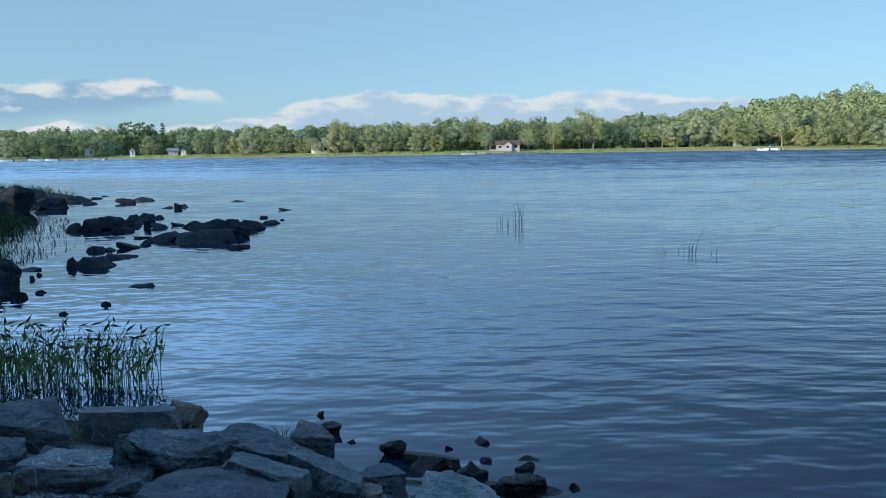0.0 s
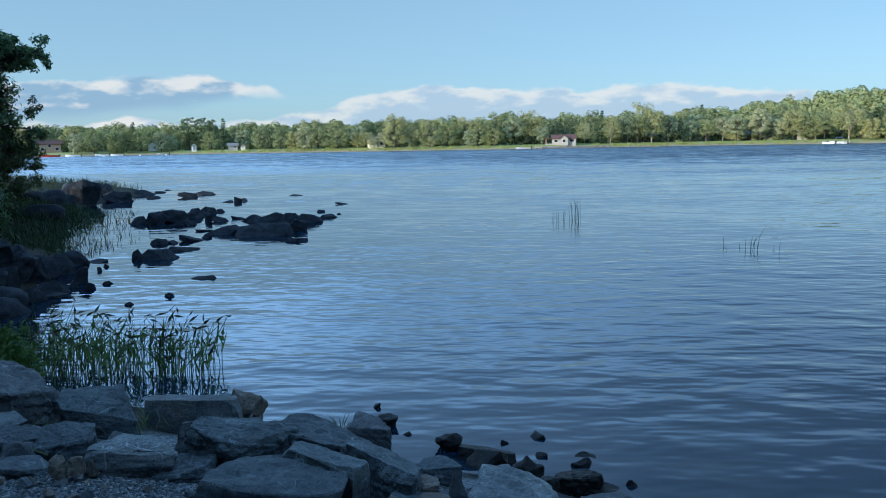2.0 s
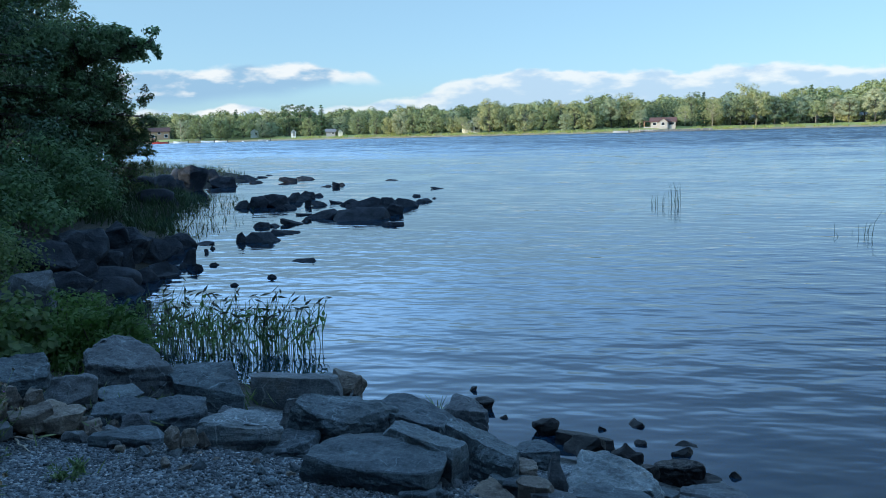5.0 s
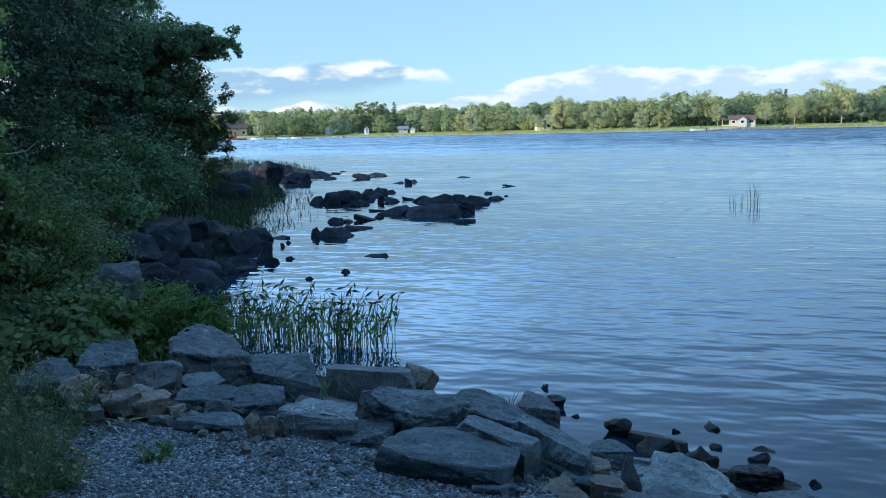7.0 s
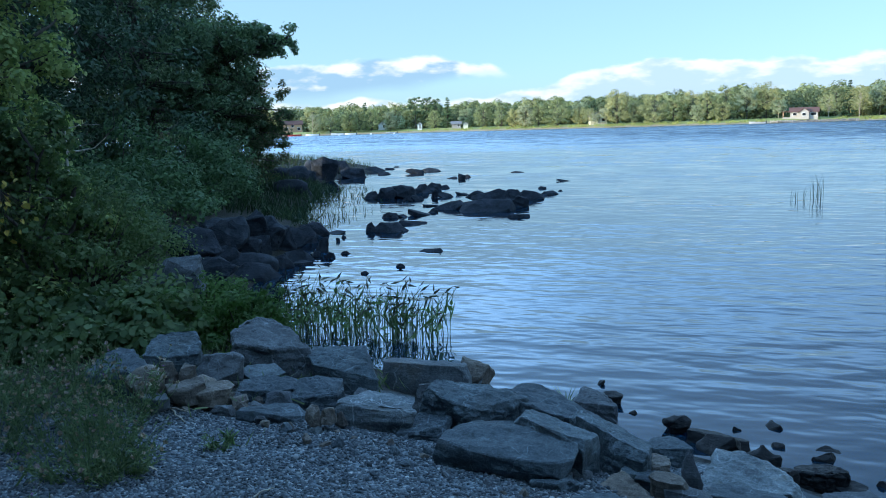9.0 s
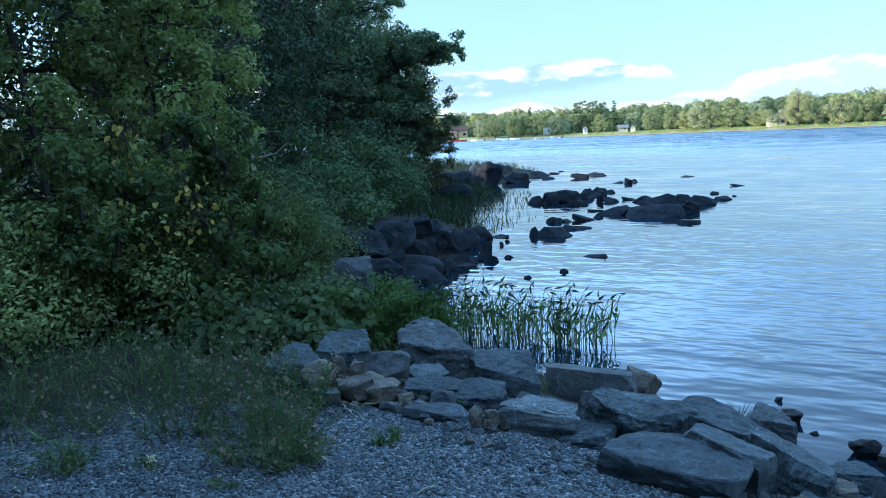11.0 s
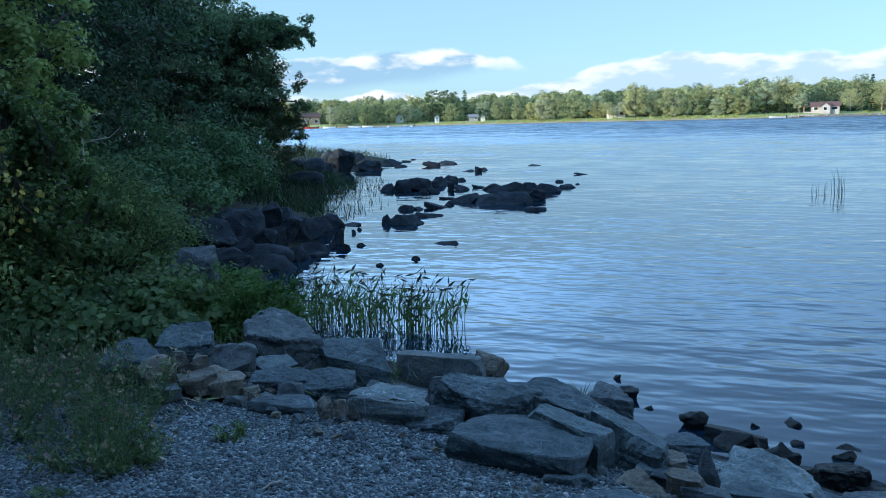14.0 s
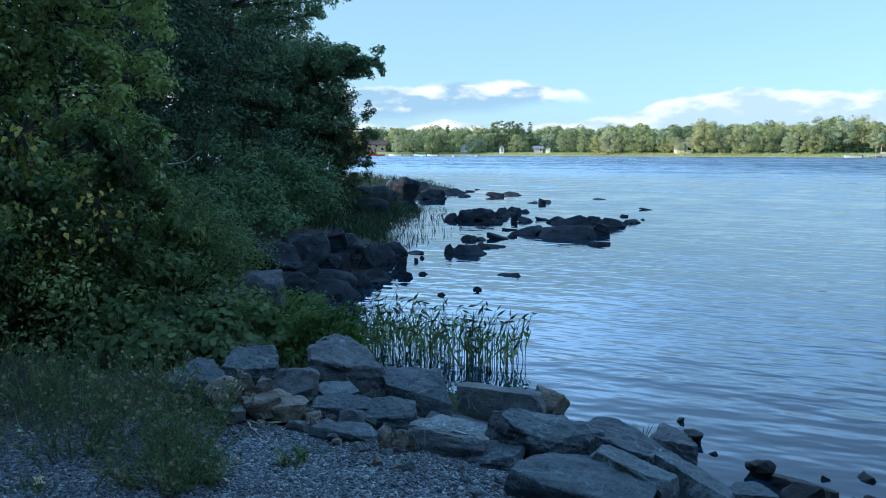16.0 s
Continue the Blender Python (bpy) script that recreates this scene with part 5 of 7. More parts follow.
def build_far_woods():
    """Woods behind the first rows, and on the hill."""
    rng = np.random.default_rng(8)
    P, N, S, D = [], [], [], []
    for az in np.arange(-42, 36, 0.34):
        for inland in (34, 47, 62, 80, 100, 124, 152):
            a, d = az + rng.uniform(-0.25, 0.25), inland + rng.uniform(-6, 6)
            x, y = far_place(a, shore_at(a) + d)
            z = float(ground_height(x, y))
            h = (rng.uniform(7.5, 12.0) + (1.0 if a > 0 else 0)) * (0.92 + 0.16 * math.sin(a * 2.3) * math.sin(a * 0.83 + 1))
            m = 150
            u = rng.normal(size=(m, 3))
            u /= np.linalg.norm(u, axis=1)[:, None]
            low = inland < 60
            P.append(np.array((x, y, z + h * (0.5 if low else 0.62))) + u * np.array((3.0, 3.0, h * (0.5 if low else 0.38))) * rng.uniform(0.85, 1.04, (m, 1)))
            N.append(u + rng.normal(size=(m, 3)) * 0.2 + (0, 0, 0.3))
            S.append(rng.uniform(0.6, 1.1, m) * (1.7 if inland > 70 else 1.0))
            D.append(np.full(m, inland))
    P, N, S, D = np.concatenate(P), np.concatenate(N), np.concatenate(S), np.concatenate(D)
    for rows, material, words in ((D < 70, FAR_SHADED, "woods close behind the shore trees, their shade put into a dark green"), (D >= 70, FAR_LEAF, "mixed green woods further back and on the hill")):
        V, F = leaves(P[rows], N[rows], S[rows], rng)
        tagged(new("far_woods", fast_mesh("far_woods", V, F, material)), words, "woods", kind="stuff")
    # undergrowth under the trees
    n = 16000
    a = rng.uniform(-40, 35, n)
    d = np.where((a > 5) & (a < 24), rng.uniform(31, 38, n), rng.uniform(20, 36, n))
    x, y = np.sin(np.radians(a)), np.cos(np.radians(a))
    r = np.interp(a, SHORE_AZ, SHORE_R) + d
    x, y = x * r, y * r
    p = np.stack([x, y, ground_height(x, y) + rng.uniform(0, 4.0, n)], -1)
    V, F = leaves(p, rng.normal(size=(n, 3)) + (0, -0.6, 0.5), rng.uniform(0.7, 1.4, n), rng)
    tagged(new("undergrowth", fast_mesh("undergrowth", V, F, FAR_SHADED)), "undergrowth below the far trees, its shade put into the dark colour", "undergrowth", kind="stuff")
    # bushes and rank grass along the waterline
    n = 14000
    a = rng.uniform(-40, 35, n)
    keep = (a > -21 + rng.normal(size=n) * 1.5) & (np.sin(a * 3.1) + np.sin(a * 7.3 + 1) + rng.normal(size=n) * 0.5 > -0.6) & ~((a > 2.2) & (a < 6.2)) & ~((a > 20.5) & (a < 25))
    a = a[keep]
    d = rng.uniform(1.0, 6.0, len(a))
    r = np.interp(a, SHORE_AZ, SHORE_R) + d
    x, y = np.sin(np.radians(a)) * r, np.cos(np.radians(a)) * r
    tall = 0.35 + 0.9 * np.clip(np.sin(a * 1.7) * np.sin(a * 4.1 + 2), 0, 1)
    p = np.stack([x, y, ground_height(x, y) + rng.random(len(a)) * tall], -1)
    V, F = leaves(p, rng.normal(size=p.shape) * 0.6 + (0, -0.6, 0.6), rng.uniform(0.25, 0.6, len(a)), rng)
    tagged(new("shore_grass", fast_mesh("shore_grass", V, F, SHORE_GRASS)), "yellow-green rank grass along the far waterline", "grass", kind="stuff")


build_far_woods()


def opening(t, name, x, z, w, h, y, glass=True):
    f = bmesh.new()
    for x0, x1, z0, z1 in ((x - w / 2 - 0.1, x - w / 2, z - 0.1, z + h + 0.1), (x + w / 2, x + w / 2 + 0.1, z - 0.1, z + h + 0.1), (x - w / 2, x + w / 2, z + h, z + h + 0.1), (x - w / 2, x + w / 2, z - 0.1, z)):
        box(f, x0, x1, y - 0.07, y + 0.02, z0, z1)
    o = part(name, f, WHITE_PAINT, t)
    g = bmesh.new()
    box(g, x - w / 2, x + w / 2, y - 0.03, y + 0.01, z, z + h)
    part("pane" if glass else "leaf", g, GLASS_DARK if glass else GREY_WALL, o)


def house(az, inland, w, d, h, rise, wall, roof, label, gable_front=False, windows=(), door=None, porch=False, turn=0.0, chimney=False, category="house"):
    """A small gabled house; its front looks out over the lake (local -y)."""
    t = thing("house" if category == "house" else category.replace(" ", "_"), far_pose(az, inland, turn), label, category, "buildings on the far shore")
    b = bmesh.new()
    box(b, -w / 2, w / 2, -d / 2, d / 2, -0.6, h)
    if gable_front:
        for y in (-d / 2, d / 2):
            q = [b.verts.new(p) for p in ((-w / 2, y, h), (w / 2, y, h), (0, y, h + rise * 0.97))]
            b.faces.new(q)
    else:
        for x in (-w / 2, w / 2):
            q = [b.verts.new(p) for p in ((x, -d / 2, h), (x, d / 2, h), (x, 0, h + rise * 0.97))]
            b.faces.new(q)
    part("wall", b, wall, t)
    r = bmesh.new()
    o = 0.45
    span, run = (w, d) if gable_front else (d, w)
    for s in (-1, 1):
        prof = [(s * (span / 2 + o), h - o * rise / (span / 2)), (0, h + rise), (0, h + rise + 0.18), (s * (span / 2 + o), h - o * rise / (span / 2) + 0.18)]
        rings = []
        for e in (-1, 1):
            rings.append([r.verts.new((a, e * (run / 2 + o), z) if gable_front else (e * (run / 2 + o), a, z)) for a, z in prof])
        r.faces.new(rings[0])
        r.faces.new(rings[1][::-1])
        for i in range(4):
            r.faces.new((rings[0][i], rings[0][(i + 1) % 4], rings[1][(i + 1) % 4], rings[1][i]))
    bmesh.ops.recalc_face_normals(r, faces=r.faces)
    part("roof", r, roof, t)
    for x, z, ww, wh in windows:
        opening(t, "window", x, z, ww, wh, -d / 2)
    if door:
        opening(t, "door", door, 0.1, 0.95, 2.0, -d / 2, False)
    if porch:
        p = bmesh.new()
        box(p, -w / 2 - 2.4, -w / 2, -d / 2, d / 2, -0.5, 0.25)
        part("porch_deck", p, DOCK_WOOD, t)
        for y in (-d / 2 + 0.1, 0, d / 2 - 0.1):
            q = bmesh.new()
            box(q, -w / 2 - 2.35, -w / 2 - 2.2, y - 0.08, y + 0.08, 0.25, h - 0.1)
            part("porch_post", q, BRICK_RED, t)
        q = bmesh.new()
        box(q, -w / 2 - 2.7, -w / 2, -d / 2 - 0.3, d / 2 + 0.3, h - 0.1, h + 0.15)
        part("porch_roof", q, roof, t)
    if chimney:
        c = bmesh.new()
        box(c, w * 0.2, w * 0.2 + 0.7, -0.35, 0.35, h, h + rise + 0.9)
        part("chimney", c, STONE_WALL, t)
    return t


cottage = house(4.5, 9, 8.6, 5.2, 2.1, 1.25, DOCK_WOOD, ROOF_RED, "small lakeside cottage with a gabled bay, porch and red-brown roof", windows=((-2.9, 0.8, 1.2, 0.9), (2.9, 0.8, 1.6, 0.9)), porch=True)


def white_gable(t, w, d, h, rise, y):
    """A white gabled bay that stands forward from the cottage's front."""
    b = bmesh.new()
    box(b, -w / 2, w / 2, y - d, y, -0.5, h)
    for yy in (y - d, y):
        b.faces.new([b.verts.new(p) for p in ((-w / 2, yy, h), (w / 2, yy, h), (0, yy, h + rise))])
    part("gable_bay", b, DOCK_WOOD, t, "pale timber gabled bay")
    for s in (-1, 1):
        r = bmesh.new()
        prof = [(s * (w / 2 + 0.4), h - 0.3), (0, h + rise + 0.05), (0, h + rise + 0.22), (s * (w / 2 + 0.4), h - 0.13)]
        ends = [[r.verts.new((a, e, z)) for a, z in prof] for e in (y - d - 0.35, y + 0.6)]
        r.faces.new(ends[0])
        r.faces.new(ends[1][::-1])
        for i in range(4):
            r.faces.new((ends[0][i], ends[0][(i + 1) % 4], ends[1][(i + 1) % 4], ends[1][i]))
        bmesh.ops.recalc_face_normals(r, faces=r.faces)
        part("bay_roof", r, ROOF_RED, t)
    opening(t, "window", 0, 0.7, 1.1, 1.0, y - d)


white_gable(cottage, 3.0, 1.2, 2.0, 1.1, -2.6)
house(-8.45, 12, 6.0, 5.0, 2.9, 1.3, CREAM_PAINT, ROOF_GREY, "cream two-storey cottage half hidden by trees", True, ((-1.7, 0.8, 1.3, 1.2), (1.6, 0.8, 1.3, 1.2), (0.0, 2.7, 0.9, 0.7)), 0.1, False, 12, True)
house(-20.62, 9, 1.9, 2.2, 1.9, 0.9, WHITE_PAINT, ROOF_GREY, "tiny white gabled shed on the shore", True, (), 0.2, category="shed")
house(-18.1, 9, 3.6, 3.4, 1.6, 0.9, GREY_WALL, ROOF_GREY, "weathered grey boathouse by the water", False, ((0.9, 0.6, 0.8, 0.7),), category="boathouse")
house(-17.45, 8, 1.8, 1.8, 1.7, 0.6, CREAM_PAINT, ROOF_GREY, "little cream garden shed under the trees", True, (), None, category="shed")
house(-23.2, 14, 3.4, 3.0, 2.4, 1.0, WHITE_PAINT, ROOF_GREY, "white cabin between the shore trees", True, ((0.7, 0.9, 0.8, 0.9),), category="cabin")
house(-29.3, 19, 8.0, 5.0, 3.4, 1.4, BRICK_RED, ROOF_RED, "low orange house above a sandy beach", False, ((-2.6, 0.9, 1.2, 1.1), (2.6, 0.9, 1.2, 1.1), (0.0, 2.3, 1.0, 0.8)), 0.0)
house(9.8, 26, 9.0, 6.0, 2.4, 1.2, DARK_WALL, ROOF_GREY, "dark stained house in the shade of the trees", False, ((-2.6, 0.9, 1.4, 1.1), (1.6, 0.9, 1.6, 1.1)), -0.4)
house(13.9, 27, 8.0, 6.0, 2.4, 1.2, DARK_WALL, ROOF_GREY, "dark stained house in the shade of the trees", False, ((-2.2, 0.9, 1.2, 1.1), (2.2, 0.9, 1.2, 1.1)), 0.4)
house(16.6, 26, 9.0, 6.0, 2.3, 1.2, DARK_WALL, ROOF_GREY, "dark stained house in the shade of the trees", False, ((-2.6, 0.9, 1.6, 1.0), (2.6, 0.9, 1.2, 1.0)), 0.2)
house(19.9, 20, 6.5, 5.0, 4.2, 1.4, GREY_WALL, ROOF_GREY, "weathered grey house with white window frames", False, ((-1.2, 2.2, 1.4, 1.3), (1.6, 2.2, 1.2, 1.3)), 0.0)


def boat(az, out, length, hull, label, cabin=False, turn=90.0, canopy=False):
    """A small motor boat afloat: shaped hull, deck, screen, motor."""
    x, y = far_place(az, shore_at(az) - out)
    t = thing("boat", pose(x, y, 0, 0, 0, -az + turn), label, "boat", "boats along the far shore")
    b = bmesh.new()
    rings = []
    for i in range(9):
        f = i / 8
        yy = (f - 0.5) * length
        w = 0.17 * length * (1 - max(0, f - 0.45) ** 2 * 3.0)
        z = 0.11 * length * (1 + 0.35 * f * f)
        rings.append([b.verts.new(p) for p in ((-w, yy, z), (-w * 0.85, yy, 0.02), (0, yy, -0.12), (w * 0.85, yy, 0.02), (w, yy, z))])
    for p, q in zip(rings, rings[1:]):
        for k in range(4):
            b.faces.new((p[k], p[k + 1], q[k + 1], q[k]))
        b.faces.new((p[4], p[0], q[0], q[4]))
    b.faces.new(rings[0][::-1])
    b.faces.new(rings[-1])
    bmesh.ops.recalc_face_normals(b, faces=b.faces)
    part("hull", b, hull, t)
    s = bmesh.new()
    box(s, -0.12 * length, 0.12 * length, 0.05 * length, 0.09 * length, 0.11 * length, 0.11 * length + 0.45)
    part("windscreen", s, GLASS_DARK, t)
    m = bmesh.new()
    box(m, -0.18, 0.18, -length / 2 - 0.35, -length / 2, 0.0, 0.95)
    part("outboard_motor", m, DARK_WALL, t)
    if cabin:
        c = bmesh.new()
        box(c, -0.13 * length, 0.13 * length, -0.15 * length, 0.22 * length, 0.12 * length, 0.12 * length + 1.1)
        part("cabin", c, BOAT_WHITE, t)
    if canopy:
        c = bmesh.new()
        box(c, -0.14 * length, 0.14 * length, -0.3 * length, 0.1 * length, 0.12 * length + 1.3, 0.12 * length + 1.4)
        part("canopy", c, BOAT_BLUE, t)
        for px in (-0.13, 0.13):
            for py in (-0.28, 0.08):
                q = bmesh.new()
                box(q, px * length - 0.03, px * length + 0.03, py * length - 0.03, py * length + 0.03, 0.1 * length, 0.12 * length + 1.3)
                part("canopy_post", q, METAL, t)
    return t


boat(-28.0, 7, 5.2, BOAT_WHITE, "white motor boat moored off the beach")
boat(-26.3, 4, 5.0, BOAT_WHITE, "white open motor boat by the beach")
boat(-25.4, 6, 4.5, BOAT_WHITE, "white open motor boat by the beach")
boat(-29.3, 8, 6.0, BOAT_RED, "red motor boat off the beach")
boat(-22.6, 5, 4.5, METAL, "aluminium boat by the shore")
boat(21.7, 5, 6.0, BOAT_WHITE, "white pontoon boat with a canopy at the dock", False, 80, True)
boat(21.2, 7, 4.5, BOAT_WHITE, "white motor boat tied to the dock", False, 60)
boat(1.75, 7, 5.0, METAL, "aluminium boat at the cottage dock")
boat(25.95, -4, 4.0, BOAT_WHITE, "white rowing boat drawn up on the grass", False, 30)


def dock(az, start, length, width, label, turn=0.0):
    x, y = far_place(az, shore_at(az) - start)
    t = thing("dock", pose(x, y, 0, 0, 0, -az + turn), label, "dock", "docks along the far shore")
    n = int(length / 0.5)
    for i in range(n):
        b = bmesh.new()
        box(b, -width / 2, width / 2, -length + i * length / n, -length + (i + 0.93) * length / n, 0.48, 0.56)
        part("plank", b, DOCK_WOOD, t)
    for i in range(4):
        for s in (-1, 1):
            b = bmesh.new()
            yy = -length + 0.2 + i * (length - 0.4) / 3
            box(b, s * width / 2 - 0.09, s * width / 2 + 0.09, yy - 0.09, yy + 0.09, -1.6, 0.95)
            part("post", b, DOCK_WOOD, t)
    return t


dock(22.2, -2, 9.0, 1.6, "grey timber dock with white boats")
dock(21.0, -1, 7.0, 1.5, "grey timber dock with white boats", 20)
dock(2.6, -1, 8.0, 1.6, "low timber dock beside the cottage", 60)
dock(-26.9, -1, 6.0, 1.4, "short timber dock on the beach")


def stone_wall(az0, az1, out, h, label):
    """A low rubble wall at the waterline, stone by stone."""
    t = thing("retaining_wall", Matrix.Identity(4), label, "wall")
    rng = random.Random(int(az0 * 10))
    protos = []
    for k in range(3):
        bm = bmesh.new()
        bmesh.ops.create_icosphere(bm, subdivisions=1, radius=0.5)
        for v in bm.verts:
            v.co *= rng.uniform(0.8, 1.15)
        me = bpy.data.meshes.new("stone")
        bm.to_mesh(me)
        bm.free()
        me.materials.append(STONE_WALL)
        protos.append(me)
    a = az0
    while a < az1:
        for row in range(2):
            x, y = far_place(a + rng.uniform(-0.05, 0.05), shore_at(a) - out + row * 0.5)
            o = new("stone", protos[rng.randrange(3)])
            o.parent = t
            o.matrix_world = pose(x, y, 0.12 + row * h * 0.34, rng.uniform(0, 90), 0, rng.uniform(0, 360)) @ Matrix.Diagonal((0.8, 0.7, h * 0.55, 1))
        a += 0.10


stone_wall(2.9, 7.6, 0.5, 1.2, "pale rubble retaining wall below the cottage")


def utility_pole(az, inland):
    t = thing("utility_pole", far_pose(az, inland), "pale wooden utility pole with a crossarm", "utility pole")
    V, F = tubes([([(0, 0, -0.5), (0, 0, 7.6)], [0.17, 0.13])], 8)
    part("pole", fast_mesh("pole", V, F, BARK_PALE), None, t)
    b = bmesh.new()
    box(b, -1.1, 1.1, -0.07, 0.07, 6.7, 6.9)
    part("crossarm", b, DOCK_WOOD, t)
    b = bmesh.new()
    box(b, 0.15, 0.65, -0.2, 0.2, 5.3, 6.2)
    part("transformer", b, METAL, t)


utility_pole(-27.95, 7)


def buoy(az, out):
    x, y = far_place(az, shore_at(az) - out)
    t = thing("buoy", pose(x, y, 0), "small white mooring buoy afloat", "buoy", "mooring buoys off the far shore")
    b = bmesh.new()
    bmesh.ops.create_icosphere(b, subdivisions=2, radius=0.33)
    for v in b.verts:
        v.co.z = v.co.z * 0.9 + 0.12
    part("float", b, BOAT_WHITE, t)
    V, F = tubes([([(0, 0, 0.4), (0, 0, 0.62)], [0.06, 0.05])], 6)
    part("ring_post", fast_mesh("ring_post", V, F, METAL), None, t)


for a_, o_ in ((-26.2, 32), (-22.4, 28), (-24.0, 26)):
    buoy(a_, o_)

# ---- bushes and trees on the near bank ----


def ground_z(x, y):
    return float(ground_height(x, y))


def shrub(x, y, rx, ry, h, leaf, n_clumps, per, material, label, seed, shape="oval", name="shrub", z=None, flat=0.6, clump=0.36, low=0.12, group="shrubs on the bank"):
    """A bush of many stems with leaf clumps that fill an uneven dome."""
    rng = np.random.default_rng(seed)
    t = thing(name, pose(x, y, (ground_z(x, y) if z is None else z) - 0.05), label, "shrub", group)
    centres, radii, lines = [], [], []
    for i in range(n_clumps):
        a = rng.uniform(0, 2 * math.pi)
        k = math.sqrt(rng.random())
        top = h * (1 - 0.55 * k ** 2.2) * rng.uniform(0.8, 1.08)
        zz = rng.uniform(low, 1.0) ** 0.75 * top
        c = np.array((math.cos(a) * k * rx, math.sin(a) * k * ry, zz))
        centres.append(c)
        radii.append(clump * min(rx, ry, h) * rng.uniform(0.7, 1.25))
        if i % 2 == 0:
            s = np.array((c[0] * 0.25, c[1] * 0.25, 0))
            lines.append(([s, s * 0.4 + c * 0.6 + (0, 0, 0.05 * h), c], [0.012 * h + 0.004, 0.007 * h + 0.002, 0.003]))
    V, F = tubes(lines, 4)
    part("stem", fast_mesh("stem", V, F, BARK), None, t)
    p, n = clumps(centres, radii, per, rng, flat, 0.4)
    n = n + np.array((0, -0.35, 0.2))
    V, F = leaves(p, n, leaf * rng.uniform(0.65, 1.3, len(p)), rng, shape)
    part("foliage", fast_mesh("foliage", V, F, material), None, t)
    return t


def big_tree(x, y, h, seed, limbs, leaf, per, material, label, name="tree", trunk_r=0.22, group="trees on the near bank", lean=(0, 0), shape="oval", dense=3.4, wide=0.32, flat=0.5):
    """A tree with real limbs. limbs: (height, bearing, length, rise, clump radius) for each main limb."""
    rng = np.random.default_rng(seed)
    t = thing(name, pose(x, y, ground_z(x, y) - 0.2), label, "tree", group)
    spine = [np.array((lean[0] * f * f * h + 0.12 * math.sin(3 * f * 3), lean[1] * f * f * h + 0.1 * math.cos(4 * f), f * h)) for f in np.linspace(0, 1, 9)]
    V, F = tubes([(spine, [trunk_r * (1.25 - 1.15 * f) for f in np.linspace(0, 1, 9)])], 9)
    part("trunk", fast_mesh("trunk", V, F, BARK, True), None, t)
    twigs, centres, radii = [], [], []
    for z, bearing, length, rise, cr in limbs:
        b = radians(bearing)
        d = np.array((math.sin(b), math.cos(b), 0))
        f0 = z / h
        s = spine[0] + (np.array((lean[0] * f0 * f0 * h, lean[1] * f0 * f0 * h, z)))
        pts = [s + d * length * q + np.array((0, 0, rise * length * q * (1.15 - 0.35 * q))) + rng.normal(size=3) * 0.05 * length * q for q in np.linspace(0, 1, 6)]
        twigs.append(([pts[0] + (q_ - pts[0]) * 0.72 for q_ in pts], [trunk_r * 0.3 * (1 - 0.9 * q) + 0.005 for q in np.linspace(0, 1, 6)]))
        m = max(5, int(length * dense))
        for i in range(m):
            q = rng.uniform(0.28, 1.02)
            base = s + (pts[5] - s) * q
            base[2] = s[2] + rise * length * q * (1.15 - 0.35 * q)
            side = np.cross(d, (0, 0, 1)) * rng.normal() * (wide * length * (1.1 - 0.75 * q))
            c = base + side + np.array((0, 0, rng.normal() * 0.5 * cr + 0.1))
            centres.append(c)
            radii.append(cr * rng.uniform(0.6, 1.15) * (1.05 - 0.45 * q))
            twigs.append(([base * 0.9 + s * 0.1, (base + c) / 2, c], [0.022, 0.014, 0.005]))
    V, F = tubes(twigs, 5)
    tagged(part("branch", fast_mesh("branch", V, F, BARK), None, t), kind="stuff")
    p, n = clumps(centres, radii, per, rng, flat, 0.3)
    V, F = leaves(p, n, leaf * rng.uniform(0.7, 1.35, len(p)), rng, shape)
    part("crown", fast_mesh("crown", V, F, material), None, t)
    return t


def fan(seed, n, zs, length, rises, cr, bearings=(0, 360)):
    rng = random.Random(seed)
    out = []
    for i in range(n):
        f = i / max(1, n - 1)
        z = zs[0] + (zs[1] - zs[0]) * f + rng.uniform(-0.3, 0.3)
        b = bearings[0] + (bearings[1] - bearings[0]) * ((i * 0.382) % 1.0) + rng.uniform(-14, 14)
        out.append((z, b, length * (1.05 - 0.55 * f ** 1.5) * rng.uniform(0.8, 1.1), rises[0] + (rises[1] - rises[0]) * f, cr * rng.uniform(0.85, 1.1)))
    return out


# the oak that leans out over the point
oak_limbs = [(z, b, (q * (0.62 if z < 5 else 0.42) if 20 < b % 360 < 130 else q), r, c) for z, b, q, r, c in fan(3, 34, (2.4, 12.0), 4.3, (-0.06, 0.55), 0.85)] + [
    (4.0, 70, 4.9, 0.15, 0.42), (3.9, 68, 4.7, 0.17, 0.5), (4.2, 72, 4.4, 0.12, 0.5), (4.0, 66, 4.3, 0.12, 0.5), (4.5, 76, 3.9, 0.12, 0.5), (3.9, 74, 3.7, 0.1, 0.5), (3.4, 78, 3.9, 0.05, 0.5), (3.0, 72, 4.0, 0.0, 0.5), (2.5, 75, 4.1, -0.02, 0.5),
    (2.0, 80, 3.9, -0.08, 0.45), (1.5, 72, 3.6, -0.05, 0.45), (5.6, 72, 3.0, 0.2, 0.5), (6.4, 78, 2.4, 0.3, 0.5), (4.2, 60, 3.4, 0.1, 0.5), (3.2, 86, 3.6, 0.0, 0.5),
    (2.6, 110, 3.6, -0.12, 0.7), (3.2, 140, 4.0, 0.0, 0.8), (2.2, 160, 3.8, -0.1, 0.8)]
big_tree(-17.8, 22.0, 13.5, 21, [(z, b, q, r, c * 0.72) for z, b, q, r, c in oak_limbs], 0.12, 62, LEAF_TREE, "dark green oak leaning out over the rocky point", "oak_tree", 0.26, dense=8.0, wide=0.50, flat=0.9)
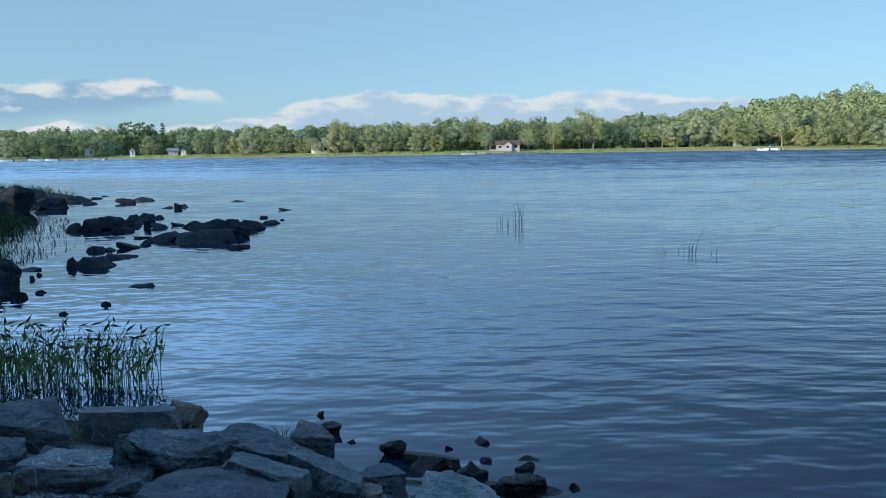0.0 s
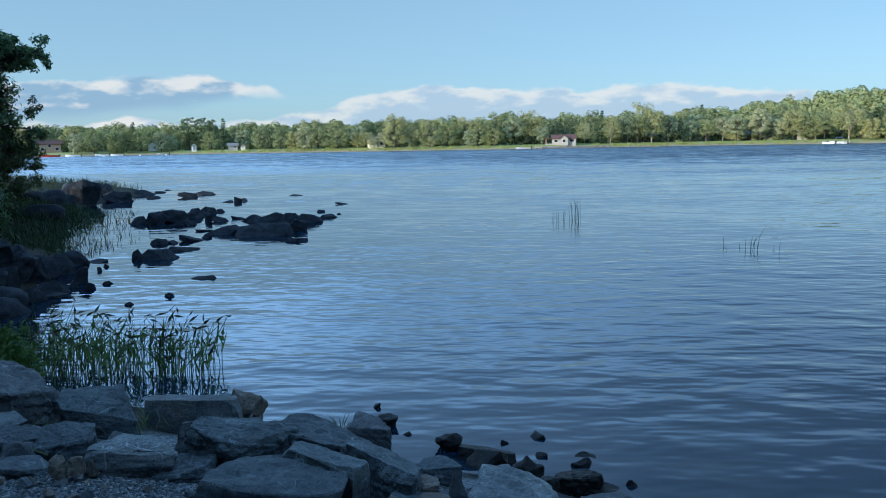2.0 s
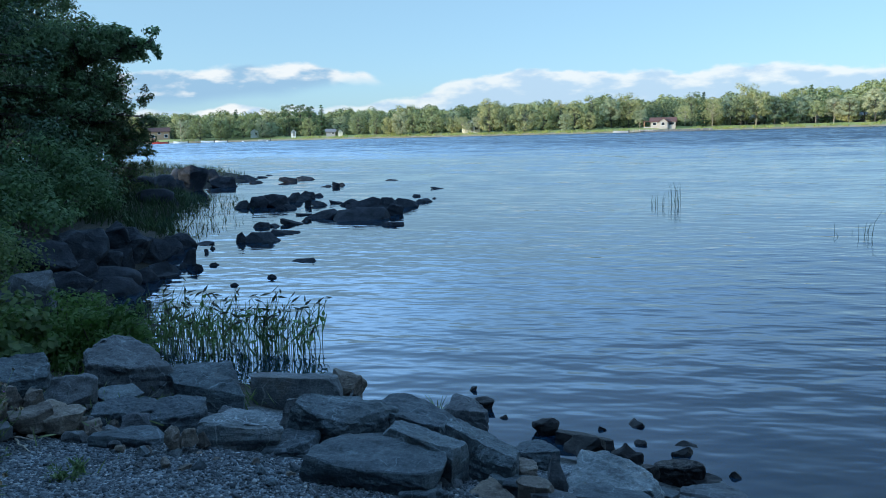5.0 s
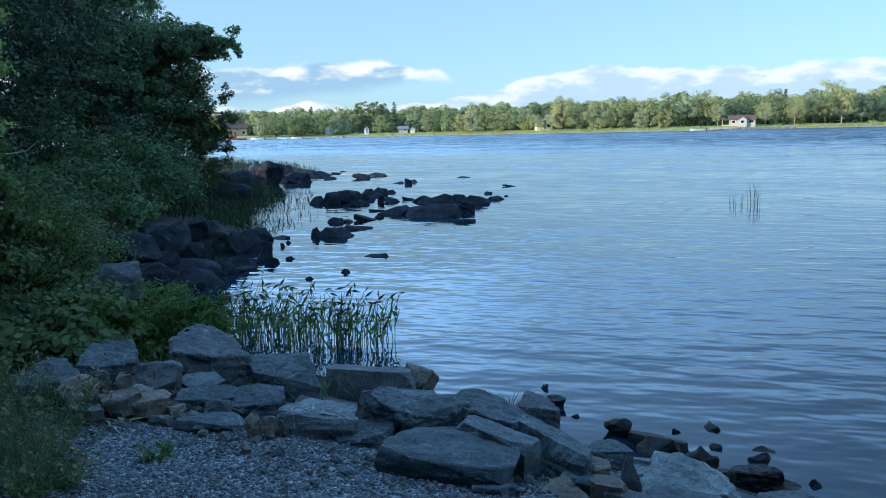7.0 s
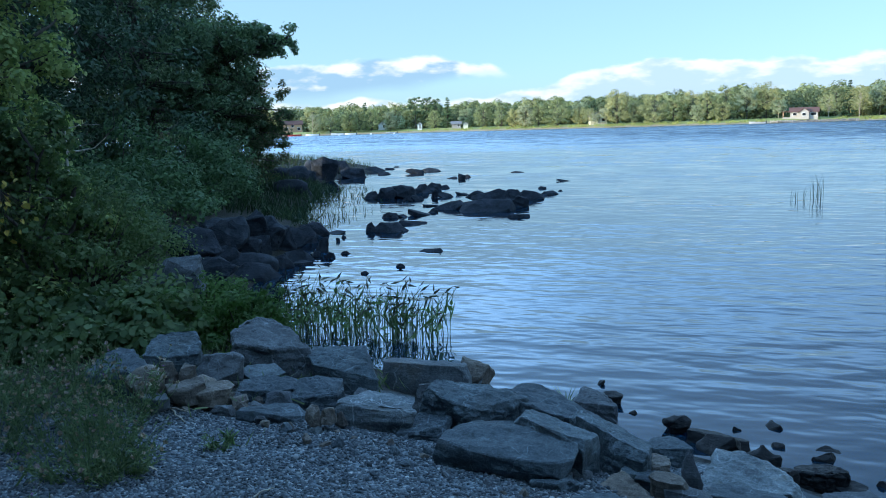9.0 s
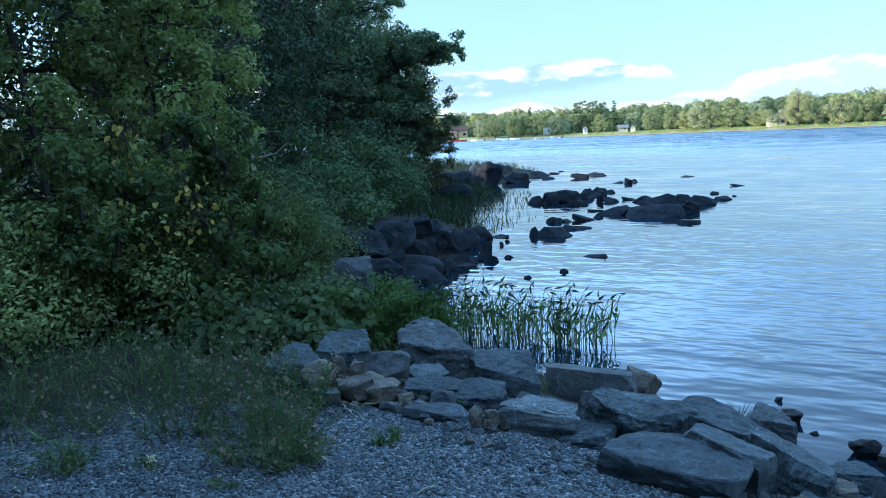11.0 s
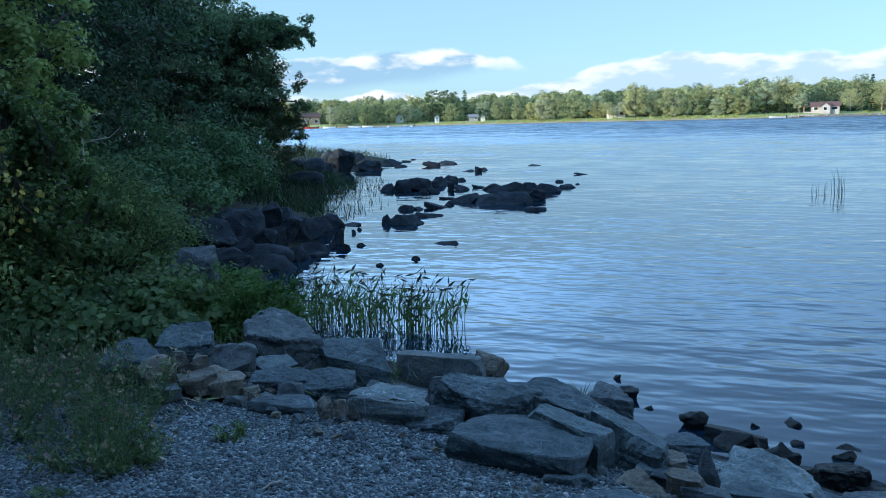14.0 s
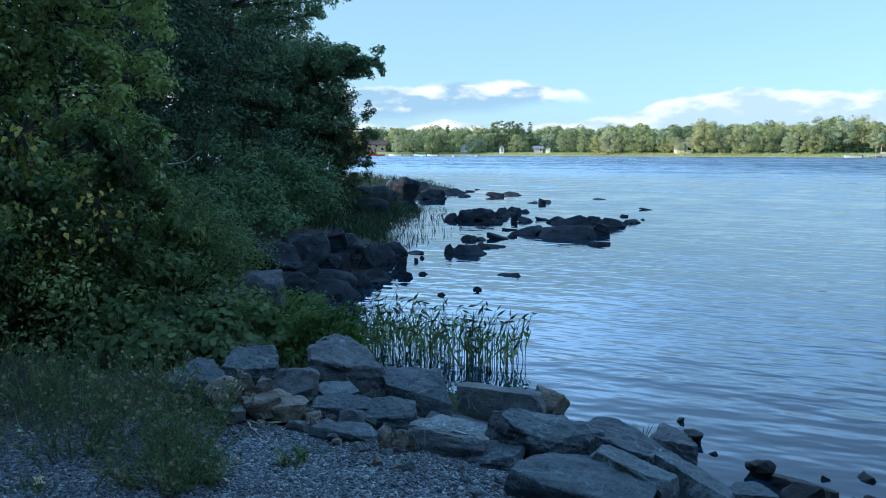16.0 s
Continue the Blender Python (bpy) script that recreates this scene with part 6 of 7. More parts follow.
# small tree at its edge, with some browned leaves
BROWNED = leaf_material("browned_leaf", (0.060, 0.095, 0.050), (0.095, 0.130, 0.066), (0.150, 0.125, 0.080))
big_tree(-15.35, 23.2, 5.2, 22, fan(4, 34, (0.7, 4.9), 1.45, (-0.1, 0.5), 0.42) + [(1.9, 70, 1.9, -0.28, 0.3), (1.4, 95, 1.8, -0.25, 0.3), (2.2, 50, 1.7, -0.25, 0.3), (2.6, 80, 1.9, -0.15, 0.3), (3.2, 75, 1.8, 0.0, 0.32)], 0.085, 56, BROWNED, "small thin tree with browning leaves", "small_tree", 0.08, dense=10.0, wide=0.5, flat=0.85)
# dark trees that close the bank behind; the last two, hidden by the oak, are added to shade the point
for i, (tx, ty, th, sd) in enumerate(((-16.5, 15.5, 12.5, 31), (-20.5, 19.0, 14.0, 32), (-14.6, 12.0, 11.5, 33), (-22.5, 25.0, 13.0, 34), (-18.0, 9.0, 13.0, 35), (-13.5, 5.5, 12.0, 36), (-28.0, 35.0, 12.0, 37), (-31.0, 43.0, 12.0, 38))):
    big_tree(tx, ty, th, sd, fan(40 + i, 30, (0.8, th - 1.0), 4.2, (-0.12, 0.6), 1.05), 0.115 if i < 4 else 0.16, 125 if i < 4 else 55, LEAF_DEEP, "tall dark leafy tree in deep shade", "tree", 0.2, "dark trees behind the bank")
# alder thicket by the gravel
for i, (tx, ty, th, sd) in enumerate(((-8.5, 5.5, 6.8, 51), (-8.4, 7.2, 6.2, 52), (-8.9, 3.6, 6.6, 53), (-8.2, 1.6, 6.2, 54))):
    big_tree(tx, ty, th, sd, fan(60 + i, 44, (0.4, th - 0.2), 1.6, (-0.25, 0.4), 0.36), 0.062, 80, LEAF_SHRUB, "green alder with drooping leafy branches", "alder", 0.04, "alders by the gravel", shape="broad", dense=5.5, wide=0.4, flat=0.8)
# saplings with large leaves, partly yellowed
for i, (tx, ty, th, sd) in enumerate(((-5.55, 5.35, 1.75, 71), (-5.9, 4.95, 1.6, 72), (-6.2, 4.3, 1.6, 73))):
    big_tree(tx, ty, th, sd, fan(80 + i, 18, (0.3, th), 0.55, (0.0, 0.3), 0.2), 0.052, 60, LEAF_BROAD, "slender sapling with broad green leaves", "sapling", 0.02, "saplings at the edge of the gravel", shape="lobed", dense=9.0, wide=0.5, flat=0.9)


def yellow_sprays(x, y, z, n, r, seed):
    rng = np.random.default_rng(seed)
    t = thing("yellow_spray", pose(x, y, z), "hanging spray of yellowed leaves among the green", "vine", "yellowed leaf sprays")
    p = rng.normal(size=(n, 3)) * r * np.array((1, 0.6, 1.1))
    top = np.array((0, 0, r * 1.5))
    V, F = tubes([([top, (top + q) / 2, q], [0.004, 0.003, 0.002]) for q in p], 3)
    part("stem", fast_mesh("stem", V, F, BARK), None, t)
    V, F = leaves(p, rng.normal(size=(n, 3)) * 0.5 + (0.5, -0.9, 0.3), rng.uniform(0.04, 0.072, n), rng, "broad", np.tile((0.1, 0, -1.0), (n, 1)) + rng.normal(size=(n, 3)) * 0.4)
    part("foliage", fast_mesh("foliage", V, F, LEAF_YELLOW), None, t)


for i, (sx_, sy_, sz_, n_, r_) in enumerate(((-6.28, 5.6, 1.98, 9, 0.10), (-6.2, 5.65, 1.68, 16, 0.14), (-6.9, 5.45, 2.3, 10, 0.13), (-6.75, 5.2, 1.75, 4, 0.08), (-6.95, 5.55, 2.55, 4, 0.07), (-6.45, 5.5, 1.45, 7, 0.12))):
    yellow_sprays(sx_ * 0.87, sy_ * 0.87, 2.4 + (sz_ - 2.4) * 0.87, int(n_ * 1.6), r_, 90 + i)

# shrubs, from the gravel's edge towards the point
shrub(-8.7, 9.3, 1.5, 1.4, 2.0, 0.075, 46, 200, LEAF_SHADE, "dense dark green shrub on the bank", 101, clump=0.28)
shrub(-10.2, 11.6, 1.7, 1.6, 2.0, 0.085, 46, 200, LEAF_SHADE, "dense dark green shrub on the bank", 102, clump=0.28)
shrub(-11.2, 14.4, 1.8, 1.8, 2.1, 0.09, 46, 200, LEAF_SHADE, "dense dark green shrub on the bank", 103, clump=0.28)
shrub(-13.2, 17.6, 2.2, 2.0, 2.0, 0.10, 50, 200, LEAF_SHADE, "dense dark green shrub on the bank", 104, clump=0.28)
shrub(-15.2, 20.6, 1.8, 1.6, 1.7, 0.13, 80, 60, LEAF_SHADE, "dense dark green shrub on the bank", 105)
shrub(-7.3, 7.7, 1.1, 1.0, 1.35, 0.052, 120, 90, LEAF_BROAD, "bushy green shrub with fine leaves", 106)
shrub(-8.0, 8.0, 1.2, 1.0, 1.7, 0.055, 110, 90, LEAF_BROAD, "bushy green shrub with fine leaves", 107)
shrub(-9.2, 7.6, 1.3, 1.2, 2.6, 0.09, 100, 64, LEAF_SHADE, "dense dark green shrub on the bank", 108)
shrub(-6.3, 4.9, 0.95, 0.8, 1.25, 0.055, 100, 100, LEAF_SHRUB, "leafy green bush at the gravel's edge", 109)
shrub(-6.9, 3.6, 1.1, 1.0, 1.5, 0.055, 110, 100, LEAF_SHRUB, "leafy green bush at the gravel's edge", 110)
shrub(-6.6, 2.2, 1.0, 0.9, 1.3, 0.055, 90, 100, LEAF_SHRUB, "leafy green bush at the gravel's edge", 111)
for i, (bx, by, br, bh) in enumerate(((-5.25, 5.35, 0.62, 0.55), (-4.75, 5.75, 0.5, 0.5), (-5.75, 5.0, 0.6, 0.65), (-5.3, 6.2, 0.6, 0.6), (-4.55, 5.25, 0.38, 0.42), (-5.0, 4.75, 0.4, 0.42))):
    shrub(bx, by, br, br * 0.8, bh, 0.068, 60, 30, LEAF_BROAD, "low bush with large rounded green leaves", 120 + i, "broad", "broadleaf_bush", clump=0.5, low=0.25, group="broadleaf bushes above the rocks")
for i, (bx, by, br, bh) in enumerate(((-3.95, 6.0, 0.40, 0.68), (-4.45, 6.1, 0.46, 0.72), (-5.25, 7.75, 0.5, 0.42), (-5.9, 8.5, 0.6, 0.5))):
    shrub(bx, by, br, br * 0.8, bh, 0.055, 44, 54, LEAF_LIGHT, "feathery light green bush on the rocks", 130 + i, "oval", "light_green_bush", clump=0.42, group="light green bushes above the rocks")


def bare_twig():
    t = thing("dead_branch", pose(-6.2, 6.48, 2.18) @ Matrix.Scale(0.45, 4), "bleached bare branch sticking out of the dark thicket", "branch")
    V, F = tubes([([(0, 0, -0.9), (0.0, 0, 0.2), (0.02, 0, 0.75), (-0.05, 0, 1.1)], [0.03, 0.025, 0.016, 0.006]),
                  ([(0, 0, 0.12), (0.25, 0.1, 0.14), (0.55, 0.25, 0.2), (0.75, 0.4, 0.42)], [0.025, 0.02, 0.013, 0.005]),
                  ([(0.02, 0, 0.62), (0.35, 0.1, 0.70), (0.7, 0.3, 0.70)], [0.012, 0.008, 0.004])], 6)
    part("twig", fast_mesh("twig", V, F, TWIG), None, t)


bare_twig()


def weed(x, y, r, h, stems, seed, heads=0.6, label="straggly green weed with dried flower heads"):
    """A tuft of thin branching stems with narrow leaves and small dry heads."""
    rng = np.random.default_rng(seed)
    t = thing("weed", pose(x, y, ground_z(x, y) - 0.02), label, "weed", "weeds on the gravel")
    lines, P, N, A, H = [], [], [], [], []
    for i in range(int(stems * 0.45)):
        a, k = rng.uniform(0, 2 * math.pi), math.sqrt(rng.random())
        d = np.array((math.cos(a), math.sin(a), 0))
        hh = h * rng.uniform(0.35, 1.0) * (1 - 0.35 * k)
        pts = [d * r * k * (0.55 + 0.75 * q) + np.array((0, 0, hh * q * (1.1 - 0.1 * q))) + rng.normal(size=3) * 0.012 * q for q in np.linspace(0, 1, 5)]
        lines.append((pts, [0.0035, 0.003, 0.0025, 0.002, 0.0012]))
        for q in rng.uniform(0.05, 0.98, 17):
            j = min(3, int(q * 4))
            c = pts[j] + (pts[j + 1] - pts[j]) * (q * 4 - j)
            out = rng.normal(size=3) + (0, 0, 0.5)
            P.append(c + out * 0.016)
            N.append(rng.normal(size=3) + (0, -0.4, 0.6))
            A.append(out)
        if rng.random() < heads:
            H.append(pts[-1])
            if rng.random() < 0.6:
                e = pts[-2] + rng.normal(size=3) * 0.05 + (0, 0, 0.03)
                lines.append(([pts[-2], e], [0.002, 0.0012]))
                H.append(e)
    V, F = tubes(lines, 3)
    tagged(part("stem", fast_mesh("stem", V, F, WEED), None, t), kind="stuff")
    V, F = leaves(np.array(P), np.array(N), rng.uniform(0.022, 0.055, len(P)), rng, "lance", np.array(A))
    part("foliage", fast_mesh("foliage", V, F, WEED), None, t)
    if H:
        hp = np.repeat(np.array(H), 4, 0)
        V, F = leaves(hp, rng.normal(size=hp.shape), np.repeat(rng.uniform(0.016, 0.032, len(H)), 4), rng, "broad")
        tagged(part("flower_head", fast_mesh("flower_head", V, F, DRY), None, t), kind="stuff")
        if len(H) > 40:
            # a few knapweed heads still in bloom
            hp = np.repeat(np.array(H)[::14] + (0.03, -0.02, -0.04), 7, 0)
            V, F = leaves(hp, rng.normal(size=hp.shape), np.full(len(hp), 0.022), rng, "lance")
            tagged(part("purple_bloom", fast_mesh("purple_bloom", V, F, BLOOM), None, t, "small purple flowers"), kind="stuff")
    return t


for i, (wx, wy, wr, wh, ws, hd) in enumerate((
        (-2.95, 3.02, 0.30, 0.40, 190, 0.45), (-2.72, 2.98, 0.17, 0.30, 90, 0.3), (-3.3, 3.62, 0.3, 0.5, 110, 0.8), (-3.75, 3.75, 0.3, 0.55, 110, 0.7), (-3.1, 3.3, 0.24, 0.46, 70, 0.8), (-3.35, 3.2, 0.26, 0.5, 60, 0.8), (-3.6, 3.0, 0.28, 0.5, 60, 0.7),
        (-3.75, 2.35, 0.2, 0.22, 70, 0.15), (-4.2, 2.75, 0.24, 0.36, 50, 0.5), (-4.0, 3.45, 0.34, 0.5, 90, 0.6), (-4.5, 3.5, 0.4, 0.55, 100, 0.5), (-4.7, 2.7, 0.45, 0.5, 110, 0.4), (-4.15, 3.95, 0.3, 0.55, 70, 0.6),
        (-4.9, 4.2, 0.4, 0.5, 90, 0.5), (-5.2, 3.3, 0.45, 0.6, 100, 0.4), (-5.3, 2.2, 0.5, 0.6, 100, 0.4), (-4.5, 1.9, 0.4, 0.4, 90, 0.3), (-2.55, 3.52, 0.08, 0.10, 26, 0.0), (-3.35, 2.55, 0.1, 0.10, 30, 0.0), (-2.85, 2.62, 0.07, 0.07, 20, 0.0))):
    weed(wx, wy, wr, wh, ws, 140 + i, hd)


# ---- plants in the water ----


def reed_bed():
    rng = np.random.default_rng(61)
    lines, P, N, A, S, HP, HA, HS = [], [], [], [], [], [], [], []
    BP, BA = [], []
    for i in range(270):
        u = rng.random() ** 1.6
        x = -5.15 + 2.15 * u
        y = 7.85 + 0.25 * u + rng.uniform(0, 1.25) * (1 - 0.45 * u)
        h = rng.uniform(0.22, 0.66) * (1 - 0.12 * u)
        lean = np.array((rng.normal() * 0.10 + 0.06, rng.normal() * 0.08))
        tip = np.array((x + lean[0] * h * 2, y + lean[1] * h * 2, h))
        mid = np.array((x + lean[0] * h * 0.6, y + lean[1] * h * 0.6, h * 0.55))
        lines.append(([(x, y, -0.25), mid, tip], [0.0055, 0.005, 0.003]))
        if rng.random() < 0.9:
            # a lance-shaped leaf or a flower spike held at an angle
            d = np.array((rng.normal() * 0.6 + 0.55, rng.normal() * 0.5, rng.uniform(-0.25, 1.0)))
            d /= np.linalg.norm(d)
            L = rng.uniform(0.08, 0.165)
            HP.append(tip + d * L * 0.45)
            HA.append(d)
            HS.append(L)
        for q in range(rng.integers(0, 3)):
            if rng.random() < 0.4:
                # heart-shaped leaf on its own stalk
                d = np.array((rng.normal() * 0.7 + 0.4, rng.normal() * 0.5, rng.uniform(-0.1, 1.0)))
                BP.append(mid + (tip - mid) * rng.uniform(-0.3, 0.95) + d * 0.03)
                BA.append(d)
            f = rng.uniform(0.25, 0.9)
            d = np.array((rng.normal() * 0.35, rng.normal() * 0.35, 1.0))
            d /= np.linalg.norm(d)
            L = rng.uniform(0.18, 0.34)
            P.append(mid * f + np.array((x, y, 0)) * (1 - f) + d * L * 0.5)
            A.append(d)
            S.append(L)
    t = thing("reed_bed", pose(0, 0, 0), "bed of green pickerel weed standing in the shallows", "reeds")
    V, F = tubes(lines, 4)
    part("stem", fast_mesh("stem", V, F, REED), None, t)
    P, A = np.array(P), np.array(A)
    V, F = leaves(P, rng.normal(size=P.shape) + (0, -0.8, 0), np.array(S), rng, "blade", A)
    part("foliage", fast_mesh("foliage", V, F, REED), None, t)
    BP, BA = np.array(BP), np.array(BA)
    V, F = leaves(BP, rng.normal(size=BP.shape) * 0.7 + (0, -0.8, 0.3), rng.uniform(0.06, 0.115, len(BP)), rng, "oval", BA)
    part("leaf_blade", fast_mesh("leaf_blade", V, F, REED), None, t)
    HP, HA = np.array(HP), np.array(HA)
    V, F = leaves(HP, rng.normal(size=HP.shape) + (0, -1.0, 0.2), np.array(HS), rng, "lance", HA)
    part("flower_spike", fast_mesh("flower_spike", V, F, REED_DARK), None, t)
    t["kind"] = "stuff"


reed_bed()


def thin_reeds(x0, x1, y0, y1, n, h, seed, label):
    rng = np.random.default_rng(seed)
    cx, cy = (x0 + x1) / 2, (y0 + y1) / 2
    t = thing("reed_clump", pose(cx, cy, 0), label, "reeds", "sparse reed clumps in open water")
    for i in range(n):
        x, y, hh = rng.uniform(x0, x1) - cx, rng.uniform(y0, y1) - cy, h * rng.uniform(0.2, 1.0)
        a = rng.normal() * 0.2
        V, F = tubes([([(x, y, -0.3), (x + a * 0.3 * hh, y, hh * 0.5), (x + a * hh, y + rng.normal() * 0.05, hh)], [0.0045, 0.004, 0.0015])], 4)
        part("reed_stem", fast_mesh("reed_stem", V, F, SEDGE), None, t)


thin_reeds(1.95, 2.5, 24.4, 25.4, 15, 0.85, 62, "sparse clump of thin reeds in open water")
thin_reeds(1.6, 2.0, 24.3, 25.2, 8, 0.55, 63, "sparse clump of thin reeds in open water")
thin_reeds(4.9, 6.0, 17.5, 18.4, 9, 0.36, 64, "few short reed stems in open water")
thin_reeds(5.45, 5.65, 17.8, 18.1, 3, 0.62, 65, "few short reed stems in open water")


def marsh_grass():
    rng = np.random.default_rng(66)
    n = 40000
    x = rng.uniform(-30, -9.2, n)
    y = rng.uniform(16.5, 48, n)
    sd = bank_distance(x, y)
    keep = (sd > np.where(y < 31, -2.0, 0.8) + rng.normal(size=n) * 0.5) & (sd < 5.5) & (y > 16.5 + rng.random(n)) & ((y < 31) | (rng.random(n) < 0.35))
    x, y, sd = x[keep], y[keep], sd[keep]
    z = np.maximum(ground_height(x, y), -0.25)
    h = rng.uniform(0.2, 0.5, len(x))
    p = np.stack([x, y, z + h * 0.45], -1)
    V, F = leaves(p, rng.normal(size=p.shape) * 0.5 + (0.3, -1, 0), h, rng, "blade", rng.normal(size=p.shape) * 0.28 + (0, 0, 1))
    tagged(new("marsh_grass", fast_mesh("marsh_grass", V, F, SEDGE)), "tall marsh grass between the bank and the rocky point", "grass", kind="stuff")


marsh_grass()


def bank_grass():
    """Rough grass and fallen leaves under the bushes and by the gravel."""
    rng = np.random.default_rng(67)
    n = 9000
    x, y = rng.uniform(-9, -2.4, n), rng.uniform(0.5, 8.5, n)
    sd = bank_distance(x, y)
    edge = x - 0.55 * y + 5.6 + rng.normal(size=n) * 0.55
    keep = (sd > 0.7) & (edge < 0)
    x, y = x[keep], y[keep]
    h = rng.uniform(0.05, 0.18, len(x))
    p = np.stack([x, y, ground_height(x, y) + h * 0.42], -1)
    V, F = leaves(p, rng.normal(size=p.shape) + (0.3, -0.8, 0), h, rng, "blade", rng.normal(size=p.shape) * 0.45 + (0, 0, 1))
    tagged(new("bank_grass", fast_mesh("bank_grass", V, F, WEED)), "thin rough grass at the edge of the gravel", "grass", kind="stuff")


bank_grass()


def pebbles():
    """Loose angular gravel on the standing place and between the rocks."""
    rng = np.random.default_rng(68)
    base = []
    quads = np.array([(4, 5, 7, 6), (0, 1, 5, 4), (2, 6, 7, 3), (0, 4, 6, 2), (1, 3, 7, 5)])
    for k in range(9):
        c = np.array([(x, y, z) for z in (-0.5, 0.5) for y in (-0.5, 0.5) for x in (-0.5, 0.5)])
        c = c * rng.uniform(0.55, 1.15, c.shape) * np.array((rng.uniform(0.9, 1.5), rng.uniform(0.7, 1.0), rng.uniform(0.3, 0.6)))
        tilt = np.array(Euler((rng.uniform(-0.6, 0.6), rng.uniform(-0.6, 0.6), 0)).to_matrix())
        base.append((c @ tilt.T, quads))
    n = 105000
    x, y = rng.uniform(-5.4, 1.1, n), rng.uniform(1.3, 4.8, n)
    sd = bank_distance(x, y)
    # thins out into the trodden ground
    keep = (rng.random(n) < np.clip((y - 1.3) / 0.7, 0, 1) * np.clip((1.1 - x) / 0.6, 0, 1)) & (sd > 0.05) & (x - 0.55 * y + 5.5 > rng.normal(size=n) * 0.5)
    x, y = x[keep], y[keep]
    s = rng.uniform(0.006, 0.0185, len(x)) * np.where(rng.random(len(x)) < 0.03, 1.7, 1.0)
    wob = np.array([noise.noise((a * 1.3, b * 1.3, 3.0)) + 0.5 * noise.noise((a * 4, b * 4, 7.0)) for a, b in zip(x, y)])
    z = ground_height(x, y) + wob * 0.034 + s * 0.15
    V, F, o = [], [], 0
    for i in range(len(x)):
        b, f = base[i % 9]
        a = rng.uniform(0, 2 * math.pi)
        c, q = math.cos(a), math.sin(a)
        V.append(np.stack([b[:, 0] * c - b[:, 1] * q, b[:, 0] * q + b[:, 1] * c, b[:, 2]], -1) * s[i] + (x[i], y[i], z[i]))
        F.append(f + o)
        o += len(b)
    n_ = Nodes("loose_gravel")
    col = n_.ramp(n_.island(), [(0.0, (0.034, 0.042, 0.051)), (0.5, (0.088, 0.102, 0.118)), (0.88, (0.155, 0.172, 0.190)), (0.97, (0.25, 0.26, 0.27)), (1.0, (0.38, 0.38, 0.37))])
    m = n_.finish(col, 0.8, None, 0.3)
    tagged(new("gravel", fast_mesh("gravel", np.concatenate(V), np.concatenate(F), m)), "loose grey crushed gravel", "gravel", kind="stuff")


pebbles()


def back_woods():
    """The woods behind the standing place, never in view, which keep the evening sun off this bank."""
    rng = np.random.default_rng(69)
    P, N = [], []
    for i in range(420):
        # carried round to the right to darken the near faces of the stones
        a = radians(rng.uniform(112, 284))
        r = rng.uniform(11, 50)
        x, y = r * math.sin(a), r * math.cos(a)
        if x > -11 and y > 0.5:
            continue
        h = rng.uniform(15, 20)
        m = 230
        u = rng.normal(size=(m, 3))
        u /= np.linalg.norm(u, axis=1)[:, None]
        P.append(np.array((x, y, ground_z(x, y) + h * 0.5)) + u * np.array((3.4, 3.4, h * 0.5)) * rng.uniform(0.5, 1.0, (m, 1)))
        N.append(u + rng.normal(size=(m, 3)) * 0.5)
    P, N = np.concatenate(P), np.concatenate(N)
    V, F = leaves(P, N, rng.uniform(1.0, 1.7, len(P)), rng)
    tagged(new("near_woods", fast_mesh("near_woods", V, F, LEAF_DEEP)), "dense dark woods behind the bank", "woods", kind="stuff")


back_woods()


# ---- small things on the gravel ----


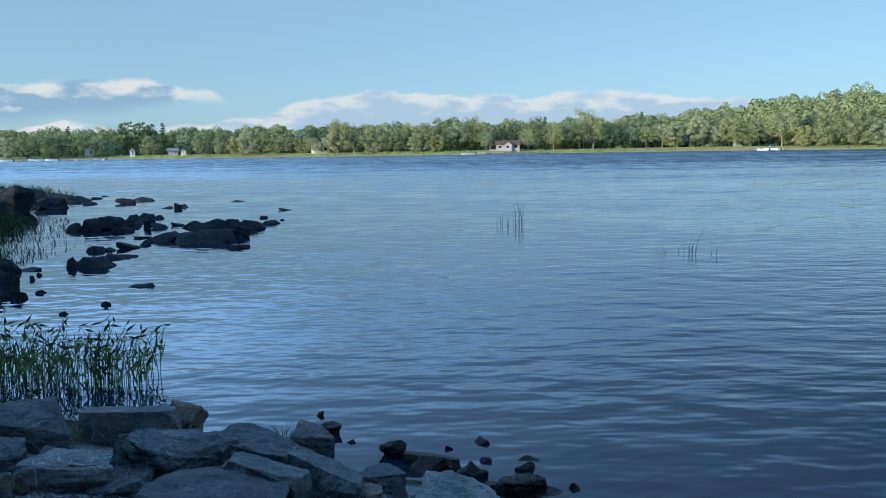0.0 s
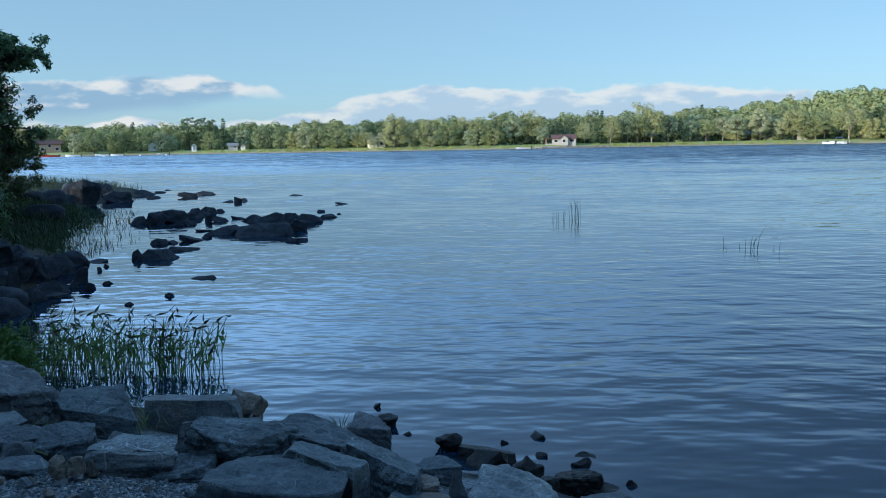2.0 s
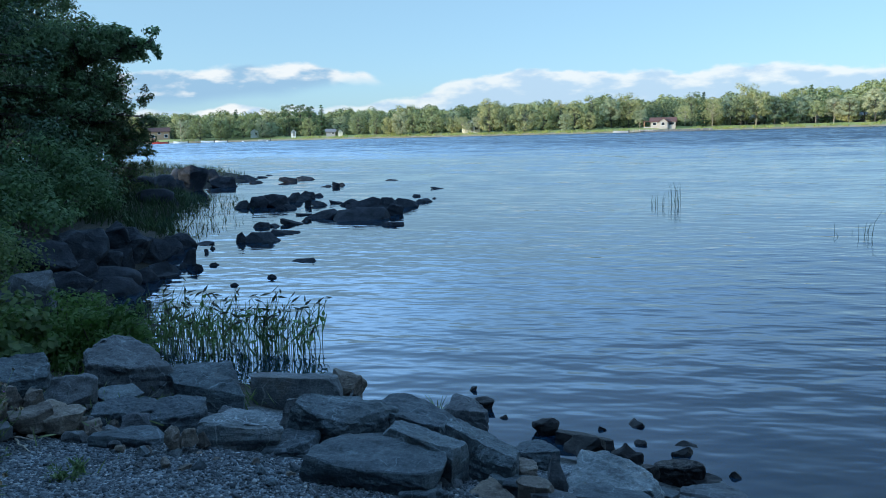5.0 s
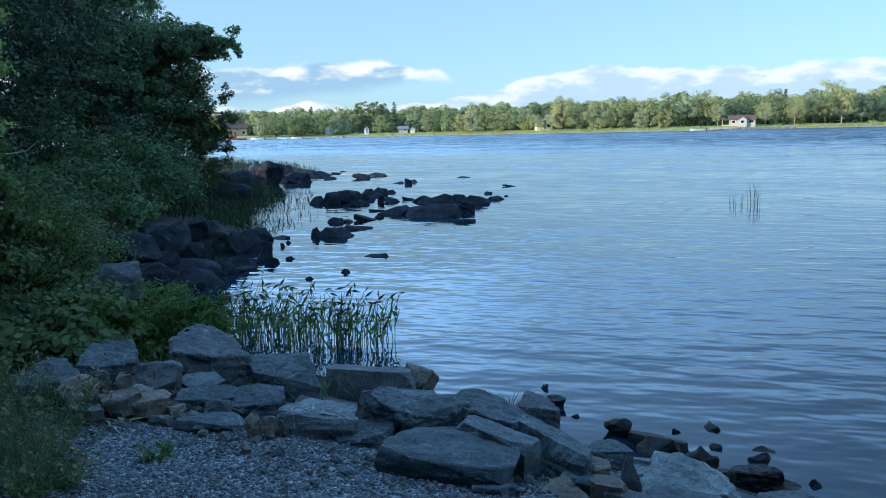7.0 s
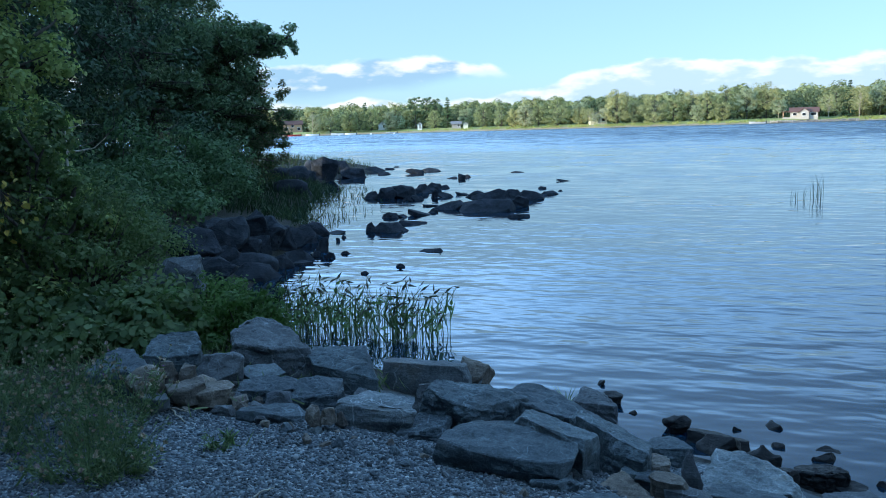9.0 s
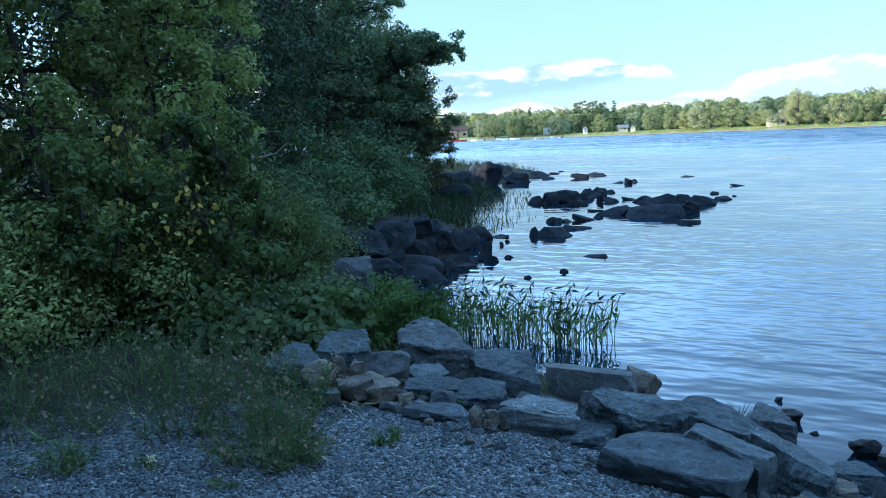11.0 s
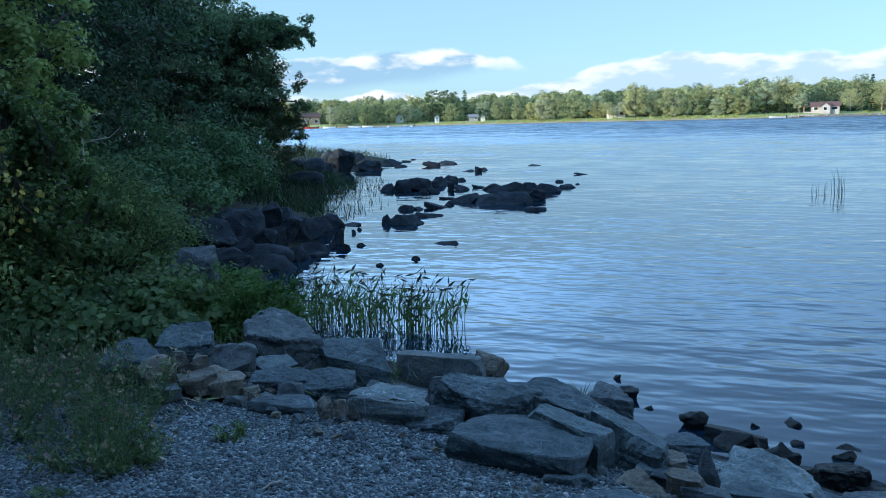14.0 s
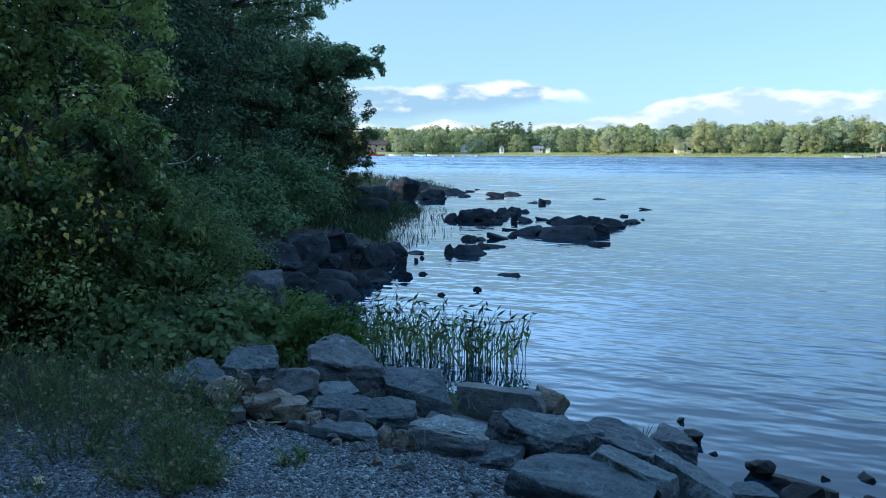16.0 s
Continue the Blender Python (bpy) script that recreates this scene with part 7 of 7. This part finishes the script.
def stick(x, y, length, yaw, seed, label):
    rng = np.random.default_rng(seed)
    pts = [(length * (q - 0.5), 0.12 * length * math.sin(3.0 * q + seed) + rng.normal() * 0.004, 0.008 + 0.012 * math.sin(math.pi * q)) for q in np.linspace(0, 1, 7)]
    V, F = tubes([(pts, [0.005, 0.006, 0.006, 0.005, 0.005, 0.004, 0.002])], 5)
    ob = new("stick", fast_mesh("stick", V, F, TWIG))
    ob.matrix_world = pose(x, y, ground_z(x, y) + 0.008, 0, 0, yaw)
    tagged(ob, label, "stick", "dry sticks on the gravel")


stick(-3.18, 3.9, 0.34, 12, 1, "bleached dry stick lying on the gravel")
stick(-3.05, 3.84, 0.26, -24, 2, "bleached dry stick lying on the gravel")
stick(-3.3, 3.82, 0.22, 40, 3, "bleached dry stick lying on the gravel")
stick(-1.98, 3.02, 0.12, 60, 4, "short curved twig on the gravel")


def dry_leaf(x, y, size, yaw, seed):
    V, F = leaves(np.array([(0, 0, 0.02)]), np.array([(0.3, -0.4, 0.8)]), size, np.random.default_rng(seed), "lobed")
    ob = new("dry_leaf", fast_mesh("dry_leaf", V, F, DRY))
    ob.matrix_world = pose(x, y, ground_z(x, y) + 0.015, 0, 0, yaw)
    tagged(ob, "curled orange-brown dead leaf on the gravel", "leaf", "dead leaves on the gravel")


dry_leaf(-3.36, 2.62, 0.07, 30, 1)
dry_leaf(-2.6, 3.05, 0.05, 100, 2)
dry_leaf(-3.9, 2.9, 0.06, 200, 3)


def grass_tuft(x, y, z, n, h, seed, label):
    rng = np.random.default_rng(seed)
    t = thing("grass_tuft", pose(x, y, z), label, "grass", "grass tufts between the rocks")
    for i in range(n):
        a, hh = rng.normal() * 0.45, h * rng.uniform(0.6, 1.0)
        V, F = tubes([([(rng.normal() * 0.02, 0, 0), (a * 0.4 * hh, 0, hh * 0.6), (a * hh, rng.normal() * 0.02, hh)], [0.005, 0.004, 0.001])], 3)
        part("blade", fast_mesh("blade", V, F, REED), None, t)


grass_tuft(-1.13, 5.85, 0.22, 9, 0.22, 5, "small tuft of grass between the rocks")
grass_tuft(-2.55, 3.62, 0.70, 12, 0.10, 6, "small tuft of grass at the edge of the gravel")
